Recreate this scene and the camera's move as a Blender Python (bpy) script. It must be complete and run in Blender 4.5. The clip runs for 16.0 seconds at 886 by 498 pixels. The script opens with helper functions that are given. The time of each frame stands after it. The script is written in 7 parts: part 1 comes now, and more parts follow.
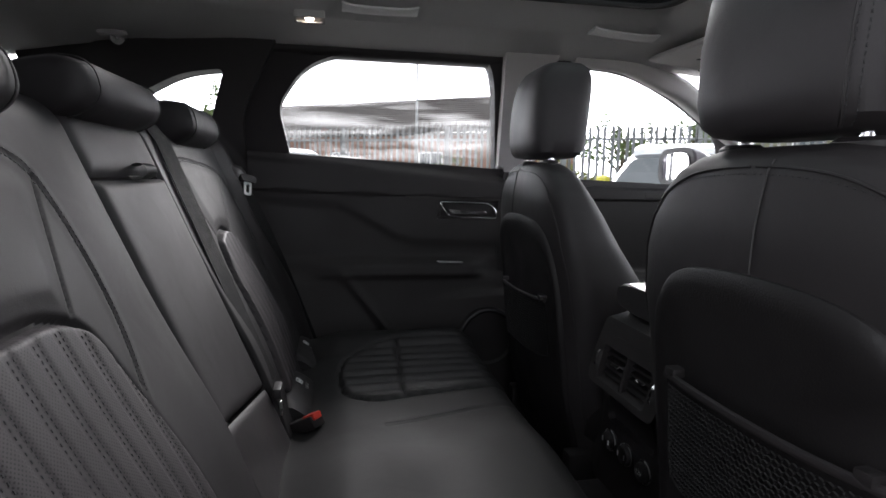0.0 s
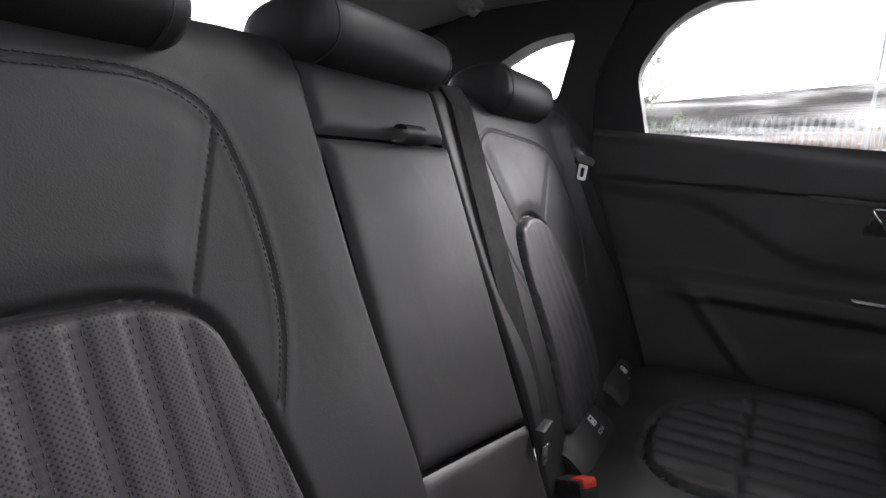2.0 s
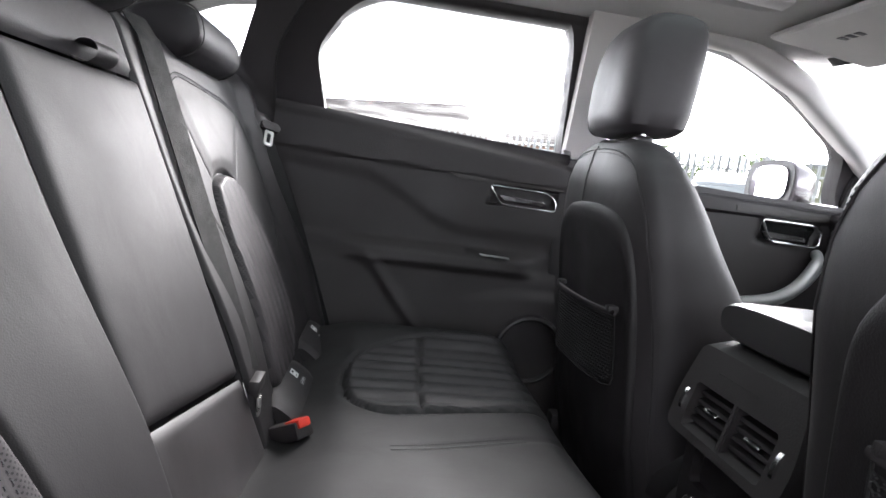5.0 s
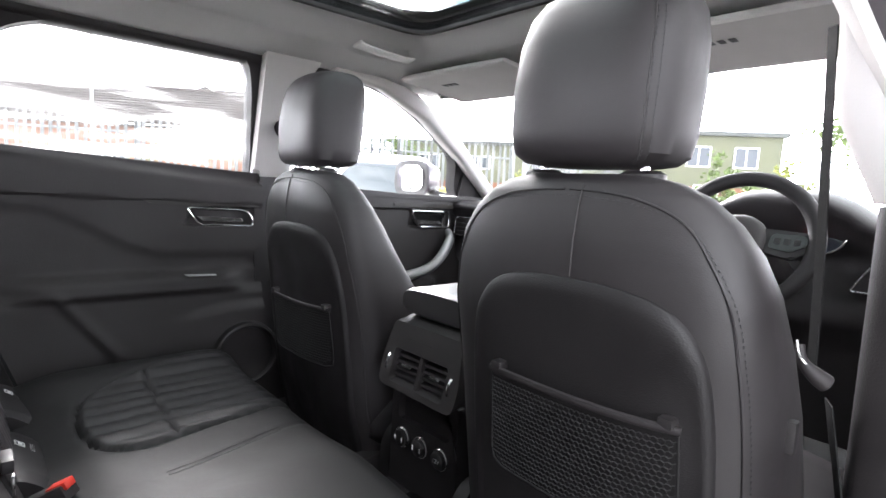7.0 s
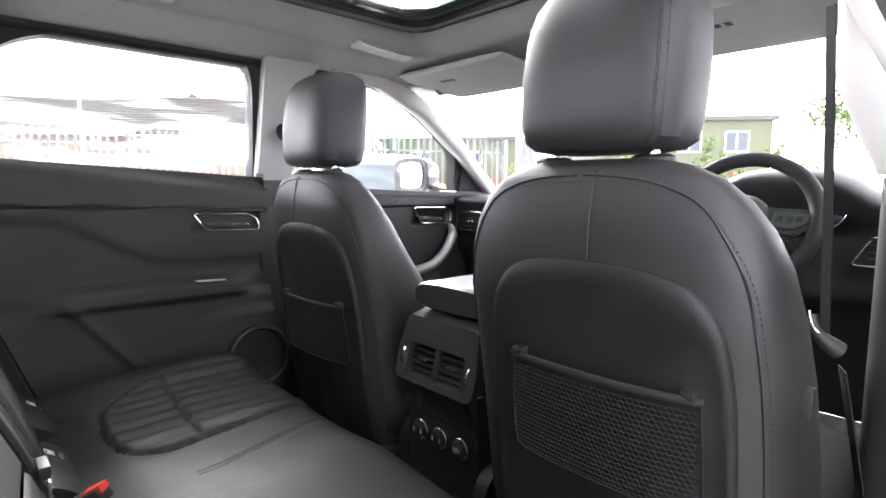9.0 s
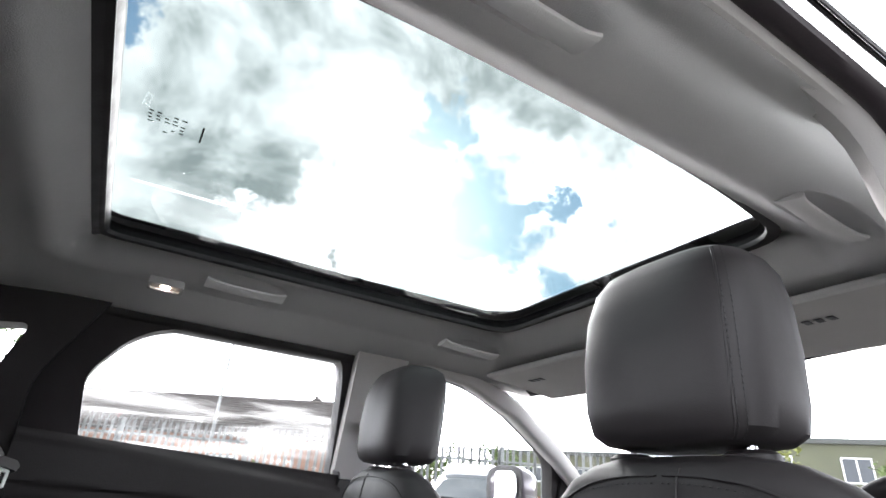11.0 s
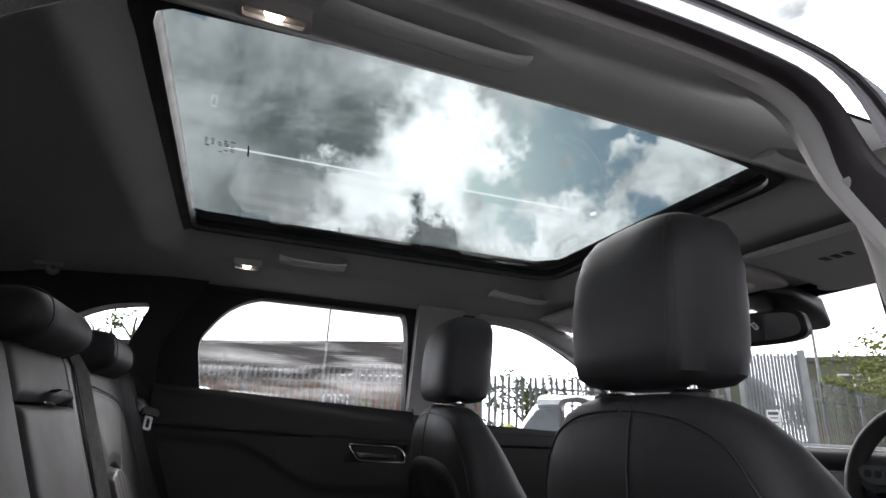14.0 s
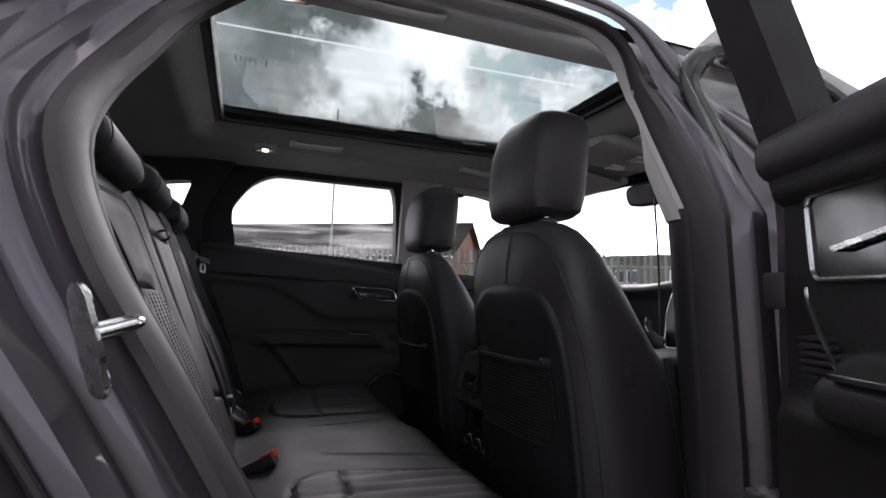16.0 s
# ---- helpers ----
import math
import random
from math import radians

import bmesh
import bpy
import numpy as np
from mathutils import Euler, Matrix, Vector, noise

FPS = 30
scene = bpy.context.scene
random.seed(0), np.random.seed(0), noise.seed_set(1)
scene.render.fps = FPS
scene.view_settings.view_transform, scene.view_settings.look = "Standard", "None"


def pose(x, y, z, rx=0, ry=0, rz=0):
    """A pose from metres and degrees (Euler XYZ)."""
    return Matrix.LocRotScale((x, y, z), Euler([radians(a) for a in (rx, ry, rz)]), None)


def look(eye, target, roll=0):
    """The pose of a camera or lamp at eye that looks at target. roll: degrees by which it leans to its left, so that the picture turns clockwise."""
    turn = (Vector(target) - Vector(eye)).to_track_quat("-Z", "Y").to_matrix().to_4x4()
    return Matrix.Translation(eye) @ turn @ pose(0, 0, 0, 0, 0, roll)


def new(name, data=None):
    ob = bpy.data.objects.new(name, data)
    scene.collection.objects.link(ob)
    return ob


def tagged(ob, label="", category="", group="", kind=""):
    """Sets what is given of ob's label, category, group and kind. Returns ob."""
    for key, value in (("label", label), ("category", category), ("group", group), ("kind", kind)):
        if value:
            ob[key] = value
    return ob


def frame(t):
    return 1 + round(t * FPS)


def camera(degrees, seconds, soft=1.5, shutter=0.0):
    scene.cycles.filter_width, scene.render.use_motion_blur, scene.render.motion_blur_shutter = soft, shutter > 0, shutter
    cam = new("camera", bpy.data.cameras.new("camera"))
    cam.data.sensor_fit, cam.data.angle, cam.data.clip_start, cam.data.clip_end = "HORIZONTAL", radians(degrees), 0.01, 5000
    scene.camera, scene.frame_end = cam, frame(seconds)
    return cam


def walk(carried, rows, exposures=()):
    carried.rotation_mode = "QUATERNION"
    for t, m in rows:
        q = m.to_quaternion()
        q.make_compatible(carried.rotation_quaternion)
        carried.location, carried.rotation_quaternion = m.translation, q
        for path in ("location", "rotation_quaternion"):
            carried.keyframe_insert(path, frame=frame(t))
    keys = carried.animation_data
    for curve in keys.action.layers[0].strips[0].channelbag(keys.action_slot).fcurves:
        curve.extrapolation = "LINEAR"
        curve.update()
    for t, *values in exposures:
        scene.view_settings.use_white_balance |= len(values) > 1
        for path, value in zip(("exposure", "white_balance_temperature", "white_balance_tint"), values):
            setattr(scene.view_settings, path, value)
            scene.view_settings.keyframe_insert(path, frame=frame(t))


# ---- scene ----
cam = camera(79.5, 16.0, soft=1.6)
PATH = [
    (0, (-0.423, -0.825, 1.147), (-0.030, 1.117, 0.870), 0.89),
    (0.5, (-0.378, -0.723, 1.123), (-0.353, 1.256, 0.841), 0.91),
    (1, (-0.344, -0.634, 1.115), (-0.716, 1.307, 0.810), 1.39),
    (1.5, (-0.336, -0.574, 1.117), (-1.028, 1.275, 0.793), 1.96),
    (2, (-0.336, -0.546, 1.123), (-1.290, 1.178, 0.779), 3.08),
    (2.5, (-0.324, -0.525, 1.122), (-1.488, 1.059, 0.751), 3.47),
    (3, (-0.314, -0.513, 1.126), (-1.543, 1.017, 0.739), 4.29),
    (3.5, (-0.313, -0.511, 1.103), (-1.522, 1.036, 0.717), 4.77),
    (4, (-0.342, -0.514, 1.077), (-1.254, 1.230, 0.723), 6.26),
    (4.5, (-0.378, -0.540, 1.069), (-0.705, 1.410, 0.766), 7.80),
    (5, (-0.392, -0.596, 1.068), (-0.138, 1.370, 0.805), 7.29),
    (5.2, (-0.406, -0.621, 1.073), (0.050, 1.310, 0.823), 7.02),
    (7.3, (-0.577, -0.755, 1.154), (0.786, 0.692, 0.931), 2.57),
    (7.5, (-0.587, -0.756, 1.153), (0.781, 0.686, 0.933), 2.22),
    (8, (-0.601, -0.759, 1.155), (0.778, 0.672, 0.929), 1.43),
    (8.5, (-0.602, -0.755, 1.147), (0.774, 0.678, 0.916), 0.82),
    (9, (-0.591, -0.745, 1.144), (0.756, 0.714, 0.911), 0.48),
    (9.5, (-0.585, -0.739, 1.132), (0.716, 0.779, 1.172), 0.65),
    (10, (-0.581, -0.743, 1.126), (0.630, 0.800, 1.516), 1.06),
    (10.2, (-0.548, -0.741, 1.120), (0.588, 0.811, 1.667), 1.81),
    (12.5, (-0.478, -0.791, 1.140), (0.226, 0.826, 2.084), 3.59),
    (13, (-0.468, -0.807, 1.145), (0.186, 0.840, 2.072), 3.78),
    (13.5, (-0.462, -0.848, 1.134), (0.188, 0.865, 1.936), 2.36),
    (14, (-0.464, -0.919, 1.135), (0.195, 0.864, 1.758), 2.75),
    (14.5, (-0.491, -0.996, 1.094), (0.197, 0.824, 1.559), 2.23),
    (15, (-0.490, -1.077, 1.072), (0.201, 0.777, 1.367), 1.51),
    (15.5, (-0.481, -1.195, 1.055), (0.205, 0.673, 1.256), 2.04),
    (16, (-0.517, -1.310, 1.024), (0.180, 0.555, 1.218), 1.99),
]
EXPOSURES = [(t, e, 6250, tint) for t, e, tint in [(0, 1.3, 16), (1.0, 1.5, 16), (2.0, 1.75, 16), (3.5, 2.1, 16), (4.5, 2.5, 16), (5.0, 2.8, 16), (7.5, 3.08, 16), (9.0, 3.13, 16), (9.6, 3.15, 16), (10.2, 2.95, 15), (11.2, 1.9, 15), (12.3, 1.05, 14), (13.5, 0.8, 15), (14.5, 0.48, 18), (16, 0.55, 21)]]
walk(cam, [(t, look(eye, target, roll)) for t, eye, target, roll in PATH], EXPOSURES)

# ---- sky and sun ----
SUN_DIR = Vector((0.29, 0.83, 0.48)).normalized()


def build_world():
    w = bpy.data.worlds.new("sky")
    scene.world = w
    w.use_nodes = True
    nt = w.node_tree
    nt.nodes.clear()
    N, L = nt.nodes.new, nt.links.new
    sky = N("ShaderNodeTexSky")
    sky.sky_type = "NISHITA"
    sky.sun_disc = False
    sky.sun_elevation = math.asin(SUN_DIR.z)
    sky.sun_rotation = math.atan2(SUN_DIR.x, SUN_DIR.y)
    tc = N("ShaderNodeTexCoord")
    sep = N("ShaderNodeSeparateXYZ")
    L(tc.outputs["Generated"], sep.inputs[0])
    # clouds lie on a flat layer overhead
    zc = N("ShaderNodeMath")
    zc.operation = "MAXIMUM"
    zc.inputs[1].default_value = 0.12
    L(sep.outputs["Z"], zc.inputs[0])
    div = N("ShaderNodeVectorMath")
    div.operation = "DIVIDE"
    comb = N("ShaderNodeCombineXYZ")
    for k in range(3):
        L(zc.outputs[0], comb.inputs[k])
    L(tc.outputs["Generated"], div.inputs[0])
    L(comb.outputs[0], div.inputs[1])

    def cloud_noise(scale, detail, offset, rough=0.55):
        mp = N("ShaderNodeMapping")
        mp.inputs["Location"].default_value = offset
        L(div.outputs[0], mp.inputs["Vector"])
        n = N("ShaderNodeTexNoise")
        n.inputs["Scale"].default_value = scale
        n.inputs["Detail"].default_value = detail
        n.inputs["Roughness"].default_value = rough
        n.inputs["Distortion"].default_value = 0.25
        L(mp.outputs[0], n.inputs["Vector"])
        return n.outputs["Fac"]

    def ramp(src, a, b, va=0.0, vb=1.0, smooth=True):
        m = N("ShaderNodeMapRange")
        m.interpolation_type = "SMOOTHSTEP" if smooth else "LINEAR"
        for k, v in zip((1, 2, 3, 4), (a, b, va, vb)):
            m.inputs[k].default_value = v
        L(src, m.inputs[0])
        return m.outputs[0]

    def towards(v):
        d = N("ShaderNodeVectorMath")
        d.operation = "DOT_PRODUCT"
        nrm = N("ShaderNodeVectorMath")
        nrm.operation = "NORMALIZE"
        L(tc.outputs["Generated"], nrm.inputs[0])
        L(nrm.outputs[0], d.inputs[0])
        d.inputs[1].default_value = Vector(v).normalized()
        return d.outputs["Value"]

    def mix(fac, a, b):
        m = N("ShaderNodeMix")
        m.data_type = "RGBA"
        for src, k in ((fac, 0), (a, 6), (b, 7)):
            if isinstance(src, (int, float)):
                m.inputs[k].default_value = src
            elif isinstance(src, tuple):
                m.inputs[k].default_value = (*src, 1)
            else:
                L(src, m.inputs[k])
        return m.outputs[2]

    def add(a, b, op="ADD"):
        m = N("ShaderNodeMath")
        m.operation = op
        for src, k in ((a, 0), (b, 1)):
            if isinstance(src, (int, float)):
                m.inputs[k].default_value = src
            else:
                L(src, m.inputs[k])
        return m.outputs[0]

    # cloud masses: directions bent by noise, so that their edges come out puffy
    nrm = N("ShaderNodeVectorMath")
    nrm.operation = "NORMALIZE"
    L(tc.outputs["Generated"], nrm.inputs[0])
    bend = N("ShaderNodeTexNoise")
    for k, v in (("Scale", 9.0), ("Detail", 9.0), ("Roughness", 0.62)):
        bend.inputs[k].default_value = v
    L(nrm.outputs[0], bend.inputs["Vector"])
    off = N("ShaderNodeVectorMath")
    off.operation = "MULTIPLY_ADD"
    off.inputs[1].default_value = (0.34, 0.34, 0.34)
    off.inputs[2].default_value = (-0.17, -0.17, -0.17)
    L(bend.outputs["Color"], off.inputs[0])
    bent = N("ShaderNodeVectorMath")
    bent.operation = "ADD"
    L(nrm.outputs[0], bent.inputs[0])
    L(off.outputs[0], bent.inputs[1])

    def blob(v, inner, outer):
        """1 within inner of a direction, falling to 0 at outer."""
        d = N("ShaderNodeVectorMath")
        d.operation = "DISTANCE"
        d.inputs[1].default_value = Vector(v).normalized()
        L(bent.outputs[0], d.inputs[0])
        return ramp(d.outputs["Value"], outer, inner)

    # gaps of blue
    hole = blob((0.487, 0.732, 0.476), 0.075, 0.125)
    for v, r in (((0.561, 0.661, 0.498), 0.045), ((0.434, 0.822, 0.368), 0.042), ((0.652, 0.674, 0.347), 0.060), ((0.390, 0.690, 0.610), 0.045), ((-0.175, 0.725, 0.668), 0.050)):
        hole = add(hole, blob(v, r * 0.8, r * 1.5), "MAXIMUM")
    cover = cloud_noise(1.6, 6, (3.1, 1.7, 0.4), 0.58)
    hole = add(hole, ramp(cover, 0.40, 0.33), "MAXIMUM")
    hole = add(hole, blob((0.513, 0.712, 0.482), 0.012, 0.030), "SUBTRACT")
    tn = N("ShaderNodeTexNoise")
    for k, v in (("Scale", 4.6), ("Detail", 11.0), ("Roughness", 0.60), ("Distortion", 0.35)):
        tn.inputs[k].default_value = v
    L(nrm.outputs[0], tn.inputs["Vector"])
    thick = tn.outputs["Fac"]
    # thick parts dark, thin parts bright; brightest round the hidden sun
    lit = add(ramp(thick, 0.66, 0.34, 0.0, 0.20), 0.02)
    for v, r0, r1, k in ((SUN_DIR, 0.03, 0.15, 0.50), ((0.181, 0.906, 0.382), 0.02, 0.12, 0.42), ((0.089, 0.898, 0.428), 0.006, 0.055, 0.5), ((0.36, 0.81, 0.45), 0.03, 0.13, 0.30), ((0.651, 0.597, 0.468), 0.05, 0.17, 0.22), ((0.553, 0.768, 0.325), 0.04, 0.13, 0.30), ((0.446, 0.836, 0.33), 0.03, 0.10, 0.30), ((0.27, 0.765, 0.585), 0.04, 0.14, 0.16), ((0.573, 0.640, 0.55), 0.03, 0.11, 0.16), ((0.85, 0.37, 0.40), 0.12, 0.25, 0.75)):
        lit = add(lit, add(blob(v, r0, r1), k, "MULTIPLY"))
    for v, r0, r1, k in (((0.295, 0.893, 0.337), 0.02, 0.07, -0.60), ((0.10, 0.884, 0.462), 0.02, 0.075, -0.16), ((0.04, 0.80, 0.60), 0.05, 0.20, -0.05)):
        lit = add(lit, add(blob(v, r0, r1), k, "MULTIPLY"))
    cloud = mix(ramp(lit, 0.0, 1.0, smooth=False), (0.085, 0.096, 0.093), (1.30, 1.30, 1.27))
    blue = N("ShaderNodeVectorMath")
    blue.operation = "MULTIPLY"
    blue.inputs[1].default_value = (0.0185, 0.0245, 0.0255)
    L(sky.outputs[0], blue.inputs[0])
    both = mix(hole, cloud, blue.outputs[0])
    # a thin vapour trail across the gap
    off_line = N("ShaderNodeMath")
    off_line.operation = "ABSOLUTE"
    L(towards((0.0216, 0.4354, -0.9000)), off_line.inputs[0])
    trail = add(ramp(off_line.outputs[0], 0.0026, 0.0006), ramp(towards((0.239, 0.872, 0.428)), 0.9486, 0.9546), "MULTIPLY")
    both = mix(add(trail, 0.55, "MULTIPLY"), both, (0.85, 0.86, 0.86))
    # a bright white haze low over the horizon
    haze = ramp(sep.outputs["Z"], 0.26, 0.06)
    glare = mix(ramp(towards((0.33, 0.94, 0.0)), -0.7, 0.5), (0.36, 0.37, 0.39), (1.50, 1.50, 1.51))
    both = mix(haze, both, glare)
    bg = N("ShaderNodeBackground")
    bg.inputs["Strength"].default_value = 3.4
    L(both, bg.inputs["Color"])
    out = N("ShaderNodeOutputWorld")
    L(bg.outputs[0], out.inputs[0])


build_world()
sun = new("sun", bpy.data.lights.new("sun", "SUN"))
sun.data.energy = 2.2
sun.data.angle = radians(30)
sun.data.color = (1.0, 0.97, 0.92)
sun.matrix_basis = look(SUN_DIR * 50, (0, 0, 0))


# ---- materials ----
def material(name, color, rough=0.5, metal=0.0, var=0.15, scale=8.0, bump=0.0, bump_scale=300.0, kind="noise", spec=0.5, coat=0.0, rough_var=0.1, fine=0.0):
    m = bpy.data.materials.new(name)
    m.use_nodes = True
    nt = m.node_tree
    N, L = nt.nodes.new, nt.links.new
    b = nt.nodes["Principled BSDF"]
    b.inputs["Metallic"].default_value = metal
    b.inputs["Specular IOR Level"].default_value = spec
    b.inputs["Coat Weight"].default_value = coat
    tc = N("ShaderNodeTexCoord")
    big = N("ShaderNodeTexNoise")
    big.inputs["Scale"].default_value = scale
    big.inputs["Detail"].default_value = 5
    L(tc.outputs["Object"], big.inputs["Vector"])
    small = N("ShaderNodeTexNoise")
    small.inputs["Scale"].default_value = bump_scale * 0.4
    small.inputs["Detail"].default_value = 2
    L(tc.outputs["Object"], small.inputs["Vector"])
    mixn = N("ShaderNodeMath")
    mixn.operation = "MULTIPLY_ADD"
    mixn.inputs[1].default_value = fine
    L(small.outputs["Fac"], mixn.inputs[0])
    L(big.outputs["Fac"], mixn.inputs[2])
    r = N("ShaderNodeMapRange")
    for k, v in zip((1, 2, 3, 4), (0.3, 0.7 + fine, 1 - var, 1 + var)):
        r.inputs[k].default_value = v
    L(mixn.outputs[0], r.inputs[0])
    s = N("ShaderNodeVectorMath")
    s.operation = "SCALE"
    s.inputs[0].default_value = color
    L(r.outputs[0], s.inputs["Scale"])
    L(s.outputs[0], b.inputs["Base Color"])
    rr = N("ShaderNodeMapRange")
    for k, v in zip((1, 2, 3, 4), (0.3, 0.7, max(0.02, rough - rough_var), min(1, rough + rough_var))):
        rr.inputs[k].default_value = v
    L(big.outputs["Fac"], rr.inputs[0])
    L(rr.outputs[0], b.inputs["Roughness"])
    if bump:
        bp = N("ShaderNodeBump")
        bp.inputs["Strength"].default_value = bump
        bp.inputs["Distance"].default_value = 0.002
        if kind == "leather":
            t = N("ShaderNodeTexVoronoi")
            t.inputs["Scale"].default_value = bump_scale
            L(tc.outputs["Object"], t.inputs["Vector"])
            sag = N("ShaderNodeTexNoise")  # soft sagging and creases of the hide
            sag.inputs["Scale"].default_value = 13.0
            sag.inputs["Detail"].default_value = 3.0
            sag.inputs["Distortion"].default_value = 0.6
            L(tc.outputs["Object"], sag.inputs["Vector"])
            hh = N("ShaderNodeMath")
            hh.operation = "MULTIPLY_ADD"
            hh.inputs[1].default_value = 14.0
            L(sag.outputs["Fac"], hh.inputs[0])
            L(t.outputs["Distance"], hh.inputs[2])
            L(hh.outputs[0], bp.inputs["Height"])
        else:
            t = N("ShaderNodeTexNoise")
            t.inputs["Scale"].default_value = bump_scale
            t.inputs["Detail"].default_value = 3
            L(tc.outputs["Object"], t.inputs["Vector"])
            L(t.outputs["Fac"], bp.inputs["Height"])
        L(bp.outputs[0], b.inputs["Normal"])
    return m


def glass_material(name, tint, rough=0.0, smears=0.0, gloss_at=0.06):
    m = bpy.data.materials.new(name)
    m.use_nodes = True
    nt = m.node_tree
    nt.nodes.clear()
    N, L = nt.nodes.new, nt.links.new
    tr = N("ShaderNodeBsdfTransparent")
    tr.inputs[0].default_value = (*tint, 1)
    gl = N("ShaderNodeBsdfGlossy")
    gl.inputs["Roughness"].default_value = rough
    gl.inputs[0].default_value = (1, 1, 1, 1)
    lw = N("ShaderNodeLayerWeight")
    fr = N("ShaderNodeMath")
    fr.operation = "POWER"
    fr.inputs[1].default_value = 5.0
    L(lw.outputs["Facing"], fr.inputs[0])
    gloss = N("ShaderNodeMath")
    gloss.operation = "MULTIPLY_ADD"
    gloss.inputs[1].default_value = 0.9
    gloss.inputs[2].default_value = gloss_at
    L(fr.outputs[0], gloss.inputs[0])
    mx = N("ShaderNodeMixShader")
    L(gloss.outputs[0], mx.inputs[0])
    L(tr.outputs[0], mx.inputs[1])
    L(gl.outputs[0], mx.inputs[2])
    out = N("ShaderNodeOutputMaterial")
    L(mx.outputs[0], out.inputs[0])
    if smears:
        # dried wiping marks: milky streaks that scatter the daylight
        tc = N("ShaderNodeTexCoord")
        mp = N("ShaderNodeMapping")
        mp.inputs["Rotation"].default_value = (0, radians(8), 0)
        mp.inputs["Scale"].default_value = (3.0, 3.0, 26.0)
        L(tc.outputs["Object"], mp.inputs[0])
        ns = N("ShaderNodeTexNoise")
        for k, v in (("Scale", 1.0), ("Detail", 5.0), ("Distortion", 0.9)):
            ns.inputs[k].default_value = v
        L(mp.outputs[0], ns.inputs["Vector"])
        sr = N("ShaderNodeMapRange")
        for k, v in zip((1, 2, 3, 4), (0.44, 0.72, 0.012, smears)):
            sr.inputs[k].default_value = v
        L(ns.outputs["Fac"], sr.inputs[0])
        tl = N("ShaderNodeBsdfTranslucent")
        tl.inputs[0].default_value = (1.0, 1.0, 1.0, 1)
        m2 = N("ShaderNodeMixShader")
        L(sr.outputs[0], m2.inputs[0])
        L(mx.outputs[0], m2.inputs[1])
        L(tl.outputs[0], m2.inputs[2])
        L(m2.outputs[0], out.inputs[0])
    return m


def emitter(name, color, strength):
    m = bpy.data.materials.new(name)
    m.use_nodes = True
    b = m.node_tree.nodes["Principled BSDF"]
    b.inputs["Base Color"].default_value = (*color, 1)
    b.inputs["Emission Color"].default_value = (*color, 1)
    b.inputs["Emission Strength"].default_value = strength
    return m


def perforated(name, color, rough, strip=None, spec=0.36):
    """Leather with rows of pin holes, laid out in the seat's own width and height; strip: spacing, place and half width of the plain strips along the seams."""
    m = material(name, color, rough, var=0.12, scale=14, bump=0.07, bump_scale=750, kind="leather", spec=spec)
    nt = m.node_tree
    N, L = nt.nodes.new, nt.links.new
    b = nt.nodes["Principled BSDF"]
    uv = N("ShaderNodeUVMap")
    sc = N("ShaderNodeVectorMath")
    sc.operation = "SCALE"
    sc.inputs["Scale"].default_value = 1 / 0.0041
    L(uv.outputs[0], sc.inputs[0])

    def dots(shift):
        a = N("ShaderNodeVectorMath")
        a.inputs[1].default_value = (shift, shift, 0)
        L(sc.outputs[0], a.inputs[0])
        f = N("ShaderNodeVectorMath")
        f.operation = "FRACTION"
        L(a.outputs[0], f.inputs[0])
        d = N("ShaderNodeVectorMath")
        d.operation = "DISTANCE"
        d.inputs[1].default_value = (0.5, 0.5, 0)
        L(f.outputs[0], d.inputs[0])
        return d.outputs["Value"]

    mn = N("ShaderNodeMath")
    mn.operation = "MINIMUM"
    L(dots(0.0), mn.inputs[0])
    L(dots(0.5), mn.inputs[1])
    hole = N("ShaderNodeMapRange")
    for k, v in zip((1, 2, 3, 4), (0.15, 0.21, 0.05, 1.0)):
        hole.inputs[k].default_value = v
    L(mn.outputs[0], hole.inputs[0])
    if strip:
        gap, place, half = strip
        sp = N("ShaderNodeSeparateXYZ")
        L(uv.outputs[0], sp.inputs[0])
        pp = N("ShaderNodeMath")
        pp.operation = "PINGPONG"
        pp.inputs[1].default_value = gap / 2
        sh = N("ShaderNodeMath")
        sh.inputs[1].default_value = gap * 40 - place
        L(sp.outputs[0], sh.inputs[0])
        L(sh.outputs[0], pp.inputs[0])
        near = N("ShaderNodeMath")
        near.operation = "LESS_THAN"
        near.inputs[1].default_value = half
        L(pp.outputs[0], near.inputs[0])
        plain = N("ShaderNodeMath")
        plain.operation = "MAXIMUM"
        L(hole.outputs[0], plain.inputs[0])
        L(near.outputs[0], plain.inputs[1])
        hole = plain
    s = N("ShaderNodeVectorMath")
    s.operation = "SCALE"
    L(b.inputs["Base Color"].links[0].from_socket, s.inputs[0])
    L(hole.outputs[0], s.inputs["Scale"])
    L(s.outputs[0], b.inputs["Base Color"])
    return m


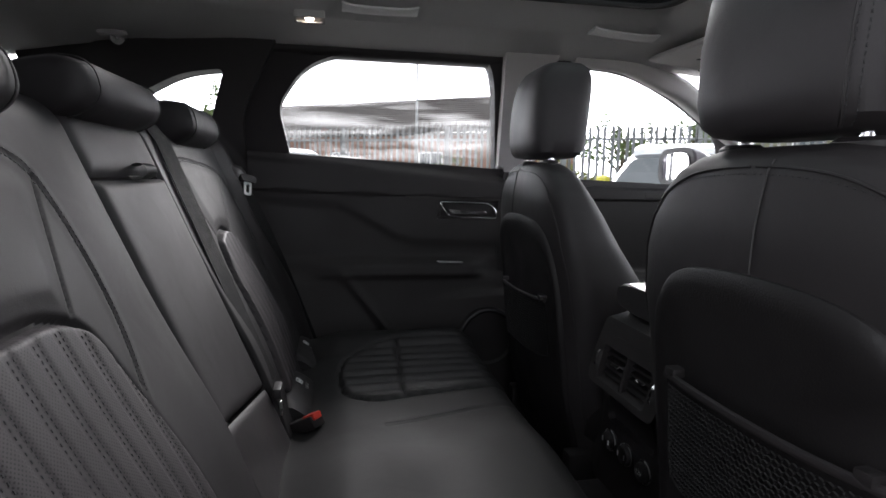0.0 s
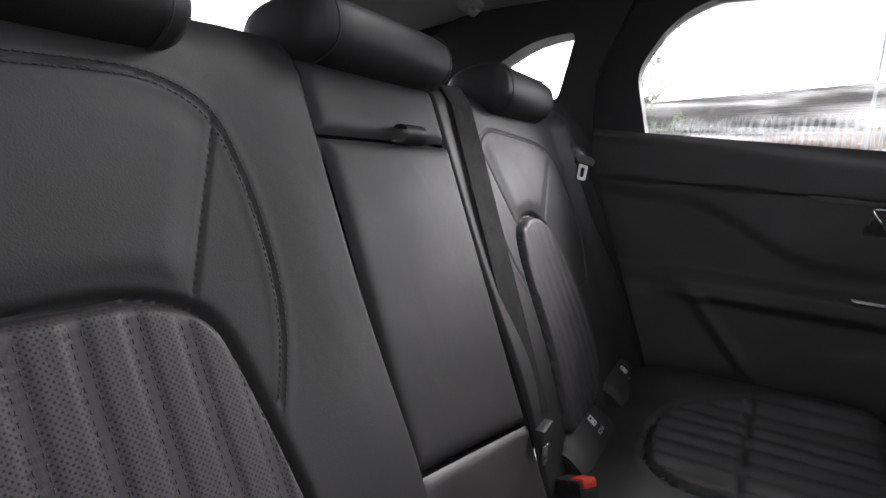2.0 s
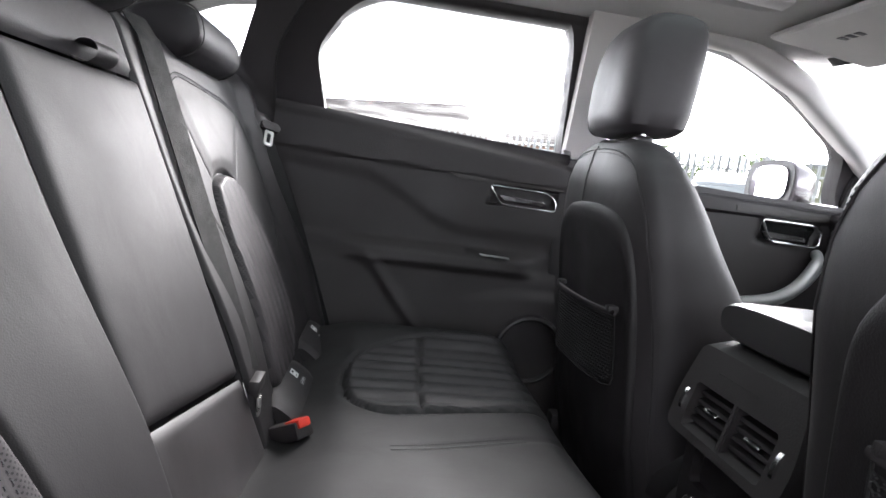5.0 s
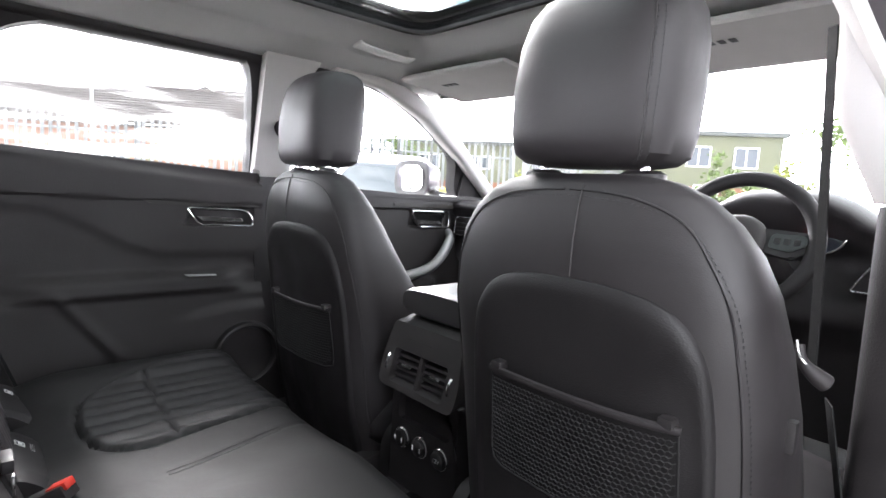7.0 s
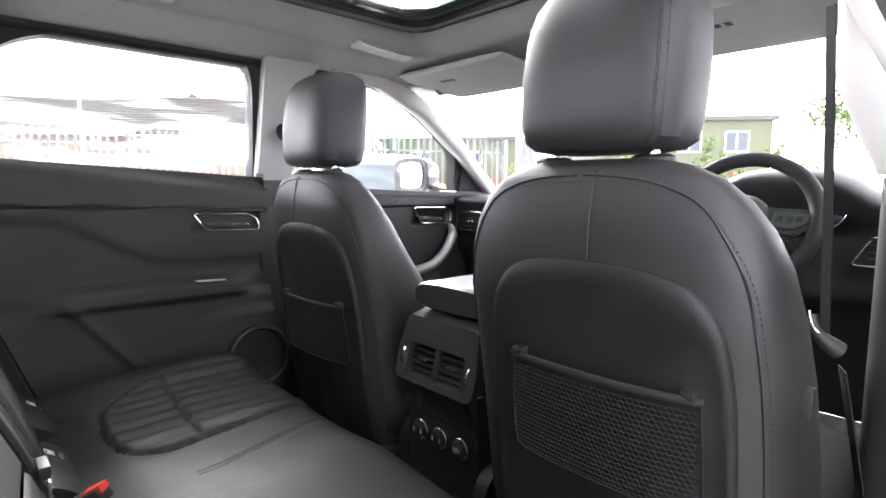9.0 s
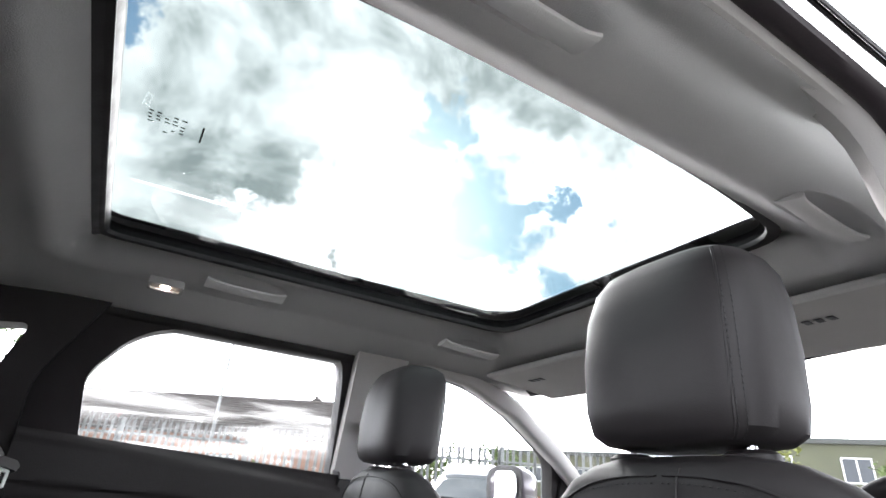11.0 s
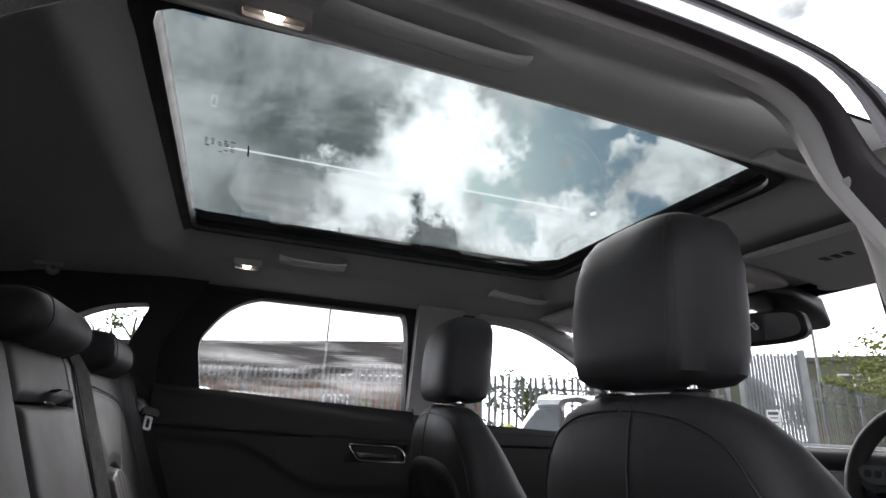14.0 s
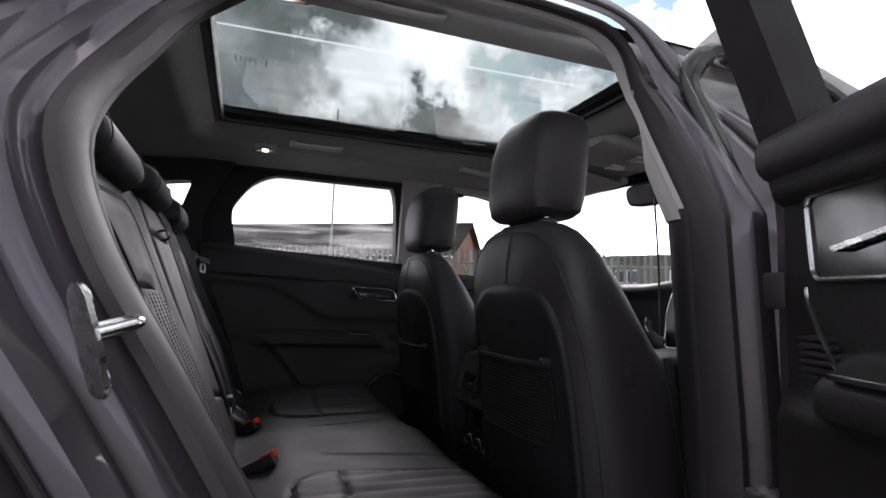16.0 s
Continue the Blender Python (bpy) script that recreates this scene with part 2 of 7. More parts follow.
LEATHER = material("black_leather", (0.0165, 0.0147, 0.0158), 0.58, var=0.14, scale=9, bump=0.07, bump_scale=750, kind="leather", rough_var=0.06, spec=0.27)
# colour raised over plain leather: roof light on the tilted flutes is put in
LEATHER_PERF = perforated("lit_perforated_leather", (0.0400, 0.0345, 0.0370), 0.55, (0.031, -0.4586 + 0.118, 0.0034))
LEATHER_LID = material("polished_black_leather", (0.030, 0.028, 0.029), 0.36, var=0.1, scale=9, bump=0.03, bump_scale=750, kind="leather", rough_var=0.04, spec=0.8, coat=0.5)
LEATHER_SEAT = perforated("fluted_seat_leather", (0.0215, 0.0198, 0.0208), 0.58, spec=0.34)
# the seat leather again, its colour darkened to dim the light on the cushion
LEATHER_BENCH = material("dimmed_bench_leather", (0.0105, 0.0098, 0.0102), 0.62, var=0.14, scale=9, bump=0.07, bump_scale=750, kind="leather", rough_var=0.06, spec=0.30)
SHELL = material("hard_black_shell_plastic", (0.0105, 0.0090, 0.0098), 0.55, var=0.12, scale=12, bump=0.25, bump_scale=500, spec=0.4)
# black rubber with the purple veil of glare put into its colour
SEAL = material("glare_lifted_seal_rubber", (0.036, 0.028, 0.032), 0.5, var=0.15, scale=20, bump=0.1, bump_scale=200)
LEATHER_SIDE = material("soft_black_leather", (0.0185, 0.0158, 0.0170), 0.54, var=0.14, scale=7, bump=0.07, bump_scale=750, kind="leather")
PLASTIC = material("black_grained_plastic", (0.0150, 0.0128, 0.0136), 0.5, var=0.12, scale=12, bump=0.25, bump_scale=500)
PLASTIC_SOFT = material("soft_touch_dark_plastic", (0.0215, 0.0185, 0.0188), 0.60, var=0.12, scale=10, bump=0.3, bump_scale=450)
GLOSS_BLACK = material("gloss_black_trim", (0.010, 0.010, 0.010), 0.12, var=0.1, scale=20, rough_var=0.04)
RUBBER = material("black_rubber", (0.0158, 0.0128, 0.0140), 0.6, var=0.2, scale=30, bump=0.15, bump_scale=200)
CLOTH = material("pale_grey_headliner_cloth", (0.72, 0.71, 0.70), 0.95, var=0.06, scale=5, bump=0.35, bump_scale=650, spec=0.1, fine=0.3)
CLOTH_TRIM = material("pale_grey_pillar_trim", (0.46, 0.445, 0.435), 0.75, var=0.05, scale=9, bump=0.2, bump_scale=500, spec=0.25)
CARPET = material("black_carpet", (0.012, 0.012, 0.012), 1.0, var=0.4, scale=60, bump=0.8, bump_scale=900, spec=0.05, fine=0.4)
CHROME = material("satin_chrome", (0.72, 0.72, 0.72), 0.18, metal=1.0, var=0.04, scale=40, rough_var=0.05)
STEEL = material("bright_steel", (0.62, 0.61, 0.60), 0.28, metal=1.0, var=0.08, scale=60, rough_var=0.08)
ZINC = material("bright_zinc", (0.70, 0.70, 0.69), 0.35, metal=0.35, var=0.05, scale=60)
PAINT = material("dark_metallic_grey_paint", (0.066, 0.052, 0.066), 0.33, metal=0.45, var=0.08, scale=4, coat=0.7, rough_var=0.04)
PULL = material("satin_grey_handle", (0.26, 0.26, 0.26), 0.38, metal=0.4, var=0.08, scale=20)
RED = material("red_release_button", (0.55, 0.035, 0.02), 0.4, var=0.08, scale=50)
WEBBING = material("black_belt_webbing", (0.009, 0.009, 0.0093), 0.75, var=0.2, scale=60, bump=0.5, bump_scale=900, spec=0.2)
THREAD = material("dark_grey_thread", (0.026, 0.026, 0.028), 0.7, var=0.1, scale=60)
NETTING = material("black_elastic_net", (0.010, 0.0095, 0.0098), 0.7, var=0.15, scale=60, spec=0.3)
WOOD = material("dark_veneer", (0.020, 0.017, 0.015), 0.42, var=0.3, scale=18)
SCREEN = material("dark_display_glass", (0.012, 0.014, 0.02), 0.06, var=0.05, scale=10, rough_var=0.02)
PRINT = material("white_print", (0.62, 0.62, 0.62), 0.6, var=0.05, scale=30)
GLASS = glass_material("clear_window_glass", (0.94, 0.95, 0.95))
GLASS_SMEARED = glass_material("smeared_window_glass", (0.90, 0.91, 0.91), smears=0.17)
GLASS_ROOF = glass_material("green_tinted_roof_glass", (0.52, 0.548, 0.542), gloss_at=0.025)
MIRROR = material("mirror_silvering", (0.9, 0.9, 0.9), 0.02, metal=1.0, var=0.0, rough_var=0.01)
LAMP_GLOW = emitter("lit_reading_lamp", (1.0, 0.88, 0.72), 9.0)
LAMP_LENS = material("reading_lamp_lens", (0.5, 0.45, 0.4), 0.3, var=0.1, scale=60)
RED_LED = emitter("red_warning_light", (1.0, 0.08, 0.04), 1.5)


# ---- building helpers ----
def part(name, bm, mat, parent=None, label="", smooth=True, kind=""):
    me = bpy.data.meshes.new(name)
    bm.normal_update()
    if smooth:
        for f in bm.faces:
            f.smooth = True
        for e in bm.edges:
            if len(e.link_faces) == 2 and e.calc_face_angle(0) > 0.7:
                e.smooth = False
    bm.to_mesh(me)
    bm.free()
    ob = new(name, me)
    for m in mat if isinstance(mat, (list, tuple)) else (mat,):
        me.materials.append(m)
    if parent is not None:
        ob.parent = parent
        ob.matrix_parent_inverse = Matrix.Translation(-parent.location)
    if label:
        ob["label"] = label
    if kind:
        ob["kind"] = kind
    return ob


def thing(name, at, label, category, group="", kind=""):
    ob = new(name)
    ob.location = at
    ob.empty_display_size = 0.05
    return tagged(ob, label, category, group, kind)


def loft(rings, closed=True, caps=True, bm=None):
    bm = bm or bmesh.new()
    vs = [[bm.verts.new(p) for p in r] for r in rings]
    n = len(rings[0])
    for a, b in zip(vs, vs[1:]):
        for i in range(n if closed else n - 1):
            j = (i + 1) % n
            bm.faces.new((a[i], a[j], b[j], b[i]))
    if caps and closed:
        bm.faces.new(list(reversed(vs[0])))
        bm.faces.new(vs[-1])
    return bm


def ring(c, ax, ay, w, h, e=2.5, n=32, phase=0.0):
    """A closed superellipse of half-sizes w, h round c."""
    c, ax, ay = Vector(c), Vector(ax), Vector(ay)
    out = []
    for k in range(n):
        a = 2 * math.pi * (k + phase) / n
        ca, sa = math.cos(a), math.sin(a)
        out.append(c + ax * (w * math.copysign(abs(ca) ** (2 / e), ca)) + ay * (h * math.copysign(abs(sa) ** (2 / e), sa)))
    return out


def grid(fn, us, vs, bm=None, mats=None, uvs=False):
    """A sheet of points fn(u, v); mats(u, v) gives a face's material slot."""
    bm = bm or bmesh.new()
    pts = [[bm.verts.new(fn(u, v)) for u in us] for v in vs]
    lay = bm.loops.layers.uv.verify() if uvs else None
    for j in range(len(vs) - 1):
        for i in range(len(us) - 1):
            f = bm.faces.new((pts[j][i], pts[j][i + 1], pts[j + 1][i + 1], pts[j + 1][i]))
            if mats:
                f.material_index = mats((us[i] + us[i + 1]) / 2, (vs[j] + vs[j + 1]) / 2)
            if uvs:
                for lp, (a, b) in zip(f.loops, ((i, j), (i + 1, j), (i + 1, j + 1), (i, j + 1))):
                    lp[lay].uv = (us[a], vs[b])
    return bm


def box(lo, hi, bevel=0.004, seg=2, bm=None):
    b = bmesh.new()
    bmesh.ops.create_cube(b, size=1)
    lo, hi = Vector(lo), Vector(hi)
    for v in b.verts:
        v.co = Vector((lo[k] + (v.co[k] + 0.5) * (hi[k] - lo[k]) for k in range(3)))
    if bevel:
        bmesh.ops.bevel(b, geom=b.edges[:], offset=bevel, segments=seg, affect="EDGES", profile=0.6)
    return join(bm, b)


def join(bm, other):
    if bm is None:
        return other
    me = bpy.data.meshes.new("tmp")
    other.to_mesh(me)
    other.free()
    bm.from_mesh(me)
    bpy.data.meshes.remove(me)
    return bm


def turned(bm, m):
    bmesh.ops.transform(bm, matrix=m, verts=bm.verts)
    return bm


def tube(path, r, n=10, bm=None, closed=False, flat=1.0, up=(0, 0, 1), caps=True):
    """A round or flattened bar along a path; r may be a number or one for each point."""
    path = [Vector(p) for p in path]
    k = len(path)
    rings, side = [], None
    for i, p in enumerate(path):
        d = (path[(i + 1) % k] - path[i - 1]) if closed else (path[min(i + 1, k - 1)] - path[max(i - 1, 0)])
        d.normalize()
        s = d.cross(Vector(up))
        if s.length < 1e-3:
            s = side or d.orthogonal()
        s.normalize()
        side = s
        t = s.cross(d)
        rr = r[i] if isinstance(r, (list, tuple)) else r
        rings.append([p + s * (rr * math.cos(2 * math.pi * a / n)) + t * (rr * flat * math.sin(2 * math.pi * a / n)) for a in range(n)])
    if closed:
        rings.append(rings[0])
    return loft(rings, caps=caps and not closed, bm=bm)


def smooth_path(pts, n=8, closed=False):
    """Catmull-Rom through points."""
    pts = [Vector(p) for p in pts]
    k, out = len(pts), []
    for i in range(k if closed else k - 1):
        p = [pts[(i + j) % k] if closed else pts[min(max(i + j, 0), k - 1)] for j in (-1, 0, 1, 2)]
        for s in range(n):
            t = s / n
            out.append(0.5 * (2 * p[1] + (p[2] - p[0]) * t + (2 * p[0] - 5 * p[1] + 4 * p[2] - p[3]) * t**2 + (3 * p[1] - p[0] - 3 * p[2] + p[3]) * t**3))
    if not closed:
        out.append(pts[-1])
    return out


def slab(outline, to3d, inner, outer, bevel=0.004, bm=None):
    """A plate with the given flat outline; to3d(a, b, depth) lays it in space, from depth inner to depth outer."""
    b = bmesh.new()
    lo = [b.verts.new(to3d(p[0], p[1], inner)) for p in outline]
    hi = [b.verts.new(to3d(p[0], p[1], outer)) for p in outline]
    n = len(outline)
    top = b.faces.new(hi)
    bot = b.faces.new(list(reversed(lo)))
    for i in range(n):
        j = (i + 1) % n
        b.faces.new((lo[i], lo[j], hi[j], hi[i]))
    if bevel:
        bmesh.ops.bevel(b, geom=[e for e in b.edges if top in e.link_faces or bot in e.link_faces], offset=bevel, segments=2, affect="EDGES")
    bmesh.ops.recalc_face_normals(b, faces=b.faces)
    return join(bm, b)


def hoop(outer, inner, to3d, d0, d1, bm=None):
    """A frame between two outlines with the same number of points, with thickness from depth d0 to d1."""
    b = bm or bmesh.new()
    n = len(outer)
    quads = []
    rows = [[b.verts.new(to3d(p[0], p[1], d)) for p in line] for line, d in ((outer, d0), (inner, d0), (inner, d1), (outer, d1))]
    for r, s in zip(rows, rows[1:] + rows[:1]):
        for i in range(n):
            j = (i + 1) % n
            quads.append(b.faces.new((r[i], r[j], s[j], s[i])))
    bmesh.ops.recalc_face_normals(b, faces=quads)
    return b


def resample(pts, n):
    """A closed outline as n evenly spaced points."""
    pts = [Vector((p[0], p[1], 0)) for p in pts]
    seg = [(pts[(i + 1) % len(pts)] - p).length for i, p in enumerate(pts)]
    total, out, i, done = sum(seg), [], 0, 0.0
    for k in range(n):
        want = total * k / n
        while done + seg[i] < want:
            done += seg[i]
            i += 1
        t = (want - done) / seg[i]
        q = pts[i].lerp(pts[(i + 1) % len(pts)], t)
        out.append((q.x, q.y))
    return out


def rounded(pts, r, n=6):
    """A polygon with its corners rounded by r (a number, or one for each corner)."""
    k, out = len(pts), []
    for i, p in enumerate(pts):
        p, a, b = Vector(p), Vector(pts[i - 1]), Vector(pts[(i + 1) % k])
        rr = r[i] if isinstance(r, (list, tuple)) else r
        u, v = (a - p), (b - p)
        d = min(rr, u.length * 0.48, v.length * 0.48)
        s, e = p + u.normalized() * d, p + v.normalized() * d
        for j in range(n + 1):
            t = j / n
            q = s * (1 - t) ** 2 + p * 2 * t * (1 - t) + e * t**2
            out.append((q.x, q.y))
    return out


def smoothstep(a, b, x):
    t = min(max((x - a) / (b - a), 0.0), 1.0)
    return t * t * (3 - 2 * t)


def lerp_table(rows, x):
    """Values between the rows of a small table (x, y)."""
    if x <= rows[0][0]:
        return rows[0][1]
    for (a, va), (b, vb) in zip(rows, rows[1:]):
        if x <= b:
            t = (x - a) / (b - a)
            return va + (vb - va) * t
    return rows[-1][1]


def span(a, b, step):
    n = max(1, int(round((b - a) / step)))
    return [a + (b - a) * k / n for k in range(n + 1)]


def outline_distance(pts):
    """A quick signed distance (inside negative) to a closed outline."""
    P = np.array([(p[0], p[1]) for p in pts])
    Q = np.roll(P, -1, 0)
    E = Q - P
    LL = (E**2).sum(1)

    def dist(a, b):
        w = np.array((a, b)) - P
        t = np.clip((w * E).sum(1) / LL, 0, 1)
        d = math.sqrt(((w - E * t[:, None]) ** 2).sum(1).min())
        c = (P[:, 1] > b) != (Q[:, 1] > b)
        with np.errstate(divide="ignore", invalid="ignore"):
            xs = P[:, 0] + (b - P[:, 1]) * E[:, 0] / E[:, 1]
        return -d if (c & (a < xs)).sum() % 2 else d

    return dist


def stitches(points, normal, bm=None, gap=0.0052, size=0.0032, lift=0.0005):
    """A row of short raised stitches along a path; normal(p) is the way out of the surface."""
    bm = bm or bmesh.new()
    total, nextat = 0.0, 0.0
    for a, b in zip(points, points[1:]):
        a, b = Vector(a), Vector(b)
        d = (b - a).length
        while total + d > nextat:
            p = a.lerp(b, (nextat - total) / d)
            dirn = (b - a).normalized()
            nrm = Vector(normal(p)).normalized()
            s = dirn.cross(nrm).normalized()
            q = [p + dirn * (size / 2 * i) + s * (0.0005 * j) for i, j in ((-1, -1), (1, -1), (1, 1), (-1, 1))]
            lo = [bm.verts.new(v) for v in q]
            hi = [bm.verts.new(p + (v - p) * 0.7 + nrm * lift * 1.6) for v in q]
            bm.faces.new(hi)
            for i in range(4):
                bm.faces.new((lo[i], lo[(i + 1) % 4], hi[(i + 1) % 4], hi[i]))
            nextat += gap
        total += d
    return bm


# ---- shape of the cabin ----
MID = -0.02  # the middle line of the cabin


def side_y(z):
    """Half-width of the cabin wall at a height: upright below the window line, leaning in above."""
    if z < 1.16:
        return 0.80 - 0.02 * smoothstep(0.9, 0.4, z)
    return 0.80 - 0.455 * (z - 1.16)


def on_side(s):
    """Places on a cabin wall; the driver's side stands a little nearer to the middle line."""
    def place(x, z, d):
        near = 0.0 if s > 0 else 0.008 + 0.042 * max(smoothstep(1.15, 1.30, z), smoothstep(-0.40, -0.05, x)) * smoothstep(1.49, 1.37, z)
        return Vector((x, s * (side_y(z) - near - d), z))

    return place


def roof_z(x, y):
    """The lining coves down all round the glass, then runs nearly level to the sides."""
    d = math.hypot(max(0.0, abs(y) - 0.385), max(0.0, x - 0.345, -0.61 - x))
    return 1.540 - 0.046 * smoothstep(0.0, 0.085, d) - 0.032 * smoothstep(0.085, 0.33, d) - 0.06 * smoothstep(0.30, 0.75, d)


SUNROOF = rounded([(-0.61, -0.385), (-0.38, -0.402), (-0.10, -0.407), (0.15, -0.396), (0.335, -0.37), (0.345, 0.37), (-0.61, 0.385)], [0.03, 0.2, 0.2, 0.2, 0.06, 0.07, 0.03], 8)
WINDOW_REAR = rounded([(-0.547, 1.187), (-0.572, 1.325), (-0.50, 1.425), (-0.38, 1.462), (-0.085, 1.470), (0.0, 1.458), (0.022, 1.395), (0.062, 1.158)], [0.004, 0.03, 0.06, 0.08, 0.06, 0.03, 0.03, 0.006], 6)
WINDOW_FRONT = rounded([(0.165, 1.145), (0.14, 1.40), (0.19, 1.462), (0.42, 1.455), (0.62, 1.385), (0.83, 1.272), (0.885, 1.118)], [0.01, 0.05, 0.05, 0.08, 0.1, 0.05, 0.004], 6)
QUARTER = rounded([(-0.93, 1.325), (-0.80, 1.39), (-0.695, 1.404), (-0.750, 1.258)], [0.02, 0.05, 0.02, 0.03], 6)


HANDLES = (
    ((0.20, 0.455, 1.4955), (0.375, 0.468, 1.4915), "pale grey roof grab handle over the front window"),
    ((-0.400, 0.440, 1.503), (-0.240, 0.440, 1.503), "pale grey roof grab handle over the rear window"),
    ((-0.435, -0.520, 1.4885), (-0.235, -0.516, 1.4885), "pale grey roof grab handle over the rear door"),
    ((0.156, -0.480, 1.4915), (0.325, -0.475, 1.4915), "pale grey roof grab handle over the driver's door"),
)


def handle_dish(x, y):
    """How deep the lining is dished round the folded roof handles."""
    deep = 0.0
    for a, b, _ in HANDLES:
        half = (b[0] - a[0]) / 2
        e = abs((x - (a[0] + b[0]) / 2) / (half + 0.014)) ** 3 + abs((y - (a[1] + b[1]) / 2) / 0.033) ** 3
        deep = max(deep, 0.012 * smoothstep(1.0, 0.55, e))
    return deep


def build_ceiling():
    n = 320
    hole = resample(SUNROOF, n)
    # outline of the cloth lining, by angle round the hole's middle, so that the two rings match
    edge = []
    for p in hole:
        dx, dy = p[0] + 0.13, p[1]
        t = min((0.80 / dx if dx > 0 else -1.07 / dx) if abs(dx) > 1e-6 else 99, (0.665 if dy > 0 else 0.597) / abs(dy) if abs(dy) > 1e-6 else 99)
        edge.append((-0.13 + dx * t, dy * t))
    rings = []
    for k in range(41):
        t = k / 40
        row = []
        for h, e in zip(hole, edge):
            x, y = h[0] + (e[0] - h[0]) * t, h[1] + (e[1] - h[1]) * t
            row.append((x, y, roof_z(x, y) + handle_dish(x, y)))
        rings.append(row)
    bm = loft(rings, caps=False)
    bmesh.ops.solidify(bm, geom=bm.faces[:], thickness=-0.004)
    ob = part("ceiling", bm, CLOTH)
    tagged(ob, "pale grey woven cloth headliner round the glass roof", "ceiling", kind="structure")


def build_sunroof():
    t = thing("sunroof", (-0.13, 0, 1.58), "large green-tinted panoramic glass roof with black frame", "sunroof")
    n = 160
    hole = resample(SUNROOF, n)

    def inset(d, z):
        return [(-0.13 + (p[0] + 0.13) * (1 + d / 0.48), p[1] * (1 + d / 0.38), z) for p in hole]

    bm = loft([inset(0.016, 1.5410), inset(0.004, 1.5385), inset(-0.004, 1.540), inset(-0.005, 1.545), inset(-0.004, 1.548), inset(0.05, 1.550), inset(0.05, 1.59), inset(0.004, 1.59)], caps=False)
    part("frame", bm, RUBBER, t, "black rubber-edged frame")
    bm = loft([inset(0.04, 1.5535), inset(0.04, 1.5585)])
    g = part("pane", bm, GLASS_ROOF, t, "green-tinted glass")
    g.visible_shadow = False
    # maker's marks etched near the rear edge, as plain bars
    bm = bmesh.new()
    random.seed(4)
    for i in range(5):
        for j in range(6):
            x, y = -0.566 + 0.010 * i, -0.075 + 0.0085 * j
            if random.random() < 0.75:
                box((x, y, 1.5515), (x + 0.004 + 0.003 * random.random(), y + 0.0022, 1.5520), 0, bm=bm) if len(bm.verts) else box((x, y, 1.5515), (x + 0.006, y + 0.0022, 1.5520), 0, bm=bm)
    box((-0.500, -0.075, 1.5515), (-0.4975, -0.035, 1.5520), 0, bm=bm)
    part("etched_marks", bm, GLOSS_BLACK, t, "small black etched marks", smooth=False)
    # roller blind housing across the rear edge
    rings = []
    for y in span(-0.40, 0.40, 0.1):
        rings.append([(-0.605, y, 1.575), (-0.600, y, 1.556), (-0.606, y, 1.541), (-0.635, y, 1.533), (-0.70, y, 1.531), (-0.70, y, 1.575)])
    part("blind_housing", loft(rings), RUBBER, t, "black blind housing")


def build_floor():
    us, vs = span(-0.75, 0.75, 0.05), span(-0.62, 1.55, 0.05)
    bm = grid(lambda y, x: (x, y, 0.385 + 0.16 * math.exp(-((y - MID) / 0.13) ** 4) + 0.012 * noise.noise((x * 6, y * 6, 0))), us, vs)
    tagged(part("floor", bm, CARPET), "black carpeted floor with a raised centre tunnel", "floor", kind="structure")
    bm = box((-1.75, -0.80, 0.30), (1.65, 0.80, 0.36), 0.01)
    tagged(part("floor_pan", bm, PAINT), "painted steel floor of the car", "floor", kind="structure")
    bm = box((-0.72, 0.745, 0.34), (1.28, 0.905, 0.452), 0.012)
    tagged(part("trim", bm, PLASTIC), "black plastic sill under the closed doors", "door sill", kind="structure")


def rear_door_trim(x, z):
    """How far the left rear door's lining stands in from the door wall."""
    d = 0.035
    # rounded ledge under the glass
    d += 0.028 * smoothstep(1.185, 1.150, z - 0.045 * (-0.25 - x)) * 1.0
    top = 1.084 + 0.03 * (-0.25 - x)
    d -= 0.007 * smoothstep(top + 0.003, top - 0.003, z)
    # sculpted sweep from the upper rear down to the armrest
    sweep = lerp_table([(-0.62, 1.075), (-0.42, 1.06), (-0.34, 1.02), (-0.25, 0.965), (-0.18, 0.945), (0.2, 0.94)], x)
    d -= 0.006 * smoothstep(sweep + 0.012, sweep - 0.022, z) * smoothstep(0.89, 0.91, z)
    # armrest
    arm = 0.884 - 0.01 * (x + 0.2)
    w = smoothstep(-0.54, -0.40, x) * smoothstep(0.05, -0.03, x)
    d += 0.024 * w * math.exp(-(((z - arm + 0.018) / 0.026) ** 4))
    d += 0.014 * smoothstep(arm - 0.02, arm - 0.06, z)
    # map pocket low at the front
    px = smoothstep(-0.20, 0.0, x)
    rim = 0.80 - 0.18 * max(0.0, -0.02 - x)
    d += 0.016 * px * smoothstep(rim + 0.010, rim - 0.020, z)
    # slanted crease behind the armrest
    cr = -0.41 + 0.80 * (0.86 - z)
    d += 0.010 * math.exp(-(((x - cr) / 0.016) ** 2)) * smoothstep(0.88, 0.84, z) * smoothstep(0.66, 0.70, z)
    # handle recess
    q = max(abs((x - (-0.03) - 0.28 * (z - 1.04)) / 0.088), abs((z - 1.042) / 0.027))
    d -= 0.014 * smoothstep(1.02, 0.90, q)
    return d


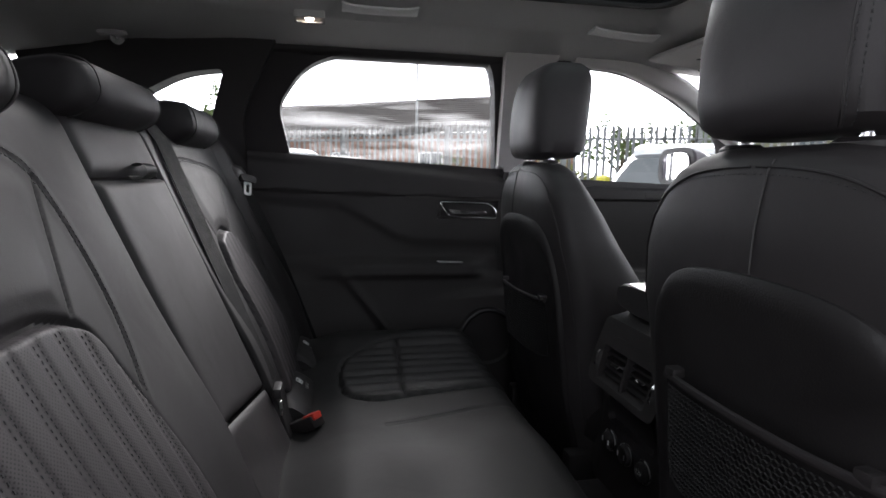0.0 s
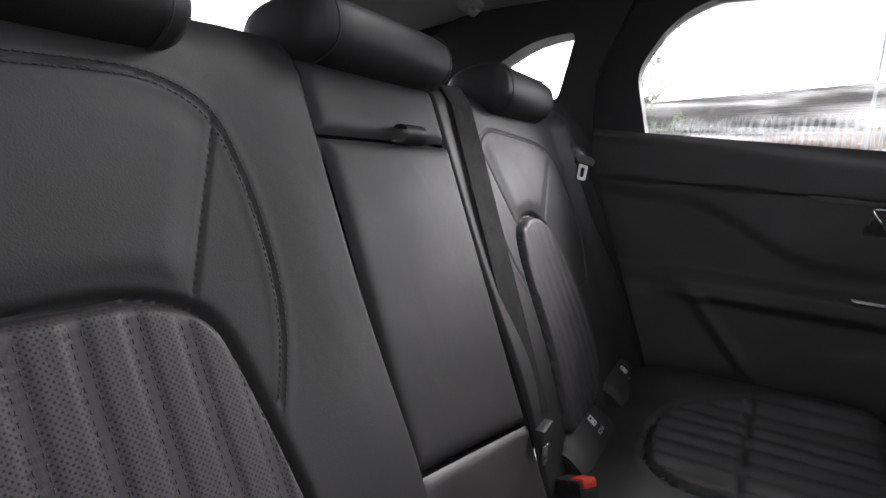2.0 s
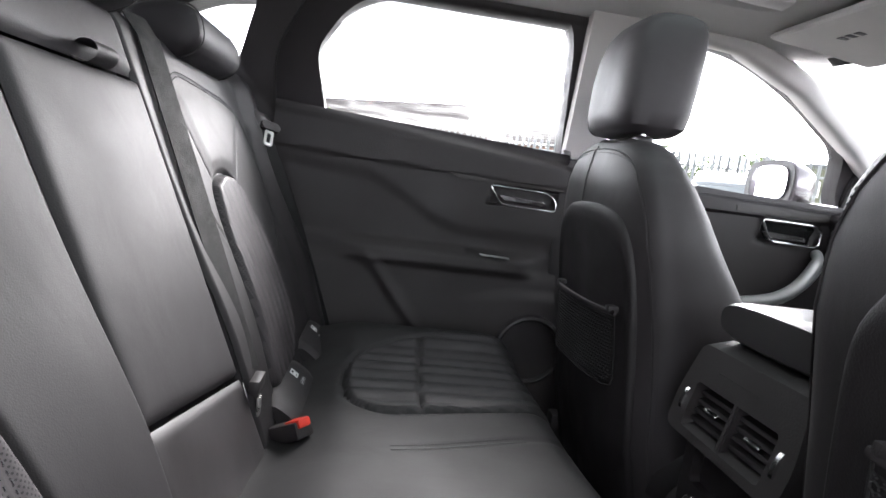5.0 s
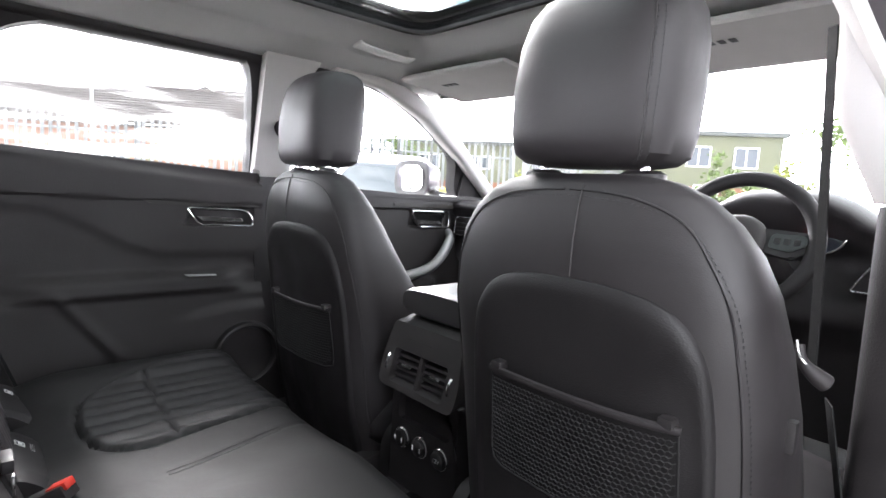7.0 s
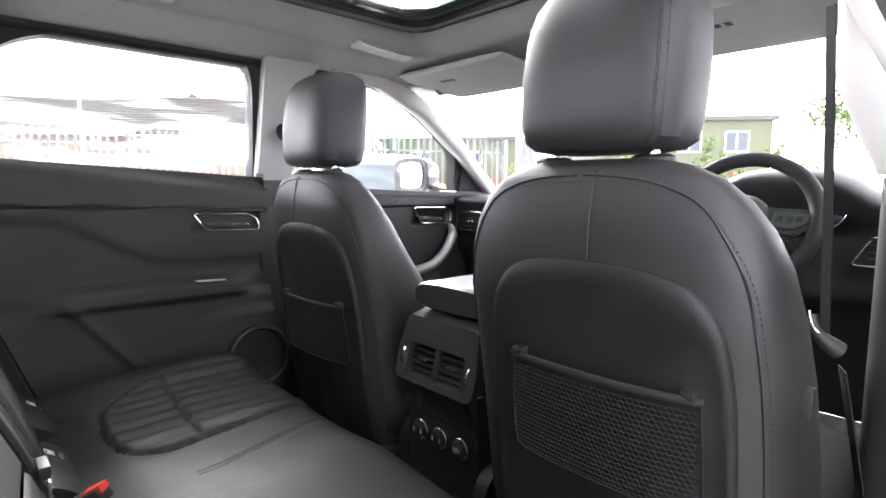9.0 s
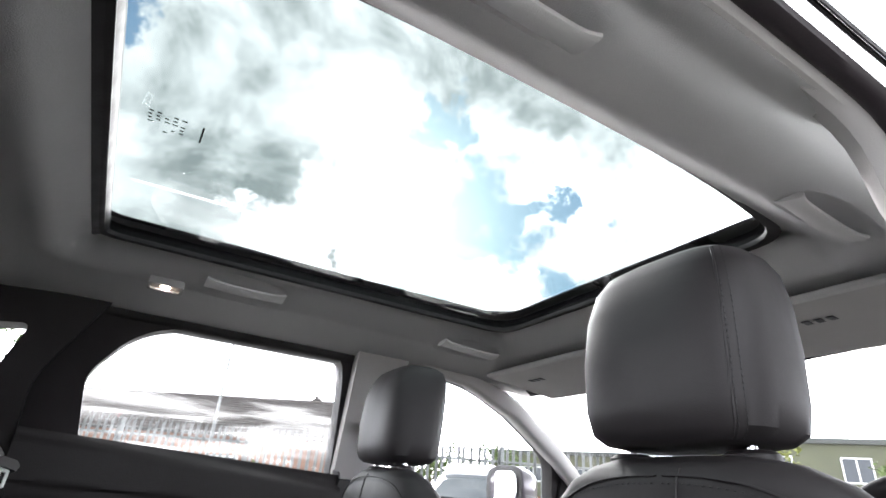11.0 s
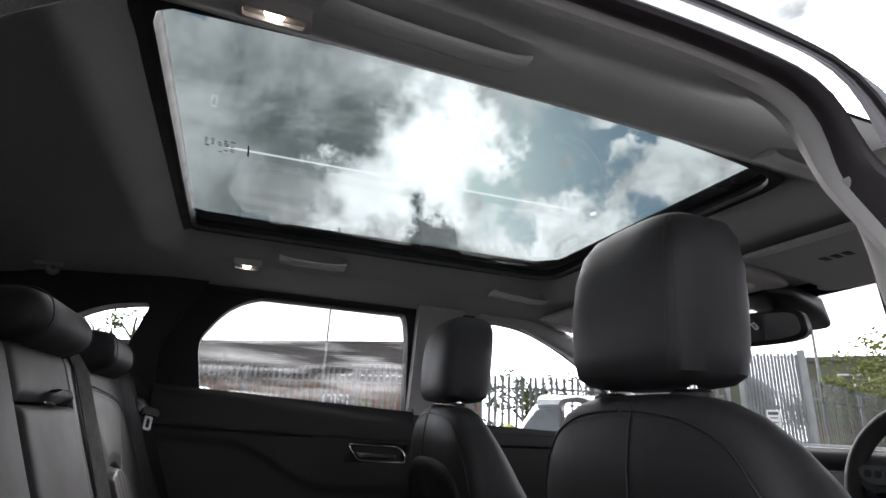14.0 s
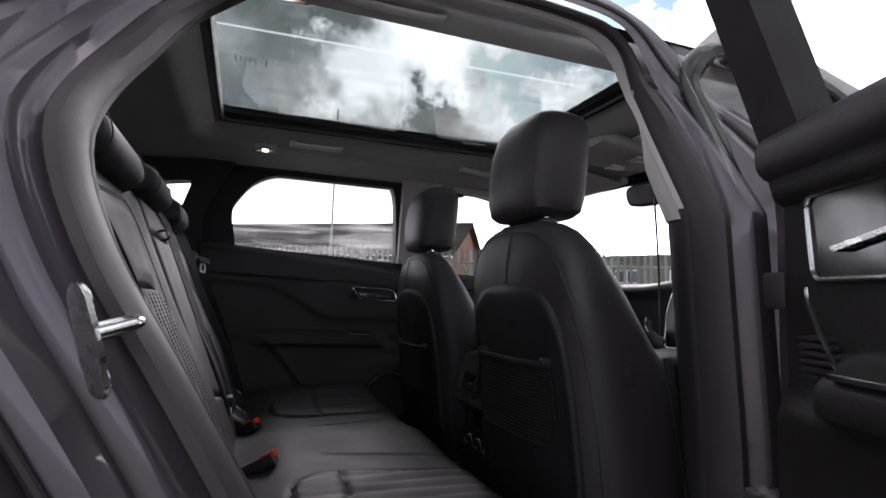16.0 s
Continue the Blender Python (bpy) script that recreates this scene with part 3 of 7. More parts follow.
def build_left_rear_door():
    to = on_side(1)
    t = thing("car_door", (-0.25, 0.85, 0.42), "closed rear passenger door with black leather-look lining", "car door", "doors of the car")
    bm = grid(lambda x, z: to(x, z, rear_door_trim(x, z)), span(-0.66, 0.085, 0.007), span(0.45, 1.183, 0.006))
    for v in bm.verts:  # follow the sloping foot of the glass
        v.co.z += (-0.052 * (v.co.x + 0.25)) * smoothstep(1.08, 1.17, v.co.z)
    part("door_lining", bm, PLASTIC_SOFT, t, "black soft-touch lining")
    outer = resample(rounded([(-0.70, 1.10), (-0.725, 1.31), (-0.64, 1.46), (-0.44, 1.512), (-0.05, 1.50), (0.045, 1.48), (0.07, 1.40), (0.11, 1.10)], [0.01, 0.08, 0.1, 0.1, 0.08, 0.04, 0.04, 0.01], 6), 96)
    inner = resample(WINDOW_REAR, 96)
    part("window_frame", hoop(outer, inner, to, 0.020, -0.03), RUBBER, t, "black window surround")
    bm = tube([to(x, z, 0.020) for x, z in ((-0.552, 1.190), (-0.4, 1.183), (-0.2, 1.174), (0.063, 1.161))], 0.005, 8)
    part("window_seal", bm, RUBBER, t, "black rubber seal with a bright edge")
    bm = tube([to(x, z, 0.026) for x, z in ((-0.545, 1.193), (-0.4, 1.186), (-0.2, 1.177), (0.058, 1.164))], 0.0016, 6)
    part("bright_strip", bm, CHROME, t)
    pane = slab(rounded([(-0.58, 1.13), (-0.60, 1.33), (-0.50, 1.45), (-0.05, 1.485), (0.04, 1.46), (0.09, 1.13)], 0.03), to, -0.006, -0.010, 0)
    g = part("window_pane", pane, GLASS_SMEARED, t)
    g.visible_shadow = False
    # grab handle: bezel, dark dish and lever
    shape = [(-0.120, 1.066), (0.030, 1.062), (0.056, 1.048), (0.062, 1.016), (-0.085, 1.020)]
    ol = rounded(shape, [0.012, 0.02, 0.02, 0.012, 0.015], 5)
    path = [to(x, z, 0.054) for x, z in ol]
    part("handle_bezel", tube(path, 0.0024, 8, closed=True, up=(0, 1, 0)), CHROME, t, "thin chrome bezel")
    part("handle_dish", slab(ol, to, 0.036, 0.040, 0.001), GLOSS_BLACK, t)
    bm = slab(rounded([(-0.095, 1.044), (0.026, 1.038), (0.030, 1.028), (-0.080, 1.031)], 0.004, 3), to, 0.048, 0.064, 0.002)
    part("door_handle", bm, CHROME, t, "chrome pull lever")
    bm = slab(rounded([(-0.128, 0.8895), (-0.050, 0.8865), (-0.050, 0.8840), (-0.122, 0.8862)], 0.001, 2), to, 0.05, 0.084, 0.0005)
    part("armrest_strip", bm, ZINC, t, "short bright metal strip")
    bm = slab(rounded([(-0.23, 1.086), (0.075, 1.077), (0.075, 1.071), (0.04, 1.070), (-0.20, 1.073)], 0.003, 4), to, 0.03, 0.0600, 0.001)
    part("veneer_strip", bm, WOOD, t, "dark veneer inlay")
    bm = loft([ring(to(0.03, 0.655, 0.082 + d), (1, 0, 0), (0, 0, 1), r, r, 2, 48) for d, r in ((0.0, 0.094), (0.014, 0.090), (0.016, 0.084), (0.012, 0.078), (0.006, 0.076))])
    part("speaker_ring", bm, PLASTIC, t)
    # outer skin closes the door
    bm = grid(lambda x, z: to(x, z, -0.10 - 0.03 * math.sin((z - 0.4) * 4)), span(-0.72, 0.12, 0.06), span(0.36, 1.15, 0.05))
    part("outer_skin", bm, PAINT, t, "dark painted steel skin")


def build_left_front_door():
    to = on_side(1)
    t = thing("car_door", (0.6, 0.85, 0.42), "closed front passenger door with black lining and chrome handle", "car door", "doors of the car")

    def d(x, z):
        v = 0.030 + 0.020 * smoothstep(1.16, 1.10, z + 0.05 * (x - 0.6))
        v -= 0.014 * smoothstep(1.078, 1.068, z)
        v += 0.045 * math.exp(-(((z - 0.83 + 0.05 * x) / 0.03) ** 4)) * smoothstep(0.28, 0.36, x) * smoothstep(0.80, 0.72, x)
        v += 0.03 * smoothstep(0.66, 0.64, z)
        q = max(abs((x - 0.738 - 0.28 * (z - 1.036)) / 0.085), abs((z - 1.034) / 0.030))
        return v - 0.014 * smoothstep(1.02, 0.9, q)

    bm = grid(lambda x, z: to(x, z, d(x, z)), span(0.15, 1.18, 0.012), span(0.45, 1.125, 0.008))
    part("door_lining", bm, PLASTIC_SOFT, t, "black soft-touch lining")
    outer = resample(rounded([(0.10, 1.09), (0.10, 1.45), (0.19, 1.50), (0.44, 1.49), (0.66, 1.41), (0.93, 1.26), (1.17, 1.105), (0.8, 1.09)], [0.01, 0.05, 0.06, 0.1, 0.1, 0.1, 0.02, 0.01], 6), 96)
    inner = resample(WINDOW_FRONT, 96)
    part("window_frame", hoop(outer, inner, to, 0.020, -0.03), RUBBER, t, "black window surround")
    part("mirror_triangle", slab(rounded([(0.89, 1.118), (0.885, 1.25), (1.12, 1.11)], 0.008, 3), to, 0.0, 0.024, 0.003), PLASTIC, t, "black plastic corner cover")
    part("ledge", slab(rounded([(0.15, 1.135), (1.16, 1.118), (1.16, 1.100), (0.15, 1.112)], 0.006, 3), to, -0.02, 0.060, 0.006), LEATHER_SIDE, t, "stitched leather top ledge")
    g = part("window_pane", slab(rounded([(0.12, 1.09), (0.12, 1.47), (0.42, 1.47), (0.85, 1.27), (0.92, 1.10)], 0.03), to, -0.008, -0.012, 0), GLASS, t)
    g.visible_shadow = False
    ol = rounded([(0.648, 1.067), (0.806, 1.065), (0.833, 1.051), (0.829, 1.007), (0.682, 1.009)], [0.012, 0.02, 0.02, 0.012, 0.015], 5)
    part("handle_bezel", tube([to(x, z, 0.046) for x, z in ol], 0.0036, 8, closed=True, up=(0, 1, 0)), CHROME, t, "thin chrome bezel")
    part("handle_dish", slab(ol, to, 0.024, 0.028, 0.001), GLOSS_BLACK, t)
    part("door_handle", slab(rounded([(0.664, 1.035), (0.785, 1.029), (0.789, 1.017), (0.679, 1.019)], 0.004, 3), to, 0.032, 0.050, 0.002), CHROME, t, "chrome pull lever")
    pull = smooth_path([to(0.825, 0.99, 0.05), to(0.805, 0.965, 0.085), to(0.75, 0.905, 0.105), to(0.69, 0.86, 0.10), to(0.61, 0.835, 0.075)], 6)
    part("pull_handle", tube(pull, [0.014] * 6 + [0.018] * (len(pull) - 6), 10), PULL, t, "slanted grey pull handle")
    part("veneer_strip", slab(rounded([(0.56, 1.098), (1.02, 1.090), (1.02, 1.074), (0.56, 1.080)], 0.004, 3), to, 0.03, 0.052, 0.003), WOOD, t, "dark veneer inlay")
    part("switch", slab(rounded([(0.80, 1.128), (0.86, 1.126), (0.86, 1.121), (0.80, 1.122)], 0.002, 2), to, 0.02, 0.05, 0.001), CHROME, t)
    bm = grid(lambda x, z: to(x, z, -0.10 - 0.03 * math.sin((z - 0.4) * 4)), span(0.14, 1.3, 0.06), span(0.36, 1.10, 0.05))
    part("outer_skin", bm, PAINT, t, "dark painted steel skin")


def build_wing_mirror(s):
    t = thing("wing_mirror", (0.95, s * 1.0, 1.12), "door mirror in dark painted housing", "wing mirror", "door mirrors")
    rings = []
    for k, (w, h) in enumerate(((0.105, 0.068), (0.118, 0.078), (0.112, 0.074), (0.085, 0.055), (0.04, 0.025))):
        x = 0.90 + (0.0, 0.008, 0.05, 0.10, 0.13)[k]
        rings.append(ring((x, s * 1.09, 1.19), (0, 1, 0), (0, 0, 1), w, h, 3.4, 32))
    part("housing", loft(rings), PAINT, t, "dark painted housing")
    part("mirror_glass", loft([ring((0.8985 + d, s * 1.09, 1.19), (0.06, 1, 0), (0, 0, 1), 0.092, 0.057, 3.6, 32) for d in (0, -0.002)]), MIRROR, t, "mirror glass")
    part("bezel", loft([ring((0.899, s * 1.09, 1.19), (0, 1, 0), (0, 0, 1), w, h, 3.5, 32) + [] for w, h in ((0.114, 0.076), (0.090, 0.055))], caps=False), PLASTIC, t)
    part("stalk", tube(smooth_path([(0.96, s * 0.90, 1.12), (0.95, s * 0.95, 1.125), (0.95, s * 1.02, 1.14)], 5), 0.022, 10, flat=0.7), PLASTIC, t)


def build_pillars():
    for s, word in ((1, "left"), (-1, "right")):
        to = on_side(s)
        # B pillar: pale above the window line, black below
        if s > 0:
            up = rounded([(0.062, 1.158), (0.040, 1.40), (0.03, 1.50), (0.20, 1.50), (0.16, 1.42), (0.168, 1.158)], 0.02, 5)
            lo = rounded([(0.072, 0.42), (0.062, 1.155), (0.168, 1.155), (0.24, 0.42)], 0.02, 4)
            up, lo = slab(up, to, -0.02, 0.052, 0.014), slab(lo, to, -0.02, 0.050, 0.014)
        else:
            # seen from close by beside the open door: a full, rounded section
            shape = smooth_path([(0.004, 0.030, 0), (0.000, 0.060, 0), (0.003, 0.085, 0), (0.016, 0.105, 0), (0.055, 0.112, 0), (0.095, 0.092, 0), (0.105, 0.03, 0)], 4)
            foot = lambda z: lerp_table([(0.42, 0.133), (0.72, 0.132), (0.95, 0.112), (1.158, 0.096), (1.30, 0.091), (1.36, 0.080), (1.40, 0.066), (1.44, 0.040), (1.47, 0.000), (1.485, -0.05)], z)  # noqa: E731
            slim = lambda z: 1.0 - 0.42 * smoothstep(1.24, 1.38, z)  # noqa: E731
            up, lo = (loft([[to(foot(z) + p.x * (1 - 0.35 * smoothstep(1.28, 1.38, z)), z, p.y * k * slim(z)) for p in shape] for z in span(z0, z1, 0.015)]) for z0, z1, k in ((1.160, 1.385, 1.0), (0.42, 1.157, 0.96)))
        ob = part("trim", up, CLOTH_TRIM)
        tagged(ob, "pale grey pillar trim between the side windows", "pillar trim", "pillar trims", kind="structure")
        ob = part("trim", lo, PLASTIC)
        tagged(ob, "black lower pillar trim", "pillar trim", "pillar trims", kind="structure")
        # A pillar
        rings = []
        for x, y, z in ((0.24, 0.655, 1.492), (0.42, 0.66, 1.478), (0.62, 0.685, 1.408), (0.82, 0.725, 1.300), (0.98, 0.765, 1.195), (1.16, 0.80, 1.07)):
            rings.append(ring((x, y if s > 0 else -y + 0.06, z), (0.35, 0, 0.94), (0, s * 1, 0.3), 0.032, 0.045, 3, 20))
        skin = [[p + Vector((0.012, s * 0.034, 0.022)) for p in r] for r in rings]
        if s > 0:
            ob = part("trim", loft(skin), PAINT)
            tagged(ob, "dark painted windscreen pillar", "windscreen pillar", "windscreen pillars", kind="structure")
        ob = part("trim", loft(rings), CLOTH_TRIM)
        tagged(ob, "pale grey windscreen pillar trim", "pillar trim", "pillar trims", kind="structure")
    # rear left quarter with its small window
    to = on_side(1)
    outer = resample(rounded([(-1.20, 1.10), (-1.18, 1.36), (-0.95, 1.46), (-0.54, 1.515), (-0.59, 1.43), (-0.665, 1.30), (-0.66, 1.05)], 0.04, 5), 96)
    hoopm = hoop(outer, resample(QUARTER, 96), to, 0.04, -0.03)
    tagged(part("trim", hoopm, PLASTIC_SOFT), "dark rear quarter trim round a small window", "quarter trim", kind="structure")
    g = part("window_1", slab(rounded([(-0.96, 1.32), (-0.80, 1.41), (-0.67, 1.42), (-0.74, 1.26)], 0.03), to, -0.004, -0.008, 0), GLASS)
    tagged(g, "small fixed quarter window", "window", kind="structure").visible_shadow = False
    # dark cloth shoulder behind the rear seat, both sides
    for s in (1, -1):
        bm = grid(lambda x, z: on_side(s)(x, z, 0.06 + 0.03 * smoothstep(1.15, 1.05, z)), span(-1.75, -0.72, 0.05), span(0.36, 1.21 if s > 0 else 1.45, 0.05))
        tagged(part("wall_side", bm, PLASTIC_SOFT), "dark lining of the load bay side", "load bay lining", kind="structure")


def build_tail():
    """Tailgate with its sloping glass, behind the rear seat."""
    t = thing("tailgate", (-1.75, 0, 0.6), "closed tailgate with a sloping heated rear window", "tailgate")
    outer = resample(rounded([(-0.70, 0.0), (-0.66, 0.62), (0.66, 0.62), (0.70, 0.0)], 0.06, 5), 80)
    inner = resample(rounded([(-0.60, 0.07), (-0.53, 0.52), (0.53, 0.52), (0.60, 0.07)], 0.06, 5), 80)

    def to(a, b, d):
        return Vector((-1.70 + b * 0.98 + d * 0.3, a, 1.13 + b * 0.60 - d * 0.8))

    part("frame", hoop(outer, inner, to, 0.03, -0.02), PLASTIC, t, "black inner frame")
    part("window_pane", slab(rounded([(-0.62, 0.05), (-0.55, 0.54), (0.55, 0.54), (0.62, 0.05)], 0.05), to, -0.004, -0.008, 0), GLASS, t).visible_shadow = False
    part("lower_panel", box((-1.80, -0.72, 0.36), (-1.70, 0.72, 1.15), 0.02), PLASTIC_SOFT, t)
    bm = grid(lambda y, x: (x, y, 1.075 + 0.01 * math.cos(y * 2)), span(-0.66, 0.66, 0.06), span(-1.62, -0.80, 0.06))
    ob = part("parcel_shelf", bm, CARPET)
    tagged(ob, "black load cover behind the rear seat", "load cover")
    bmesh_ends = box((-1.64, -0.68, 1.05), (-1.56, 0.68, 1.075), 0.01)
    part("edge_bar", bmesh_ends, PLASTIC, ob)


def build_right_side():
    """The rear right door opening: seals, painted flanges and outer skin."""
    ap = rounded([(-0.664, 1.15), (-0.655, 1.24), (-0.60, 1.36), (-0.50, 1.445), (-0.38, 1.482), (-0.10, 1.488), (0.025, 1.472), (0.078, 1.39), (0.098, 1.17), (0.114, 0.95), (0.135, 0.70), (0.132, 0.46), (0.06, 0.41), (-0.18, 0.41), (-0.30, 0.47), (-0.40, 0.63), (-0.48, 0.80), (-0.565, 0.95), (-0.632, 1.06)], 0.05, 4)
    ap = resample(ap, 150)
    P = [Vector(p) for p in ap]
    n = len(P)
    nrm = []
    for i in range(n):
        d = (P[(i + 2) % n] - P[i - 2]).normalized()
        nrm.append(Vector((-d.y, d.x)))
    mid = Vector((-0.27, 1.0))
    nrm = [v if v.dot(p - mid) > 0 else -v for v, p in zip(nrm, P)]
    to = on_side(-1)

    def loop(o, d):
        thin = [1 - 0.74 * smoothstep(1.28, 1.46, p.y) if o > 0.015 else 1.0 for p in P]  # the roof side is slim
        flat = [1 - 0.97 * smoothstep(1.14, 1.42, p.y) if d < 0 else 1.0 for p in P]
        return [to(*(p + v * o * k), d * f) for p, v, k, f in zip(P, nrm, thin, flat)]

    t = thing("door_opening", (-0.27, -0.85, 0.36), "painted rear door opening with rubber seals", "door opening", kind="structure")
    bm = loft([loop(0.060, 0.072), loop(0.030, 0.071), loop(0.006, 0.066), loop(-0.004, 0.056), loop(-0.003, 0.045), loop(0.006, 0.034), loop(0.016, 0.030)], caps=False)
    for f in bm.faces:
        c = f.calc_center_median()
        f.material_index = 1 if c.z > 1.165 and c.x > -0.50 else 0
    part("inner_trim", bm, (PLASTIC, CLOTH_TRIM), t, "inner trim edge, pale above and black below")
    def bead(a):
        lo, hi = loop(0.012 + 0.017 * math.cos(a), 0.028 - 0.040 * math.sin(a)), loop(0.006 + 0.008 * math.cos(a), 0.026 - 0.012 * math.sin(a))
        return [u.lerp(v, smoothstep(1.30, 1.45, p.y)) for u, v, p in zip(lo, hi, P)]  # slimmer along the roof

    rings = [bead(a) for a in [2 * math.pi * k / 10 for k in range(11)]]
    part("door_seal", loft(rings, caps=False), SEAL, t, "thick black rubber door seal, colour lifted for glare")
    steps = ((0.020, -0.004), (0.030, -0.012), (0.036, -0.030), (0.050, -0.036), (0.058, -0.034), (0.066, -0.050), (0.072, -0.066), (0.090, -0.072), (0.098, -0.070), (0.106, -0.082), (0.110, -0.104), (0.116, -0.110), (0.150, -0.098), (0.190, -0.02))
    part("painted_flange", loft([loop(o, d) for o, d in steps], caps=False), PAINT, t, "stepped dark painted flange")
    part("outer_seal", tube(loop(0.094, -0.076), 0.0045, 8, closed=True, up=(0, 1, 0)), RUBBER, t, "thin rubber secondary seal")
    # rear quarter skin, outside
    def quarter(u, v):
        i = int(v)
        p = P[i % n] + nrm[i % n] * (0.116 + u)
        return to(p.x, p.y, -0.110 - 0.03 * smoothstep(0, 0.1, u) * smoothstep(1.3, 1.0, p.y))

    idx = [i for i in range(n) if P[i].x < -0.30 and P[i].y > 0.5]
    first = next(i for i in idx if (i - 1) % n not in idx)
    order = [first + k for k in range(len(idx))]
    bm = grid(lambda u, v: quarter(u, v), span(0.0, 0.75, 0.05), order)
    tagged(part("rear_quarter_panel", bm, PAINT), "dark metallic painted rear quarter panel", "body panel", kind="structure")
    # striker
    st = thing("door_striker", STRIKER, "bright steel door striker bolted to the painted pillar", "door striker")
    c = Vector(STRIKER)
    plate = rounded([(-0.022, -0.042), (0.012, -0.046), (0.020, 0.0), (0.014, 0.046), (-0.018, 0.042)], 0.012, 4)
    ax, az = Vector((0.55, -0.83, 0.0)).normalized(), Vector((-0.25, -0.1, 1.0)).normalized()
    nz = ax.cross(az).normalized()
    nz = nz if nz.x > 0 else -nz

    def tp(a, b, d):
        return c + ax * a + az * b + nz * d

    part("plate", slab(plate, tp, 0.0, 0.004, 0.001), STEEL, st, "bright steel plate")
    lp = smooth_path([tp(-0.012, 0.006, 0.002), tp(-0.010, 0.006, 0.028), tp(0.004, 0.006, 0.036), tp(0.016, 0.006, 0.028), tp(0.018, 0.006, 0.002)], 5)
    part("loop", tube(lp, 0.0052, 10, up=(0.3, 0.2, 1)), CHROME, st, "polished steel loop")
    for b in (0.030, -0.030):
        part("bolt", loft([ring(tp(0, b, d), ax, az, r, r, 2, 18) for d, r in ((0.003, 0.011), (0.007, 0.011), (0.008, 0.008), (0.0055, 0.005))]), STEEL, st, "star-headed bolt")


STRIKER = (-0.622, -0.845, 0.985)


def build_open_door():
    """The right rear door, swung wide open on its front hinges."""
    hinge = Matrix.Translation((0.105, -0.845, 0.040)) @ Matrix.Rotation(radians(OPEN), 4, "Z")
    t = thing("car_door", (0.105, -0.845, 0.42), "rear door standing wide open, black lining with chrome bezel", "car door", "doors of the car")

    def to(u, z, d):
        """u runs from the hinge edge to the handle edge; d: in from the lining's plane."""
        lean = max(0.0, z - 1.16) * 0.455
        return hinge @ Vector((-u, lean + d, z))

    def lin(u, z):
        v = 0.0
        v += 0.030 * smoothstep(1.185, 1.150, z) - 0.014 * smoothstep(1.118, 1.108, z)
        arm = 0.925
        w = smoothstep(0.10, 0.16, u) * smoothstep(0.62, 0.56, u)
        v += 0.055 * w * math.exp(-(((z - arm + 0.018) / 0.028) ** 4))
        v += 0.014 * smoothstep(arm - 0.02, arm - 0.06, z)
        return v

    bm = grid(lambda u, z: to(u, z, lin(u, z)), span(0.03, 0.80, 0.01), span(0.45, 1.178, 0.007))
    bmesh.ops.solidify(bm, geom=bm.faces[:], thickness=0.004)
    part("door_lining", bm, PLASTIC_SOFT, t, "black soft-touch lining")
    ledge = [ring(to(u, 1.168, 0.006), (0, 0, 1), hinge.to_3x3() @ Vector((0, 1, 0)), 0.030, 0.034, 2.6, 20) for u in span(0.02, 0.80, 0.05)]
    part("leather_ledge", loft(ledge), LEATHER_SIDE, t, "padded leather ledge under the window")
    outer = resample(rounded([(-0.01, 1.13), (0.04, 1.42), (0.09, 1.497), (0.52, 1.49), (0.66, 1.44), (0.78, 1.31), (0.80, 1.13)], [0.01, 0.05, 0.05, 0.1, 0.1, 0.08, 0.01], 6), 96)
    inner = resample(rounded([(0.075, 1.165), (0.105, 1.40), (0.14, 1.462), (0.50, 1.455), (0.60, 1.42), (0.69, 1.31), (0.67, 1.185)], [0.01, 0.04, 0.05, 0.08, 0.08, 0.05, 0.01], 6), 96)
    part("window_frame", hoop(outer, inner, to, 0.012, -0.035), RUBBER, t, "black window surround")
    g = part("window_pane", slab(rounded([(0.05, 1.14), (0.08, 1.42), (0.13, 1.48), (0.52, 1.47), (0.72, 1.31), (0.70, 1.14)], 0.03), to, -0.016, -0.020, 0), GLASS, t)
    g.visible_shadow = False
    ol = rounded([(0.075, 1.112), (0.085, 1.020), (0.22, 1.018), (0.28, 1.045), (0.26, 1.112)], [0.014, 0.014, 0.02, 0.02, 0.02], 5)
    part("handle_bezel", tube([to(u, z, 0.020) for u, z in ol], 0.0032, 8, closed=True, up=(0, 0, 1)), CHROME, t, "thin chrome bezel")
    part("handle_dish", slab(ol, to, 0.010, 0.018, 0.001), GLOSS_BLACK, t)
    part("door_handle", slab(rounded([(0.12, 1.052), (0.25, 1.072), (0.25, 1.066), (0.125, 1.046)], 0.002, 3), to, 0.018, 0.028, 0.001), STEEL, t, "chrome pull lever")
    part("armrest_strip", slab(rounded([(0.17, 0.932), (0.26, 0.932), (0.26, 0.926), (0.17, 0.926)], 0.002, 2), to, 0.06, 0.070, 0.001), CHROME, t)
    sp = None
    for k in range(14):
        z = 0.845 + k * 0.0085
        sp = slab(rounded([(0.055, z), (0.150 - k * 0.003, z), (0.150 - k * 0.003, z + 0.005), (0.055, z + 0.005)], 0.002, 2), to, 0.012, 0.020, 0.001, bm=sp)
    part("speaker_grille", sp, PLASTIC, t, "ribbed speaker grille")
    crease = smooth_path([to(0.075, 1.012, 0.022), to(0.085, 0.985, 0.024), to(0.13, 0.92, 0.026), to(0.18, 0.86, 0.022)], 6)
    part("trim_line", tube(crease, 0.0022, 6), CHROME, t, "thin grey trim line")
    skin = grid(lambda u, z: to(u, z, -0.10 - 0.02 * math.sin((z - 0.4) * 4)), span(-0.02, 0.86, 0.06), span(0.36, 1.16, 0.05))
    part("outer_skin", skin, PAINT, t, "dark painted steel skin")
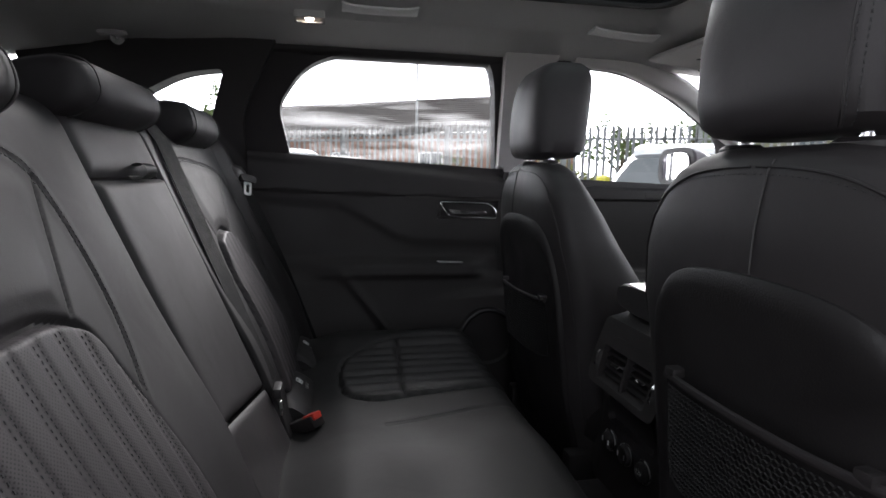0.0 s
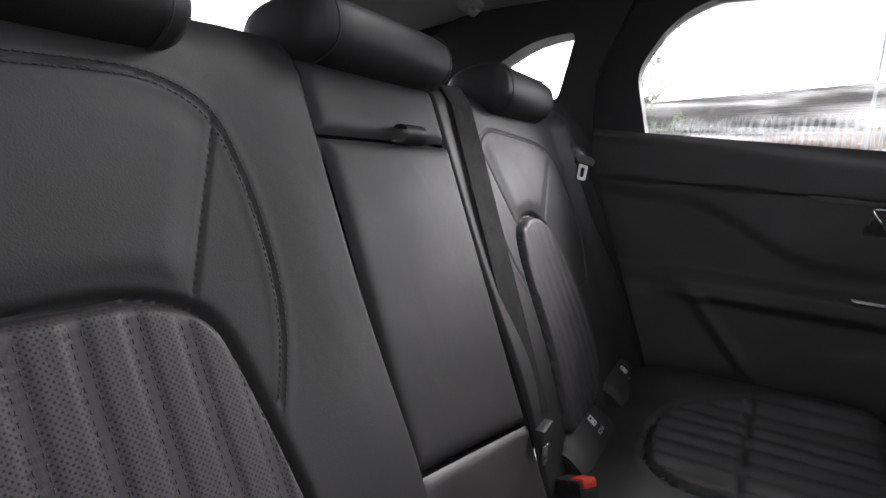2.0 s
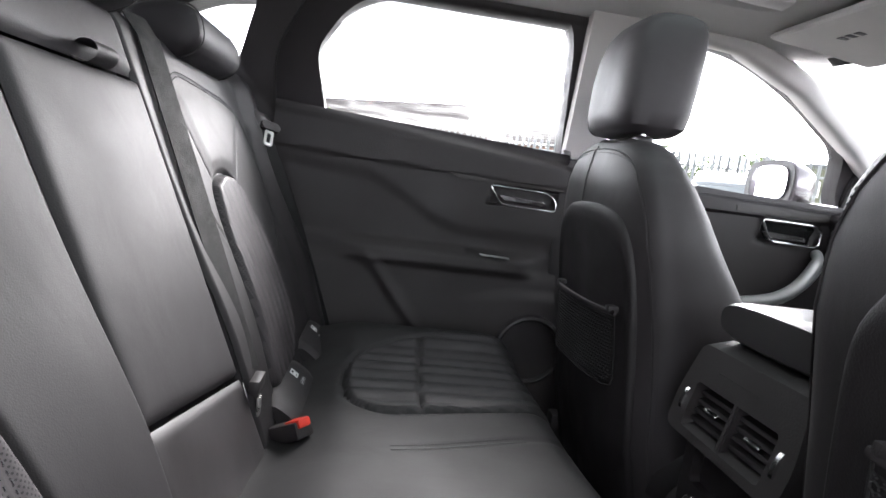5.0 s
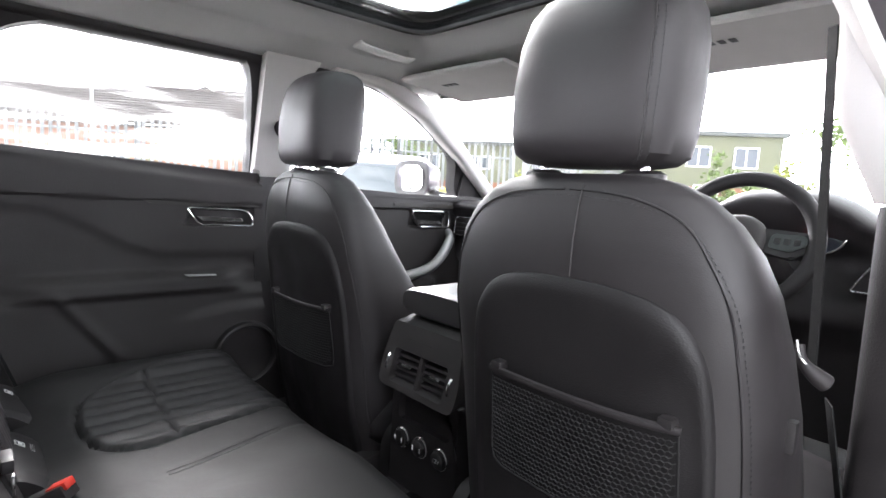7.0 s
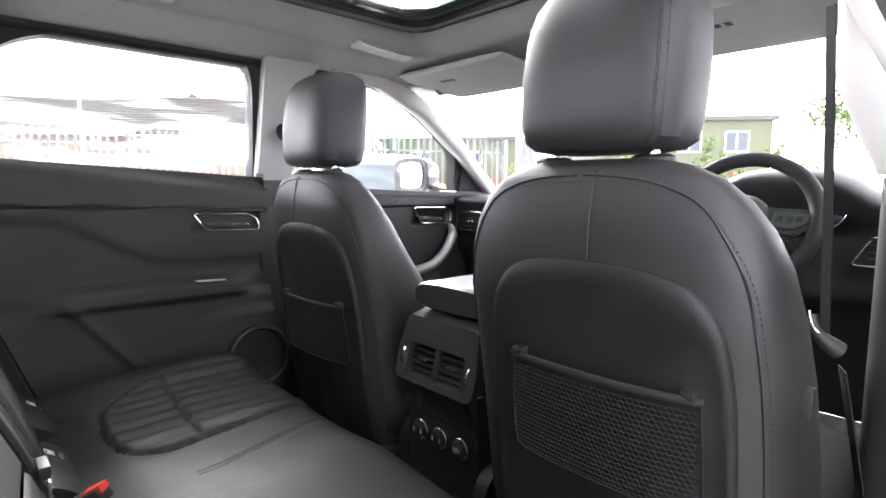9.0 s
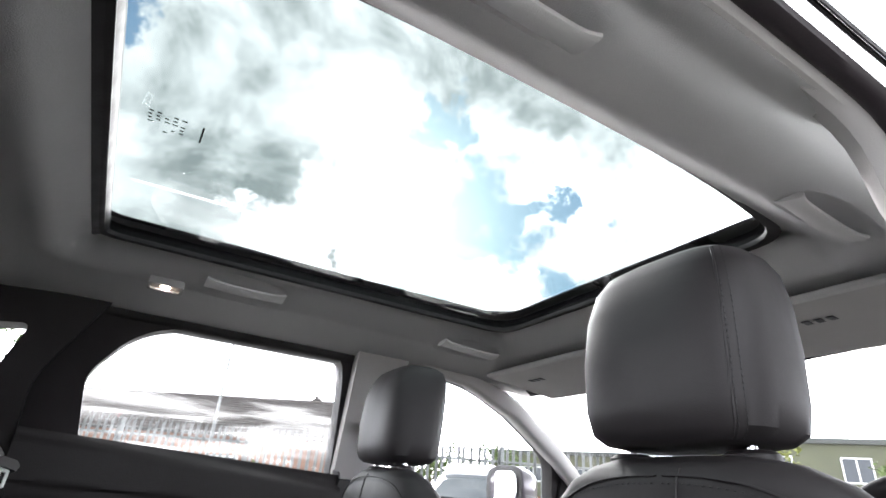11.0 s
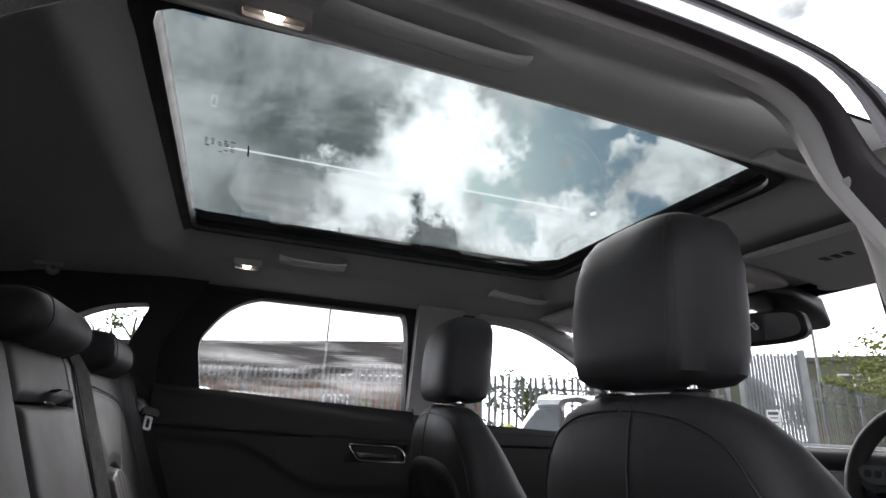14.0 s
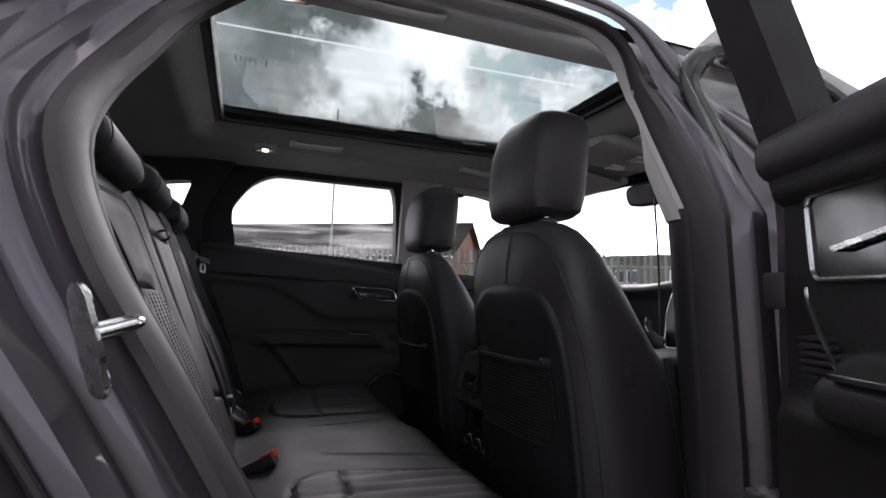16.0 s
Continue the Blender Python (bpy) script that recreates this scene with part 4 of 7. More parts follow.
    edge = loft([[to(-0.012, z, 0.0), to(-0.012, z, -0.05), to(-0.03, z, -0.10), to(0.03, z, -0.10), to(0.03, z, -0.0)] for z in span(0.38, 1.17, 0.08)])
    part("hinge_edge", edge, PAINT, t, "painted hinge edge")
    # upper hinge and check strap
    for z in (1.05, 0.62):
        bm = box((0.070, -0.872, z - 0.022), (0.118, -0.842, z + 0.022), 0.006)
        box((0.082, -0.880, z - 0.030), (0.100, -0.862, z + 0.030), 0.006, bm=bm)
        part("hinge", bm, PLASTIC, t, "painted steel hinge")
    part("check_strap", box((0.06, -0.92, 0.80), (0.10, -0.82, 0.815), 0.003), STEEL, t, "steel check strap")
    part("door_seal", tube(smooth_path([to(0.02, 1.14, -0.02), to(0.008, 0.95, -0.02), to(0.01, 0.7, -0.02), to(0.03, 0.45, -0.02)], 8), 0.008, 8), RUBBER, t)


OPEN = 68


def build_front_right():
    """What shows of the front right door beyond the pillar: frame, glass and lining."""
    to = on_side(-1)
    t = thing("car_door", (0.6, -0.85, 0.42), "closed driver's door with black lining", "car door", "doors of the car")
    bm = grid(lambda x, z: to(x, z, 0.045 + 0.02 * smoothstep(1.10, 1.04, z) + 0.05 * math.exp(-(((z - 0.85) / 0.035) ** 4)) * smoothstep(0.2, 0.3, x)), span(0.15, 1.18, 0.03), span(0.45, 1.125, 0.015))
    part("door_lining", bm, PLASTIC_SOFT, t, "black soft-touch lining")
    rail = [to(x, z, -0.004) for x, z in resample(WINDOW_FRONT, 90)]
    part("window_frame", tube(rail, 0.020, 10, closed=True, flat=1.2, up=(0, 1, 0)), GLOSS_BLACK, t, "gloss black window surround")
    top = lambda x: lerp_table([(0.12, 1.465), (0.42, 1.465), (0.62, 1.39), (0.85, 1.27), (0.90, 1.13)], x)  # noqa: E731
    g = part("window_pane", grid(lambda x, v: (x, -0.777 + 0.455 * (v * (top(x) - 1.10) - 0.06), 1.10 + v * (top(x) - 1.10)), span(0.13, 0.89, 0.04), span(0, 1, 0.1)), GLASS, t)
    g.visible_shadow = False
    part("mirror_triangle", slab(rounded([(0.89, 1.118), (0.885, 1.25), (1.12, 1.11)], 0.008, 3), to, 0.0, 0.024, 0.003), PLASTIC, t, "black plastic corner cover")
    pull = smooth_path([to(0.46, 1.05, 0.05), to(0.44, 1.02, 0.085), to(0.40, 0.95, 0.10), to(0.36, 0.88, 0.10), to(0.30, 0.85, 0.07)], 6)
    part("pull_handle", tube(pull, 0.014, 10), CLOTH_TRIM, t, "pale grey padded pull handle")
    skin = grid(lambda x, z: to(x, z, -0.11 - 0.03 * math.sin((z - 0.4) * 4)), span(0.14, 1.3, 0.06), span(0.36, 1.10, 0.05))
    part("outer_skin", skin, PAINT, t, "dark painted steel skin")


def build_roof_shell():
    """Painted outer roof, with its rails, round the glass panel."""
    n = 120
    hole = resample(SUNROOF, n)
    rings = []
    for k in range(9):
        t = k / 8
        row = []
        for p in hole:
            dx, dy = p[0] + 0.13, p[1]
            s = min((0.80 / dx if dx > 0 else -1.15 / dx) if abs(dx) > 1e-6 else 99, (0.70 if dy > 0 else 0.560) / abs(dy) if abs(dy) > 1e-6 else 99)
            h0 = (p[0] + 0.02 * math.copysign(1, dx), p[1] * 1.08)
            e = (-0.13 + dx * s, dy * s)
            x, y = h0[0] + (e[0] - h0[0]) * t, h0[1] + (e[1] - h0[1]) * t
            row.append((x, y, roof_z(x, y) + 0.068 - 0.03 * t * t))
        rings.append(row)
    tagged(part("roof", loft(rings, caps=False), PAINT), "dark painted roof panel round the glass", "car roof", kind="structure")
    rail = [(x, 0.685 + 0.01 * math.cos(x), roof_z(x, 0.62) + 0.055) for x in span(-1.0, 0.42, 0.07)]
    tagged(part("roof_rail", tube(rail, 0.013, 10), GLOSS_BLACK), "gloss black roof rail", "roof rail")
    # cant rail between headliner and door heads
    rings = [ring((x, 0.672, roof_z(x, 0.66) + 0.012), (0, 1, 0), (0, 0, 1), 0.035, 0.032, 3, 16) for x in span(-1.15, 0.30, 0.05)]
    tagged(part("trim", loft(rings), RUBBER), "black roof side member", "roof side member", kind="structure")


def build_windscreen():
    t = thing("windscreen", (1.1, 0, 1.1), "sloping windscreen with black edge band", "windscreen")

    def to(a, b, d):
        y = a * (0.60 + 0.20 * (1 - b))
        return Vector((0.68 + (1 - b) * 0.85 - 0.10 * a * a, y, 1.485 - (1 - b) * 0.47 + d))

    bm = grid(lambda a, b: to(a, b, 0.0), span(-1, 1, 0.1), span(0, 1, 0.1))
    g = part("pane", bm, GLASS, t)
    g.visible_shadow = False
    bm = grid(lambda a, b: to(a, b, -0.006), span(-1, 1, 0.1), span(0.93, 1.04, 0.05))
    part("edge_band", bm, GLOSS_BLACK, t, "black printed band")
    # bonnet
    bm = grid(lambda y, x: (x, y, 1.03 - 0.10 * (x - 1.5) ** 1.3 - 0.10 * y * y), span(-0.85, 0.85, 0.085), span(1.5, 2.45, 0.08))
    tagged(part("bonnet", bm, PAINT), "dark painted bonnet", "bonnet", kind="structure")


# ---- rear bench ----
LEAN_BACK = Vector((-0.371, 0, 0.928))  # up along the rear backrest
OUT_BACK = Vector((0.928, 0, 0.371))    # out of its face
FOOT = Vector((-0.505, 0, 0.665))       # where the face meets the cushion
TOP = 0.565                             # height along the slope, before it rolls over


def back_point(y, s, d):
    """A point on the backrest: s metres up its slope, d out of the face; past TOP it rolls over."""
    if s <= TOP:
        return FOOT + LEAN_BACK * s + OUT_BACK * d + Vector((0, y, 0))
    a = (s - TOP) / 0.055
    c = FOOT + LEAN_BACK * TOP - OUT_BACK * 0.055
    w = OUT_BACK * math.cos(a) + LEAN_BACK * math.sin(a)
    return c + w * (0.055 + d) + Vector((0, y, 0))


def seam_line(off):
    """The piped seam round the upper part of a backrest, off metres outside it."""
    o = off
    return rounded([(-0.150 - o, 0.235), (-0.168 - o, 0.278), (-0.198 - o, 0.338), (-0.207 - o, 0.405), (-0.202 - o, 0.470), (-0.188 - o, 0.522 + o), (-0.145, 0.543 + o), (-0.09, 0.541 + o), (0.08, 0.528 + o), (0.155 + o, 0.508 + o), (0.195 + o, 0.42), (0.190 + o, 0.32), (0.11 + o, 0.235)], [0.01, 0.03, 0.05, 0.05, 0.04, 0.022, 0.03, 0.08, 0.1, 0.06, 0.08, 0.06, 0.02], 6)


RIB, RIB_AT = 0.031, -0.118  # spacing of the flutes' seams across a seat, and the place of one of them


def seat_relief(width, out=0.0):
    """Relief of a single backrest in its own y (from its middle, + outwards) and slope height."""
    panel = outline_distance(rounded([(-0.134, 0.384), (-0.188, 0.518), (-0.10, 0.538), (0.08, 0.527), (0.150, 0.510), (0.004, 0.384)], [0.01, 0.04, 0.1, 0.1, 0.06, 0.01], 5))
    insert = outline_distance(rounded([(-0.188, 0.045), (-0.176, 0.20), (-0.157, 0.325), (-0.143, 0.372), (-0.095, 0.393), (-0.045 + out, 0.394), (0.004 + out, 0.366), (0.036 + out, 0.28), (0.047 + out, 0.18), (0.036 + out, 0.09), (-0.02 + out, 0.045)], [0.03, 0.1, 0.06, 0.03, 0.06, 0.06, 0.04, 0.1, 0.08, 0.05, 0.05], 5))
    seam = outline_distance(seam_line(0.0))

    def relief(y, s):
        d = 0.0
        # bolsters
        e = abs(y) / (width / 2)
        d += (0.018 if y > 0 else 0.003) * smoothstep(0.62, 0.88, e) - 0.006 * smoothstep(0.97, 1.0, e) ** 2
        d += 0.012 * math.exp(-((s - 0.17) / 0.13) ** 2)  # lumbar
        di, dp, ds = insert(y, s), panel(y, s), seam(y, s)
        if di < 0.02:
            inside = smoothstep(0.0, -0.010, di)
            d += 0.006 * inside
            # flat quilted pads between double-sewn seams
            k = ((y - RIB_AT) / RIB + 0.5) % 1.0 - 0.5
            pad = abs(k) * RIB
            d += inside * (0.0019 * smoothstep(0.0026, 0.0085, pad) + 0.0007 * math.exp(-((pad / 0.0022) ** 2)))
            d -= 0.007 * math.exp(-((di / 0.0045) ** 2))
        if abs(ds) < 0.02 and di > 0.012 and s > 0.24:
            d -= 0.0016 * math.exp(-((ds / 0.0022) ** 2)) - 0.0006 * math.exp(-(((abs(ds) - 0.0065) / 0.004) ** 2))
        if dp < 0 and di > 0:
            d += 0.004 * smoothstep(0.0, -0.03, dp) * smoothstep(0.0, 0.03, di)
        # creases running down from the panel's corners
        for x0, x1 in ((-0.190, -0.134), (0.150, 0.004 + out)):
            if 0.36 < s < 0.53:
                xc = x0 + (x1 - x0) * (0.515 - s) / 0.131
                d -= 0.0026 * math.exp(-(((y - xc) / 0.0022) ** 2)) * smoothstep(0.375, 0.39, s) * smoothstep(0.525, 0.512, s)
        return d

    return relief, insert


def build_backrest(bench, y0, y1, label, flip, step):
    """One of the two outer rear backrests, from y0 to y1; flip turns its outer side to the right."""
    mid, width = (y0 + y1) / 2, y1 - y0
    relief, insert = seat_relief(width, 0.07 if flip else 0.0)
    sgn = -1 if flip else 1

    def fn(y, s):
        return back_point(y, s, relief(sgn * (y - mid), min(s, TOP)))

    def slot(y, s):
        return 1 if insert(sgn * (y - mid), s) < -0.004 and s < TOP else 0

    bm = grid(fn, span(y0, y1, step), span(0.0, TOP + 0.15, step), mats=slot, uvs=True)
    # sides and back
    rings = [[back_point(y0 if k == 0 else y1, s, -0.001 + (relief(sgn * ((y0 if k == 0 else y1) - mid), min(s, TOP)))) for s in span(0, TOP + 0.15, 0.04)] for k in (0, 1)]
    for r in rings:
        deep = [p - OUT_BACK * 0.11 for p in r]
        a = [bm.verts.new(p) for p in r]
        b = [bm.verts.new(p) for p in deep]
        for i in range(len(a) - 1):
            bm.faces.new((a[i], a[i + 1], b[i + 1], b[i]))
    t = part("backrest", bm, (LEATHER, LEATHER_PERF), bench, label)
    part("back_shell", box((-0.02, y0 + 0.006, 0), (0.0, y1 - 0.006, TOP + 0.02), 0.006), CARPET, t).matrix_basis = Matrix.Translation(FOOT - OUT_BACK * 0.12) @ Matrix.Rotation(math.atan2(LEAN_BACK.x, LEAN_BACK.z), 4, "Y")
    # double stitching beside the seam
    bm = None
    for off in (-0.0034, 0.0034):
        line = resample(seam_line(off), 260)
        line = line[-40:] + line[:-40]
        pts = [back_point(mid + sgn * a, b, relief(a, b) + 0.0004) for a, b in line if b > 0.246 and insert(a, b) > 0.012]
        bm = stitches(pts, lambda p: OUT_BACK, bm)
    for k in range(-2, 6) if flip else ():  # only the near seat shows its thread
        y = RIB_AT + k * RIB
        for off in (-0.0031, 0.0031):
            pts = [back_point(mid + sgn * (y + off), s, relief(y + off, s) + 0.0015) for s in span(0.03, 0.40, 0.01) if insert(y + off, s) < -0.007]
            if len(pts) > 2:
                stitches(pts, lambda p: OUT_BACK, bm, gap=0.006)
    part("stitching", bm, THREAD, t, "rows of dark thread", smooth=False, kind="stuff")
    return t


def build_rear_headrest(y, z_up, label, w=0.125, tall=0.042):
    t = thing("headrest", (-0.74, y, 1.19), label, "headrest", "rear headrests")
    c0 = FOOT + LEAN_BACK * (TOP + 0.045) - OUT_BACK * 0.045 + Vector((0.032, 0, 0))
    ax = Vector((0, 1, 0))
    fwd = Vector((0.97, 0, 0.22))
    up = Vector((-0.22, 0, 0.97))
    rings = []
    for u, k, dd in ((-1.0, 0.55, 0.0), (-0.97, 0.80, 0.0), (-0.9, 0.95, 0.0), (-0.6, 1.0, 0), (0, 1.0, 0), (0.6, 1.0, 0), (0.9, 0.95, 0), (0.97, 0.80, 0), (1.0, 0.55, 0)):
        rings.append(ring(Vector((c0.x, y + u * w, c0.z + 0.062 + z_up)), fwd, up, 0.060 * k, tall * k, 2.6, 28))
    part("cushion", loft(rings), LEATHER, t, "rounded black leather pad")
    seam = []
    for u in (-0.82, 0.82):
        seam.append(tube([p + (p - Vector((c0.x, y + u * w, c0.z + 0.062 + z_up))).normalized() * 0.0006 for p in ring(Vector((c0.x, y + u * w, c0.z + 0.062 + z_up)), fwd, up, 0.060, tall, 2.6, 40)], 0.0010, 6, closed=True, up=(0, 1, 0)))
    for sm in seam:
        part("piping", sm, LEATHER_SIDE, t)
    for u in (-0.5, 0.5):
        part("post", tube([(c0.x, y + u * w, c0.z - 0.04), (c0.x, y + u * w, c0.z + 0.05)], 0.006, 10, up=(1, 0, 0)), CHROME, t, "chrome post")
    return t


def build_armrest(bench):
    """The folded centre armrest with its pull loop, and the panel above it."""
    y0, y1 = -0.158, 0.088
    bm = grid(lambda y, s: back_point(y, s, -0.016), span(y0 - 0.004, y1 + 0.004, 0.03), span(0.0, TOP + 0.12, 0.03))
    t = part("centre_backrest", bm, LEATHER_SIDE, bench, "centre backrest with folded-up armrest and pull loop")

    def soft(y, s, a, b, r=0.005, h=0.009):
        ex = min(y - y0, y1 - y)
        es = min(s - a, b - s)
        k = min(ex, es)
        return h * (1 - math.exp(-max(k, 0) / r)) - h

    gap = 0.001
    def foot(y):
        return 0.172 - 0.050 * (y - y0) / (y1 - y0)  # the lower edge of the pad runs aslant

    def pad(y, v):
        s = foot(y) + 0.003 + v * (0.502 - foot(y))
        return back_point(y, s, 0.008 + soft(y, s, foot(y) + 0.003, 0.505))

    bm = grid(pad, span(y0 + gap, y1 - gap, 0.005), span(0.0, 1.0, 0.0143))
    part("armrest", bm, LEATHER, t, "smooth leather armrest pad")
    bm = grid(lambda y, s: back_point(y, s, 0.006 + soft(y, min(s, TOP), 0.51, 0.9)), span(y0 + gap, y1 - gap, 0.006), span(0.51, TOP + 0.15, 0.006))
    part("upper_pad", bm, LEATHER, t)
    def low(y, v):
        s = v * (foot(y) - 0.002)
        return back_point(y, s, 0.007 + soft(y, s, -0.1, foot(y) - 0.002, 0.003, 0.004))

    bm = grid(low, span(y0 + gap, y1 - gap, 0.006), span(0.0, 1.0, 0.04))
    part("lower_pad", bm, LEATHER_SIDE, t)
    c = back_point(-0.012, 0.513, 0.0)
    rings = []
    for y in span(-0.021, 0.021, 0.003):
        rings.append([c + Vector((0, y, 0)) + OUT_BACK * (0.011 + 0.013 * math.cos(a)) + LEAN_BACK * (0.011 * math.sin(a)) for a in [2 * math.pi * k / 16 for k in range(16)]] + [])
    bm = loft(rings, caps=False)
    bmesh.ops.solidify(bm, geom=bm.faces[:], thickness=0.002)
    part("pull_loop", bm, LEATHER_SIDE, t, "black leather pull loop")


def build_bench():
    t = thing("rear_bench", (-0.30, MID, 0.40), "black leather rear bench with fluted perforated seats and folded armrest", "car seat")
    left = outline_distance(rounded([(-0.415, 0.23), (-0.425, 0.36), (-0.39, 0.49), (-0.20, 0.575), (-0.10, 0.575), (-0.10, 0.235), (-0.36, 0.185)], [0.06, 0.1, 0.12, 0.05, 0.01, 0.01, 0.05], 6))
    ml, mr = 0.0, -0.045

    def ins(x, y):
        return min(left(x, y), left(x, 2 * mr - y))

    def height(x, y):
        z = 0.700
        back = smoothstep(-0.40, -0.52, x)
        z -= 0.020 * back
        e = abs(y - mr)
        z += 0.020 * smoothstep(0.50, 0.62, e) - 0.05 * smoothstep(0.64, 0.72, e)
        z += 0.012 * math.exp(-((e / 0.10) ** 2))
        di = ins(x, y)
        if di < 0.02:
            inside = smoothstep(0.0, -0.012, di)
            z += 0.004 * inside
            z += inside * (0.0042 * abs(math.sin(math.pi * (abs(y - mr) - 0.01) / 0.044)) ** 0.8 - 0.002)
            z -= 0.006 * math.exp(-((di / 0.0045) ** 2))
            z -= 0.006 * math.exp(-(((x + 0.292 - 0.06 * (y - 0.2)) / 0.0045) ** 2)) * inside
        # seams from the inserts to the front edge, and along the middle
        z -= 0.0025 * math.exp(-(((y - 0.085 - 0.25 * (x + 0.30)) / 0.006) ** 2)) * smoothstep(-0.36, -0.30, x)
        z -= 0.0025 * math.exp(-(((y + 0.175 + 0.25 * (x + 0.30)) / 0.006) ** 2)) * smoothstep(-0.36, -0.30, x)
        # rolled front edge
        f = max(0.0, x + 0.150)
        z -= 0.9 * f * f
        return z + 0.002 * noise.noise((x * 9, y * 9, 3))

    def fn(y, u):
        # u runs forward along the top, then down the front
        if u < 0.42:
            x = -0.53 + u
            return Vector((x, y, height(x, y)))
        x = -0.11
        z = height(x, y)
        a = min((u - 0.42) / 0.055, math.pi / 2)
        rest = max(0.0, u - 0.42 - 0.055 * math.pi / 2)
        return Vector((x + 0.055 * math.sin(a) - 0.25 * rest, y, z - 0.055 * (1 - math.cos(a)) - rest))

    def slot(y, u):
        return 1 if u < 0.43 and ins(-0.53 + u, y) < -0.004 else 0

    bm = grid(fn, span(-0.755, 0.70, 0.006), span(0.0, 0.72, 0.006), mats=slot, uvs=True)
    part("cushion", bm, (LEATHER_BENCH, LEATHER_SEAT), t, "black leather top with fluted perforated centres")
    part("base", box((-0.60, -0.75, 0.385), (-0.17, 0.695, 0.60), 0.02), CARPET, t)
    bm = None
    for sg in (1, -1):
        line = [(x, (0.085 + 0.25 * (x + 0.30)) if sg > 0 else (-0.175 - 0.25 * (x + 0.30))) for x in span(-0.34, -0.14, 0.01)]
        for off in (-0.006, 0.006):
            bm = stitches([Vector((x, y + off, height(x, y + off) + 0.0003)) for x, y in line], lambda p: (0, 0, 1), bm)
    part("stitching", bm, THREAD, t, "rows of dark thread", smooth=False, kind="stuff")
    return t


def build_buckle(at, yaw, label):
    t = thing("belt_buckle", at, label, "belt buckle", "rear belt buckles")
    m = Matrix.Translation(at) @ Matrix.Rotation(radians(yaw), 4, "Z") @ Matrix.Rotation(radians(-28), 4, "Y")
    part("housing", turned(box((-0.035, -0.015, -0.012), (0.030, 0.015, 0.012), 0.004), m), PLASTIC, t, "black plastic housing")
    part("button", turned(box((0.004, -0.0105, 0.002), (0.034, 0.0105, 0.0145), 0.003), m), RED, t, "red release button")
    bm = loft([[m @ Vector((x, -0.012, z)), m @ Vector((x, 0.012, z)), m @ Vector((x, 0.012, z + 0.003)), m @ Vector((x, -0.012, z + 0.003))] for x, z in ((-0.035, 0.0), (-0.06, -0.008), (-0.08, -0.03))])
    part("strap", bm, WEBBING, t, "short black webbing")


def build_isofix(y, label):
    t = thing("isofix_cover", (-0.52, y, 0.66), label, "isofix cover", "isofix covers")
    rings = []
    for u in span(-0.095, 0.095, 0.01):
        k = 1 - 0.35 * smoothstep(0.07, 0.095, abs(u))
        rings.append(ring(Vector((-0.500, y + u, 0.690)), (0.80, 0, -0.60), (0.60, 0, 0.80), 0.038 * k, 0.014 * k, 2.6, 18))
    part("flap", loft(rings), LEATHER, t, "black leather flap")
    c = Vector((-0.492, y + 0.03, 0.7015))
    ax, az, n = Vector((0, 1, 0)), Vector((-0.80, 0, 0.60)), Vector((0.60, 0, 0.80))
    bm = None
    for a0, b0, a1, b1 in ((-0.008, 0.006, -0.006, 0.022), (0.006, 0.006, 0.008, 0.022), (-0.008, 0.020, 0.008, 0.022), (-0.008, 0.006, 0.008, 0.008), (-0.004, 0.010, 0.003, 0.016)):
        bm = slab([(a0, b0), (a1, b0), (a1, b1), (a0, b1)], lambda a, b, d: c + ax * a + az * b + n * d, 0.0, 0.0012, 0, bm=bm)
    part("symbol", bm, PRINT, t, "pale child seat symbol", smooth=False)
    cu = bpy.data.curves.new("word", "FONT")
    cu.body, cu.size, cu.align_x, cu.align_y = "ISOFIX", 0.010, "CENTER", "CENTER"
    tmp = new("word", cu)
    me = bpy.data.meshes.new_from_object(tmp)
    bpy.data.objects.remove(tmp)
    bpy.data.curves.remove(cu)
    rot = Matrix((ax, az, n)).transposed().to_4x4()
    me.transform(Matrix.Translation(c - az * 0.006 + n * 0.0008) @ rot)
    w = new("word", me)
    me.materials.append(PRINT)
    w.parent = t
    w.matrix_parent_inverse = Matrix.Translation(-t.location)
    w["label"] = "pale printed word"


def ribbon(pts, ups, width, mat, name, parent, label=""):
    """A flat strap along a path, with its width along ups."""
    rings = []
    for p, u in zip(pts, ups):
        p, u = Vector(p), Vector(u).normalized()
        rings.append((p, u))
    bm = bmesh.new()
    k = len(rings)
    rows = []
    for i, (p, u) in enumerate(rings):
        d = (rings[min(i + 1, k - 1)][0] - rings[max(i - 1, 0)][0]).normalized()
        n = d.cross(u).normalized() * 0.0008
        rows.append([p + u * width / 2 + n, p - u * width / 2 + n, p - u * width / 2 - n, p + u * width / 2 - n])
    return part(name, loft(rows, bm=bm), mat, parent, label)


